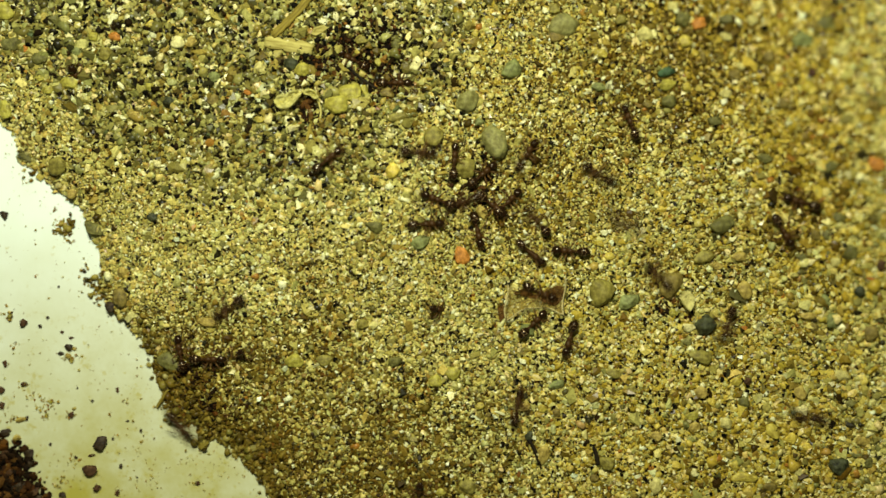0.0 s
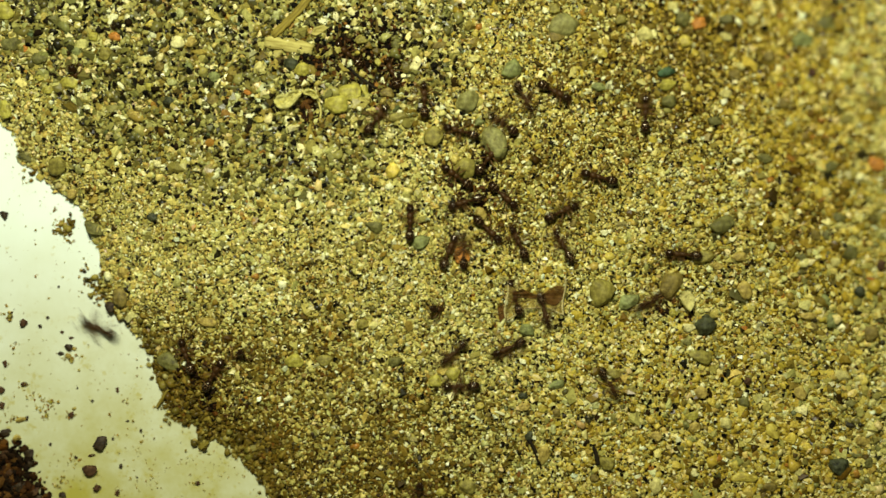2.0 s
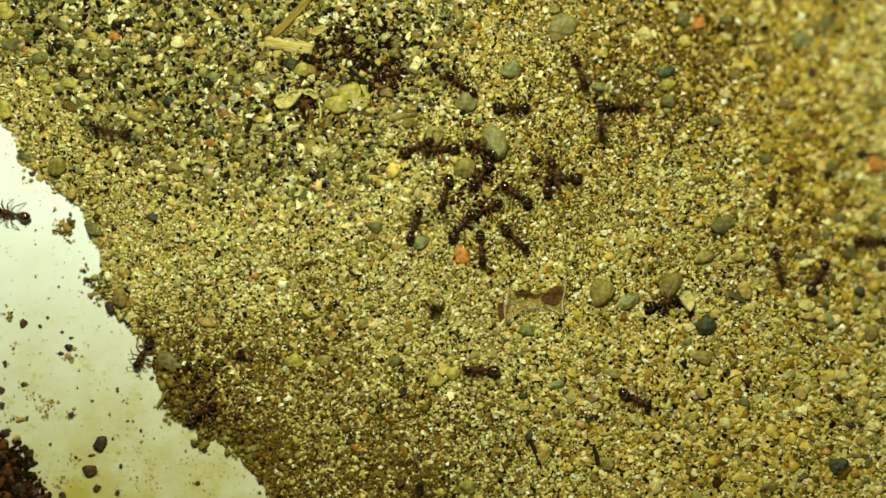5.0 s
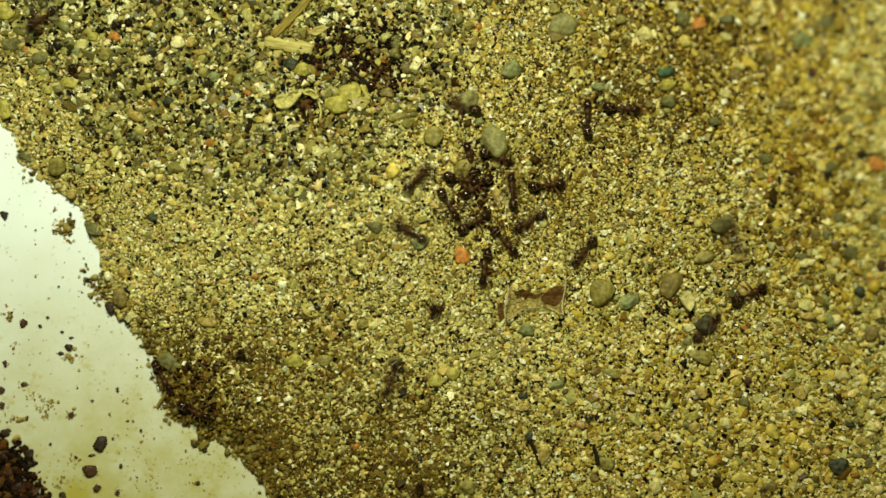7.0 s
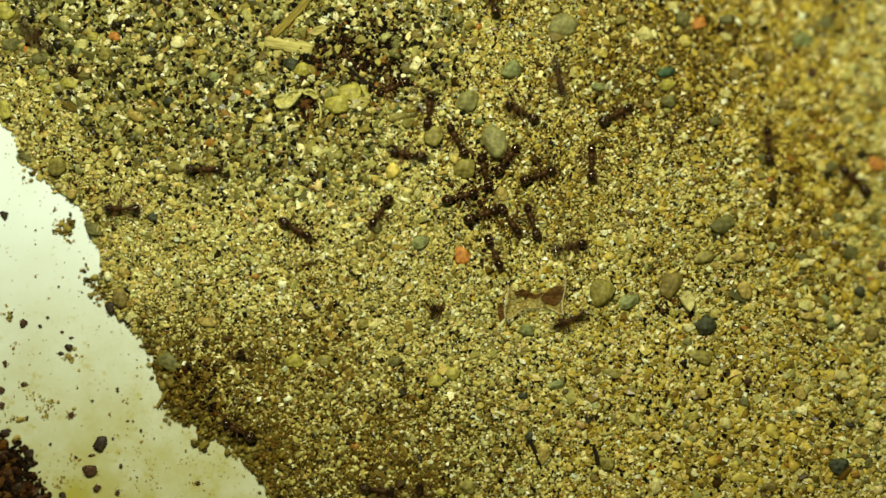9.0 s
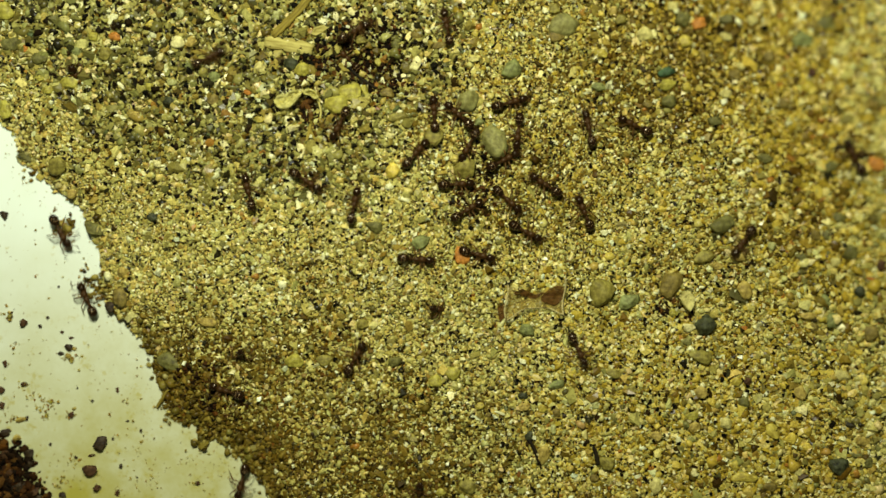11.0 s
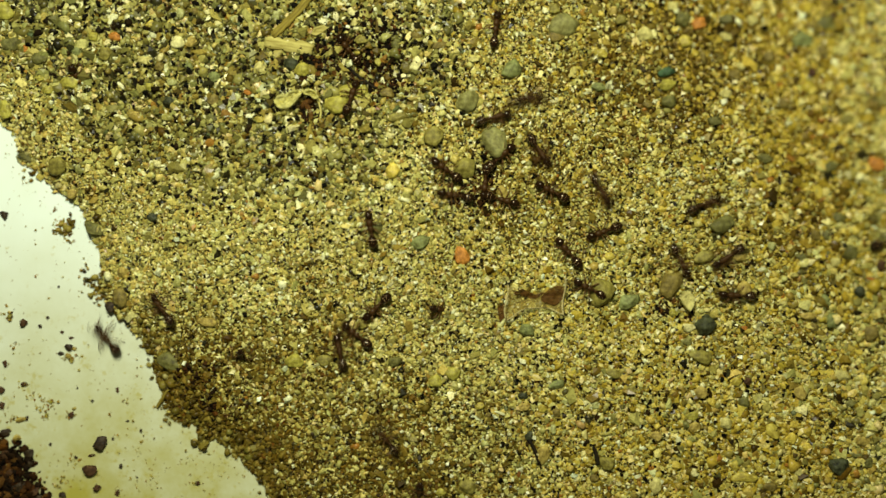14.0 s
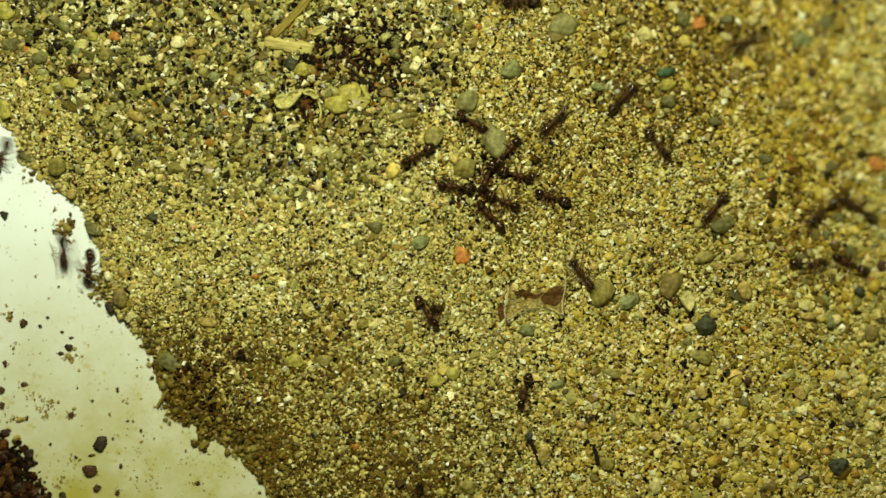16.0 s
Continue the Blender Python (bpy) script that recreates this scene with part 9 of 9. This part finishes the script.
    walk(a, [(0.20, stance(1175, 562, 177)), (0.35, stance(1183, 610, 140)), (0.50, stance(1192, 658, 103)),
        (0.70, stance(1178, 658, 142)), (1.00, stance(1060, 634, 182)), (1.20, stance(1052, 631, 182)), (1.50, stance(1050, 644, 155)),
        (1.70, stance(1044, 660, 109)), (2.00, stance(1075, 675, 59)), (2.20, stance(1102, 685, 29)), (2.35, stance(1075, 681, 92)),
        (2.50, stance(1048, 678, 156)), (2.57, stance(1038, 674, 108)), (2.63, stance(1029, 671, 61)), (2.70, stance(1020, 668, 14)),
        (3.00, stance(1020, 672, 14)), (3.20, stance(1012, 655, -22)), (3.35, stance(1024, 639, -61)), (3.50, stance(1035, 622, -100)),
        (3.70, stance(1032, 565, -84)), (3.85, stance(1069, 551, -48)), (4.00, stance(1105, 538, -12)), (6.30, stance(1225, 535, -22)),
        (6.50, stance(1265, 495, -37)), (6.70, stance(1305, 482, -14)), (7.00, stance(1320, 520, -27)), (7.20, stance(1305, 518, -12)),
        (7.36, stance(1305, 518, -12, -0.00160)), (8.35, stance(1540, 401, 2, -0.00160)), (8.50, stance(1540, 401, 2)),
        (8.60, stance(1528, 373, -66)), (8.70, stance(1515, 345, -135)), (11.30, stance(1512, 258, -115)),
        (11.50, stance(1535, 216, -172)), (12.00, stance(1415, 381, -181)), (12.50, stance(1392, 388, -248)),
        (13.00, stance(1370, 395, -315)), (13.20, stance(1392, 479, -256)), (13.50, stance(1370, 495, -219)),
        (13.70, stance(1348, 508, -212)), (14.00, stance(1305, 521, -178)), (14.20, stance(1300, 521, -182)),
        (14.50, stance(1284, 534, -199)), (14.70, stance(1255, 538, -184)), (15.00, stance(1265, 528, -163)),
        (15.20, stance(1250, 542, -184)), (15.50, stance(1148, 530, -160)), (15.70, stance(1072, 525, -163)),
        (16.00, stance(1030, 488, -126))])
    gait(a, [(-0.16, 0), (-0.04, 14), (0.08, 14), (0.20, 49), (0.35, 49), (0.50, 14), (0.70, 60), (0.85, 60), (1.00, 8), (1.20, 13),
        (1.50, 18), (1.70, 17), (1.85, 17), (2.00, 29), (2.20, 28), (2.35, 28), (2.50, 10), (2.57, 10), (2.63, 10), (2.70, 5), (3.00, 19),
        (3.20, 20), (3.35, 20), (3.50, 58), (3.70, 39), (3.85, 39), (4.00, 120), (6.30, 57), (6.50, 42), (6.70, 20), (6.85, 20), (7.00, 15),
        (7.20, 263), (8.50, 31), (8.60, 31), (8.70, 87), (11.30, 48), (11.50, 51), (11.62, 51), (11.75, 51), (11.88, 51), (12.00, 24),
        (12.50, 24), (13.00, 87), (13.20, 14), (13.35, 14), (13.50, 26), (13.70, 22), (13.85, 22), (14.00, 5), (14.20, 20), (14.50, 29),
        (14.70, 14), (15.00, 21), (15.20, 52), (15.35, 52), (15.50, 75), (15.70, 28), (15.85, 28), (16.00, 0)])
    a = copy_thing(first, pose(0, 0, 0))
    for o in (a, *a.children):
        o.animation_data_clear()
    walk(a, [(0.00, stance(1613, 851, 180)), (0.17, stance(1613, 851, 180)), (0.50, stance(1528, 851, 202)), (0.70, stance(1525, 848, 197)),
        (0.85, stance(1525, 887, 143)), (1.01, stance(1525, 927, 90)), (1.69, stance(1576, 934, 49)), (2.38, stance(1628, 942, 8)),
        (2.84, stance(1623, 771, 66)), (3.29, stance(1618, 600, 123)), (3.75, stance(1613, 429, 180)), (4.00, stance(1550, 429, 178)),
        (6.30, stance(1542, 414, 182)), (6.50, stance(1538, 411, 182)), (6.70, stance(1570, 405, 191)), (6.78, stance(1584, 405, 248)),
        (6.87, stance(1599, 405, 304)), (6.95, stance(1613, 405, 360)), (9.38, stance(1613, 457, 300)), (11.82, stance(1613, 508, 240)),
        (14.25, stance(1613, 560, 180)), (14.50, stance(1570, 560, 194)), (14.70, stance(1549, 515, 195)), (15.00, stance(1545, 485, 217)),
        (15.20, stance(1512, 458, 225)), (15.50, stance(1510, 468, 215)), (15.70, stance(1510, 478, 196)), (16.00, stance(1505, 468, 207))])
    gait(a, [(0.00, 0), (0.17, 43), (0.34, 43), (0.50, 4), (0.70, 40), (0.85, 40), (1.01, 13), (1.18, 13), (1.35, 13), (1.52, 13),
        (1.69, 13), (1.86, 13), (2.03, 13), (2.21, 13), (2.38, 57), (2.53, 57), (2.68, 57), (2.84, 57), (2.99, 57), (3.14, 57), (3.29, 57),
        (3.45, 57), (3.60, 57), (3.75, 32), (3.88, 32), (4.00, 17), (6.30, 5), (6.50, 33), (6.70, 14), (6.78, 14), (6.87, 14), (6.95, 52),
        (9.38, 52), (11.82, 52), (14.25, 22), (14.38, 22), (14.50, 50), (14.70, 15), (14.85, 15), (15.00, 43), (15.20, 10), (15.50, 11),
        (15.70, 12), (16.00, 0)])
    a = copy_thing(first, pose(0, 0, 0))
    for o in (a, *a.children):
        o.animation_data_clear()
    walk(a, [(0.00, stance(1020, 588, -3, -0.00160)), (0.14, stance(1020, 588, -3, -0.00160)), (0.26, stance(1020, 588, -3, -0.00160)),
        (0.50, stance(1048, 586, -3)), (1.00, stance(1078, 580, -12)), (1.20, stance(1040, 572, -16)), (1.35, stance(1035, 524, -65)),
        (1.50, stance(1030, 478, -114)), (1.60, stance(1011, 470, -154)), (1.70, stance(992, 462, -193)), (1.85, stance(995, 450, -156)),
        (2.00, stance(998, 438, -119)), (2.20, stance(958, 380, -107)), (2.50, stance(912, 295, -167)), (2.70, stance(900, 272, -174)),
        (3.00, stance(880, 230, -121)), (3.10, stance(880, 240, -186)), (3.20, stance(880, 250, -252)), (3.50, stance(808, 225, -204)),
        (3.70, stance(805, 230, -202)), (4.00, stance(792, 238, -183)), (6.30, stance(780, 312, -240)), (6.40, stance(781, 317, -305)),
        (6.50, stance(782, 322, -369)), (6.70, stance(794, 317, -345)), (7.50, stance(825, 342, -354)), (7.70, stance(818, 356, -355)),
        (8.00, stance(808, 355, -394)), (8.10, stance(811, 332, -450)), (8.20, stance(815, 310, -506)), (8.50, stance(809, 256, -475)),
        (8.70, stance(810, 256, -477)), (9.00, stance(810, 252, -479)), (9.20, stance(808, 252, -477)), (11.30, stance(818, 205, -499)),
        (11.50, stance(828, 239, -443)), (11.70, stance(848, 225, -401)), (12.00, stance(845, 222, -392)), (12.20, stance(845, 218, -392)),
        (12.50, stance(842, 216, -393)), (12.70, stance(845, 219, -403)), (13.00, stance(846, 214, -397)), (13.20, stance(848, 216, -398)),
        (13.50, stance(854, 202, -404)), (13.70, stance(870, 185, -423)), (14.00, stance(932, 176, -372)), (14.20, stance(1018, 195, -311)),
        (14.35, stance(1016, 194, -351)), (14.50, stance(1015, 192, -390)), (14.70, stance(1072, 170, -389)), (15.00, stance(1090, 165, -378)),
        (15.20, stance(1115, 190, -329)), (15.50, stance(1140, 218, -312)), (15.70, stance(1155, 225, -307)), (16.00, stance(1160, 252, -309))])
    gait(a, [(0.00, 0), (0.14, 0), (0.26, 14), (0.38, 14), (0.50, 8), (0.62, 8), (0.75, 8), (0.88, 8), (1.00, 38), (1.20, 47), (1.35, 47),
        (1.50, 20), (1.60, 20), (1.70, 12), (1.85, 12), (2.00, 70), (2.20, 48), (2.35, 48), (2.50, 26), (2.70, 23), (2.85, 23), (3.00, 10),
        (3.10, 10), (3.20, 38), (3.35, 38), (3.50, 6), (3.70, 15), (4.00, 75), (6.30, 5), (6.40, 5), (6.50, 12), (6.70, 10), (6.90, 10),
        (7.10, 10), (7.30, 10), (7.50, 16), (7.70, 10), (8.00, 23), (8.10, 23), (8.20, 27), (8.35, 27), (8.50, 1), (8.70, 4), (9.00, 1),
        (9.20, 48), (11.30, 35), (11.50, 24), (11.70, 4), (12.00, 5), (12.20, 3), (12.50, 4), (12.70, 5), (13.00, 3), (13.20, 16),
        (13.50, 23), (13.70, 32), (13.85, 32), (14.00, 87), (14.20, 2), (14.35, 2), (14.50, 62), (14.70, 18), (15.00, 35), (15.20, 19),
        (15.35, 19), (15.50, 17), (15.70, 14), (15.85, 14), (16.00, 0)])
    a = copy_thing(first, pose(0, 0, 0))
    for o in (a, *a.children):
        o.animation_data_clear()
    walk(a, [(0.00, stance(585, 329, -9, -0.00160)), (8.34, stance(585, 329, -9, -0.00160)), (8.46, stance(585, 329, -9, -0.00160)),
        (8.70, stance(612, 325, -9)), (8.87, stance(612, 325, -9, -0.00160)), (9.35, stance(616, 238, -18, -0.00160)),
        (9.50, stance(616, 238, -18)), (11.30, stance(625, 42, -38)), (11.37, stance(608, 41, -87)), (11.43, stance(590, 39, -136)),
        (11.50, stance(572, 38, -184)), (11.70, stance(505, 52, -222)), (11.89, stance(505, 4, -156)), (12.07, stance(505, -45, -90)),
        (16.00, stance(505, -45, -90))])
    gait(a, [(0.00, 0), (8.34, 0), (8.46, 14), (8.58, 14), (8.70, 283), (11.30, 18), (11.37, 18), (11.43, 18), (11.50, 69), (11.70, 49),
        (11.89, 49), (12.07, 0), (16.00, 0)])
    a = copy_thing(first, pose(0, 0, 0))
    for o in (a, *a.children):
        o.animation_data_clear()
    walk(a, [(0.00, stance(1330, 415, 135, -0.00160)), (11.84, stance(1330, 415, 135, -0.00160)),
        (11.96, stance(1330, 415, 135, -0.00160)), (12.20, stance(1310, 435, 135)), (12.35, stance(1266, 414, 172)),
        (12.50, stance(1222, 392, 209)), (12.57, stance(1234, 369, 256)), (12.63, stance(1246, 346, 304)), (12.70, stance(1258, 323, 351)),
        (12.86, stance(1258, 323, 351, -0.00160)), (13.20, stance(1310, 355, 420, -0.00160)), (13.55, stance(1362, 388, 489, -0.00160)),
        (13.70, stance(1362, 388, 489)), (14.00, stance(1290, 452, 505)), (14.35, stance(1278, 461, 443)), (14.70, stance(1265, 470, 382)),
        (15.00, stance(1300, 465, 342)), (15.20, stance(1330, 440, 326)), (15.50, stance(1365, 461, 361)), (15.70, stance(1418, 490, 423)),
        (16.00, stance(1425, 465, 360))])
    gait(a, [(0.00, 0), (11.84, 0), (11.96, 14), (12.08, 14), (12.20, 49), (12.35, 49), (12.50, 26), (12.57, 26), (12.63, 26), (12.70, 15),
        (12.82, 15), (12.95, 15), (13.07, 15), (13.20, 15), (13.32, 15), (13.45, 15), (13.57, 15), (13.70, 49), (13.85, 49), (14.00, 15),
        (14.35, 15), (14.70, 18), (14.85, 18), (15.00, 39), (15.20, 20), (15.35, 20), (15.50, 60), (15.70, 13), (15.85, 13), (16.00, 0)])
    a = copy_thing(first, pose(0, 0, 0))
    for o in (a, *a.children):
        o.animation_data_clear()
    walk(a, [(0.00, stance(1173, 536, -69, -0.00160)), (12.14, stance(1173, 536, -69, -0.00160)),
        (12.26, stance(1173, 536, -69, -0.00160)), (12.50, stance(1182, 510, -69)), (12.66, stance(1182, 510, -69, -0.00160)),
        (13.05, stance(1530, 425, -27, -0.00160)), (13.20, stance(1530, 425, -27)), (13.50, stance(1485, 345, 8)),
        (14.00, stance(1568, 428, -7)), (14.07, stance(1560, 423, -64)), (14.13, stance(1552, 418, -120)),
        (14.20, stance(1544, 414, -176)), (14.50, stance(1485, 392, -184)), (14.70, stance(1440, 360, -153)),
        (15.00, stance(1410, 308, -139)), (15.20, stance(1362, 298, -175)), (15.50, stance(1310, 284, -159)),
        (15.70, stance(1300, 308, -203)), (16.00, stance(1265, 365, -231))])
    gait(a, [(0.00, 0), (12.14, 0), (12.26, 14), (12.38, 14), (12.50, 89), (12.68, 89), (12.85, 89), (13.02, 89), (13.20, 46), (13.35, 46),
        (13.50, 29), (13.62, 29), (13.75, 29), (13.88, 29), (14.00, 9), (14.07, 9), (14.13, 9), (14.20, 31), (14.35, 31), (14.50, 56),
        (14.70, 30), (14.85, 30), (15.00, 48), (15.20, 27), (15.35, 27), (15.50, 26), (15.70, 34), (15.85, 34), (16.00, 0)])
    a = copy_thing(first, pose(0, 0, 0))
    for o in (a, *a.children):
        o.animation_data_clear()
    walk(a, [(0.00, stance(1250, 275, -63, -0.00160)), (14.14, stance(1250, 275, -63, -0.00160)),
        (14.26, stance(1250, 275, -63, -0.00160)), (14.50, stance(1262, 250, -63)), (14.66, stance(1262, 250, -63, -0.00160)),
        (15.35, stance(1458, 365, -29, -0.00160)), (15.50, stance(1458, 365, -29)), (15.57, stance(1472, 363, -79)),
        (15.63, stance(1486, 362, -130)), (15.70, stance(1500, 360, -180)), (16.00, stance(1455, 372, -222))])
    gait(a, [(0.00, 0), (14.14, 0), (14.26, 14), (14.38, 14), (14.50, 57), (14.75, 57), (15.00, 57), (15.25, 57), (15.50, 14), (15.57, 14),
        (15.63, 14), (15.70, 23), (15.85, 23), (16.00, 0)])
    grain = carried_grain(852, 375, "tan", 12, 14, "small tan grain pushed about by the ants")
    walk(grain, [(0.0, rest(grain, 852, 375)), (0.5, rest(grain, 850, 385)), (1.5, rest(grain, 832, 390)), (2.0, rest(grain, 850, 378)),
        (2.5, rest(grain, 856, 370)), (3.0, rest(grain, 865, 347)), (3.5, rest(grain, 850, 345)), (4.0, rest(grain, 845, 330)),
        (6.5, rest(grain, 888, 350)), (7.0, rest(grain, 880, 345)), (8.0, rest(grain, 886, 343)), (16.0, rest(grain, 888, 340))])
    grain = carried_grain(1010, -40, "cream", 14, 20, "cream grain dragged along by an ant")
    walk(grain, [(0.0, rest(grain, 1010, -45)), (14.4, rest(grain, 1010, -45)), (15.0, rest(grain, 988, 42, 0.0006)), (15.5, rest(grain, 988, 14, 0.0006)),
        (16.0, rest(grain, 990, -35))])


motions()
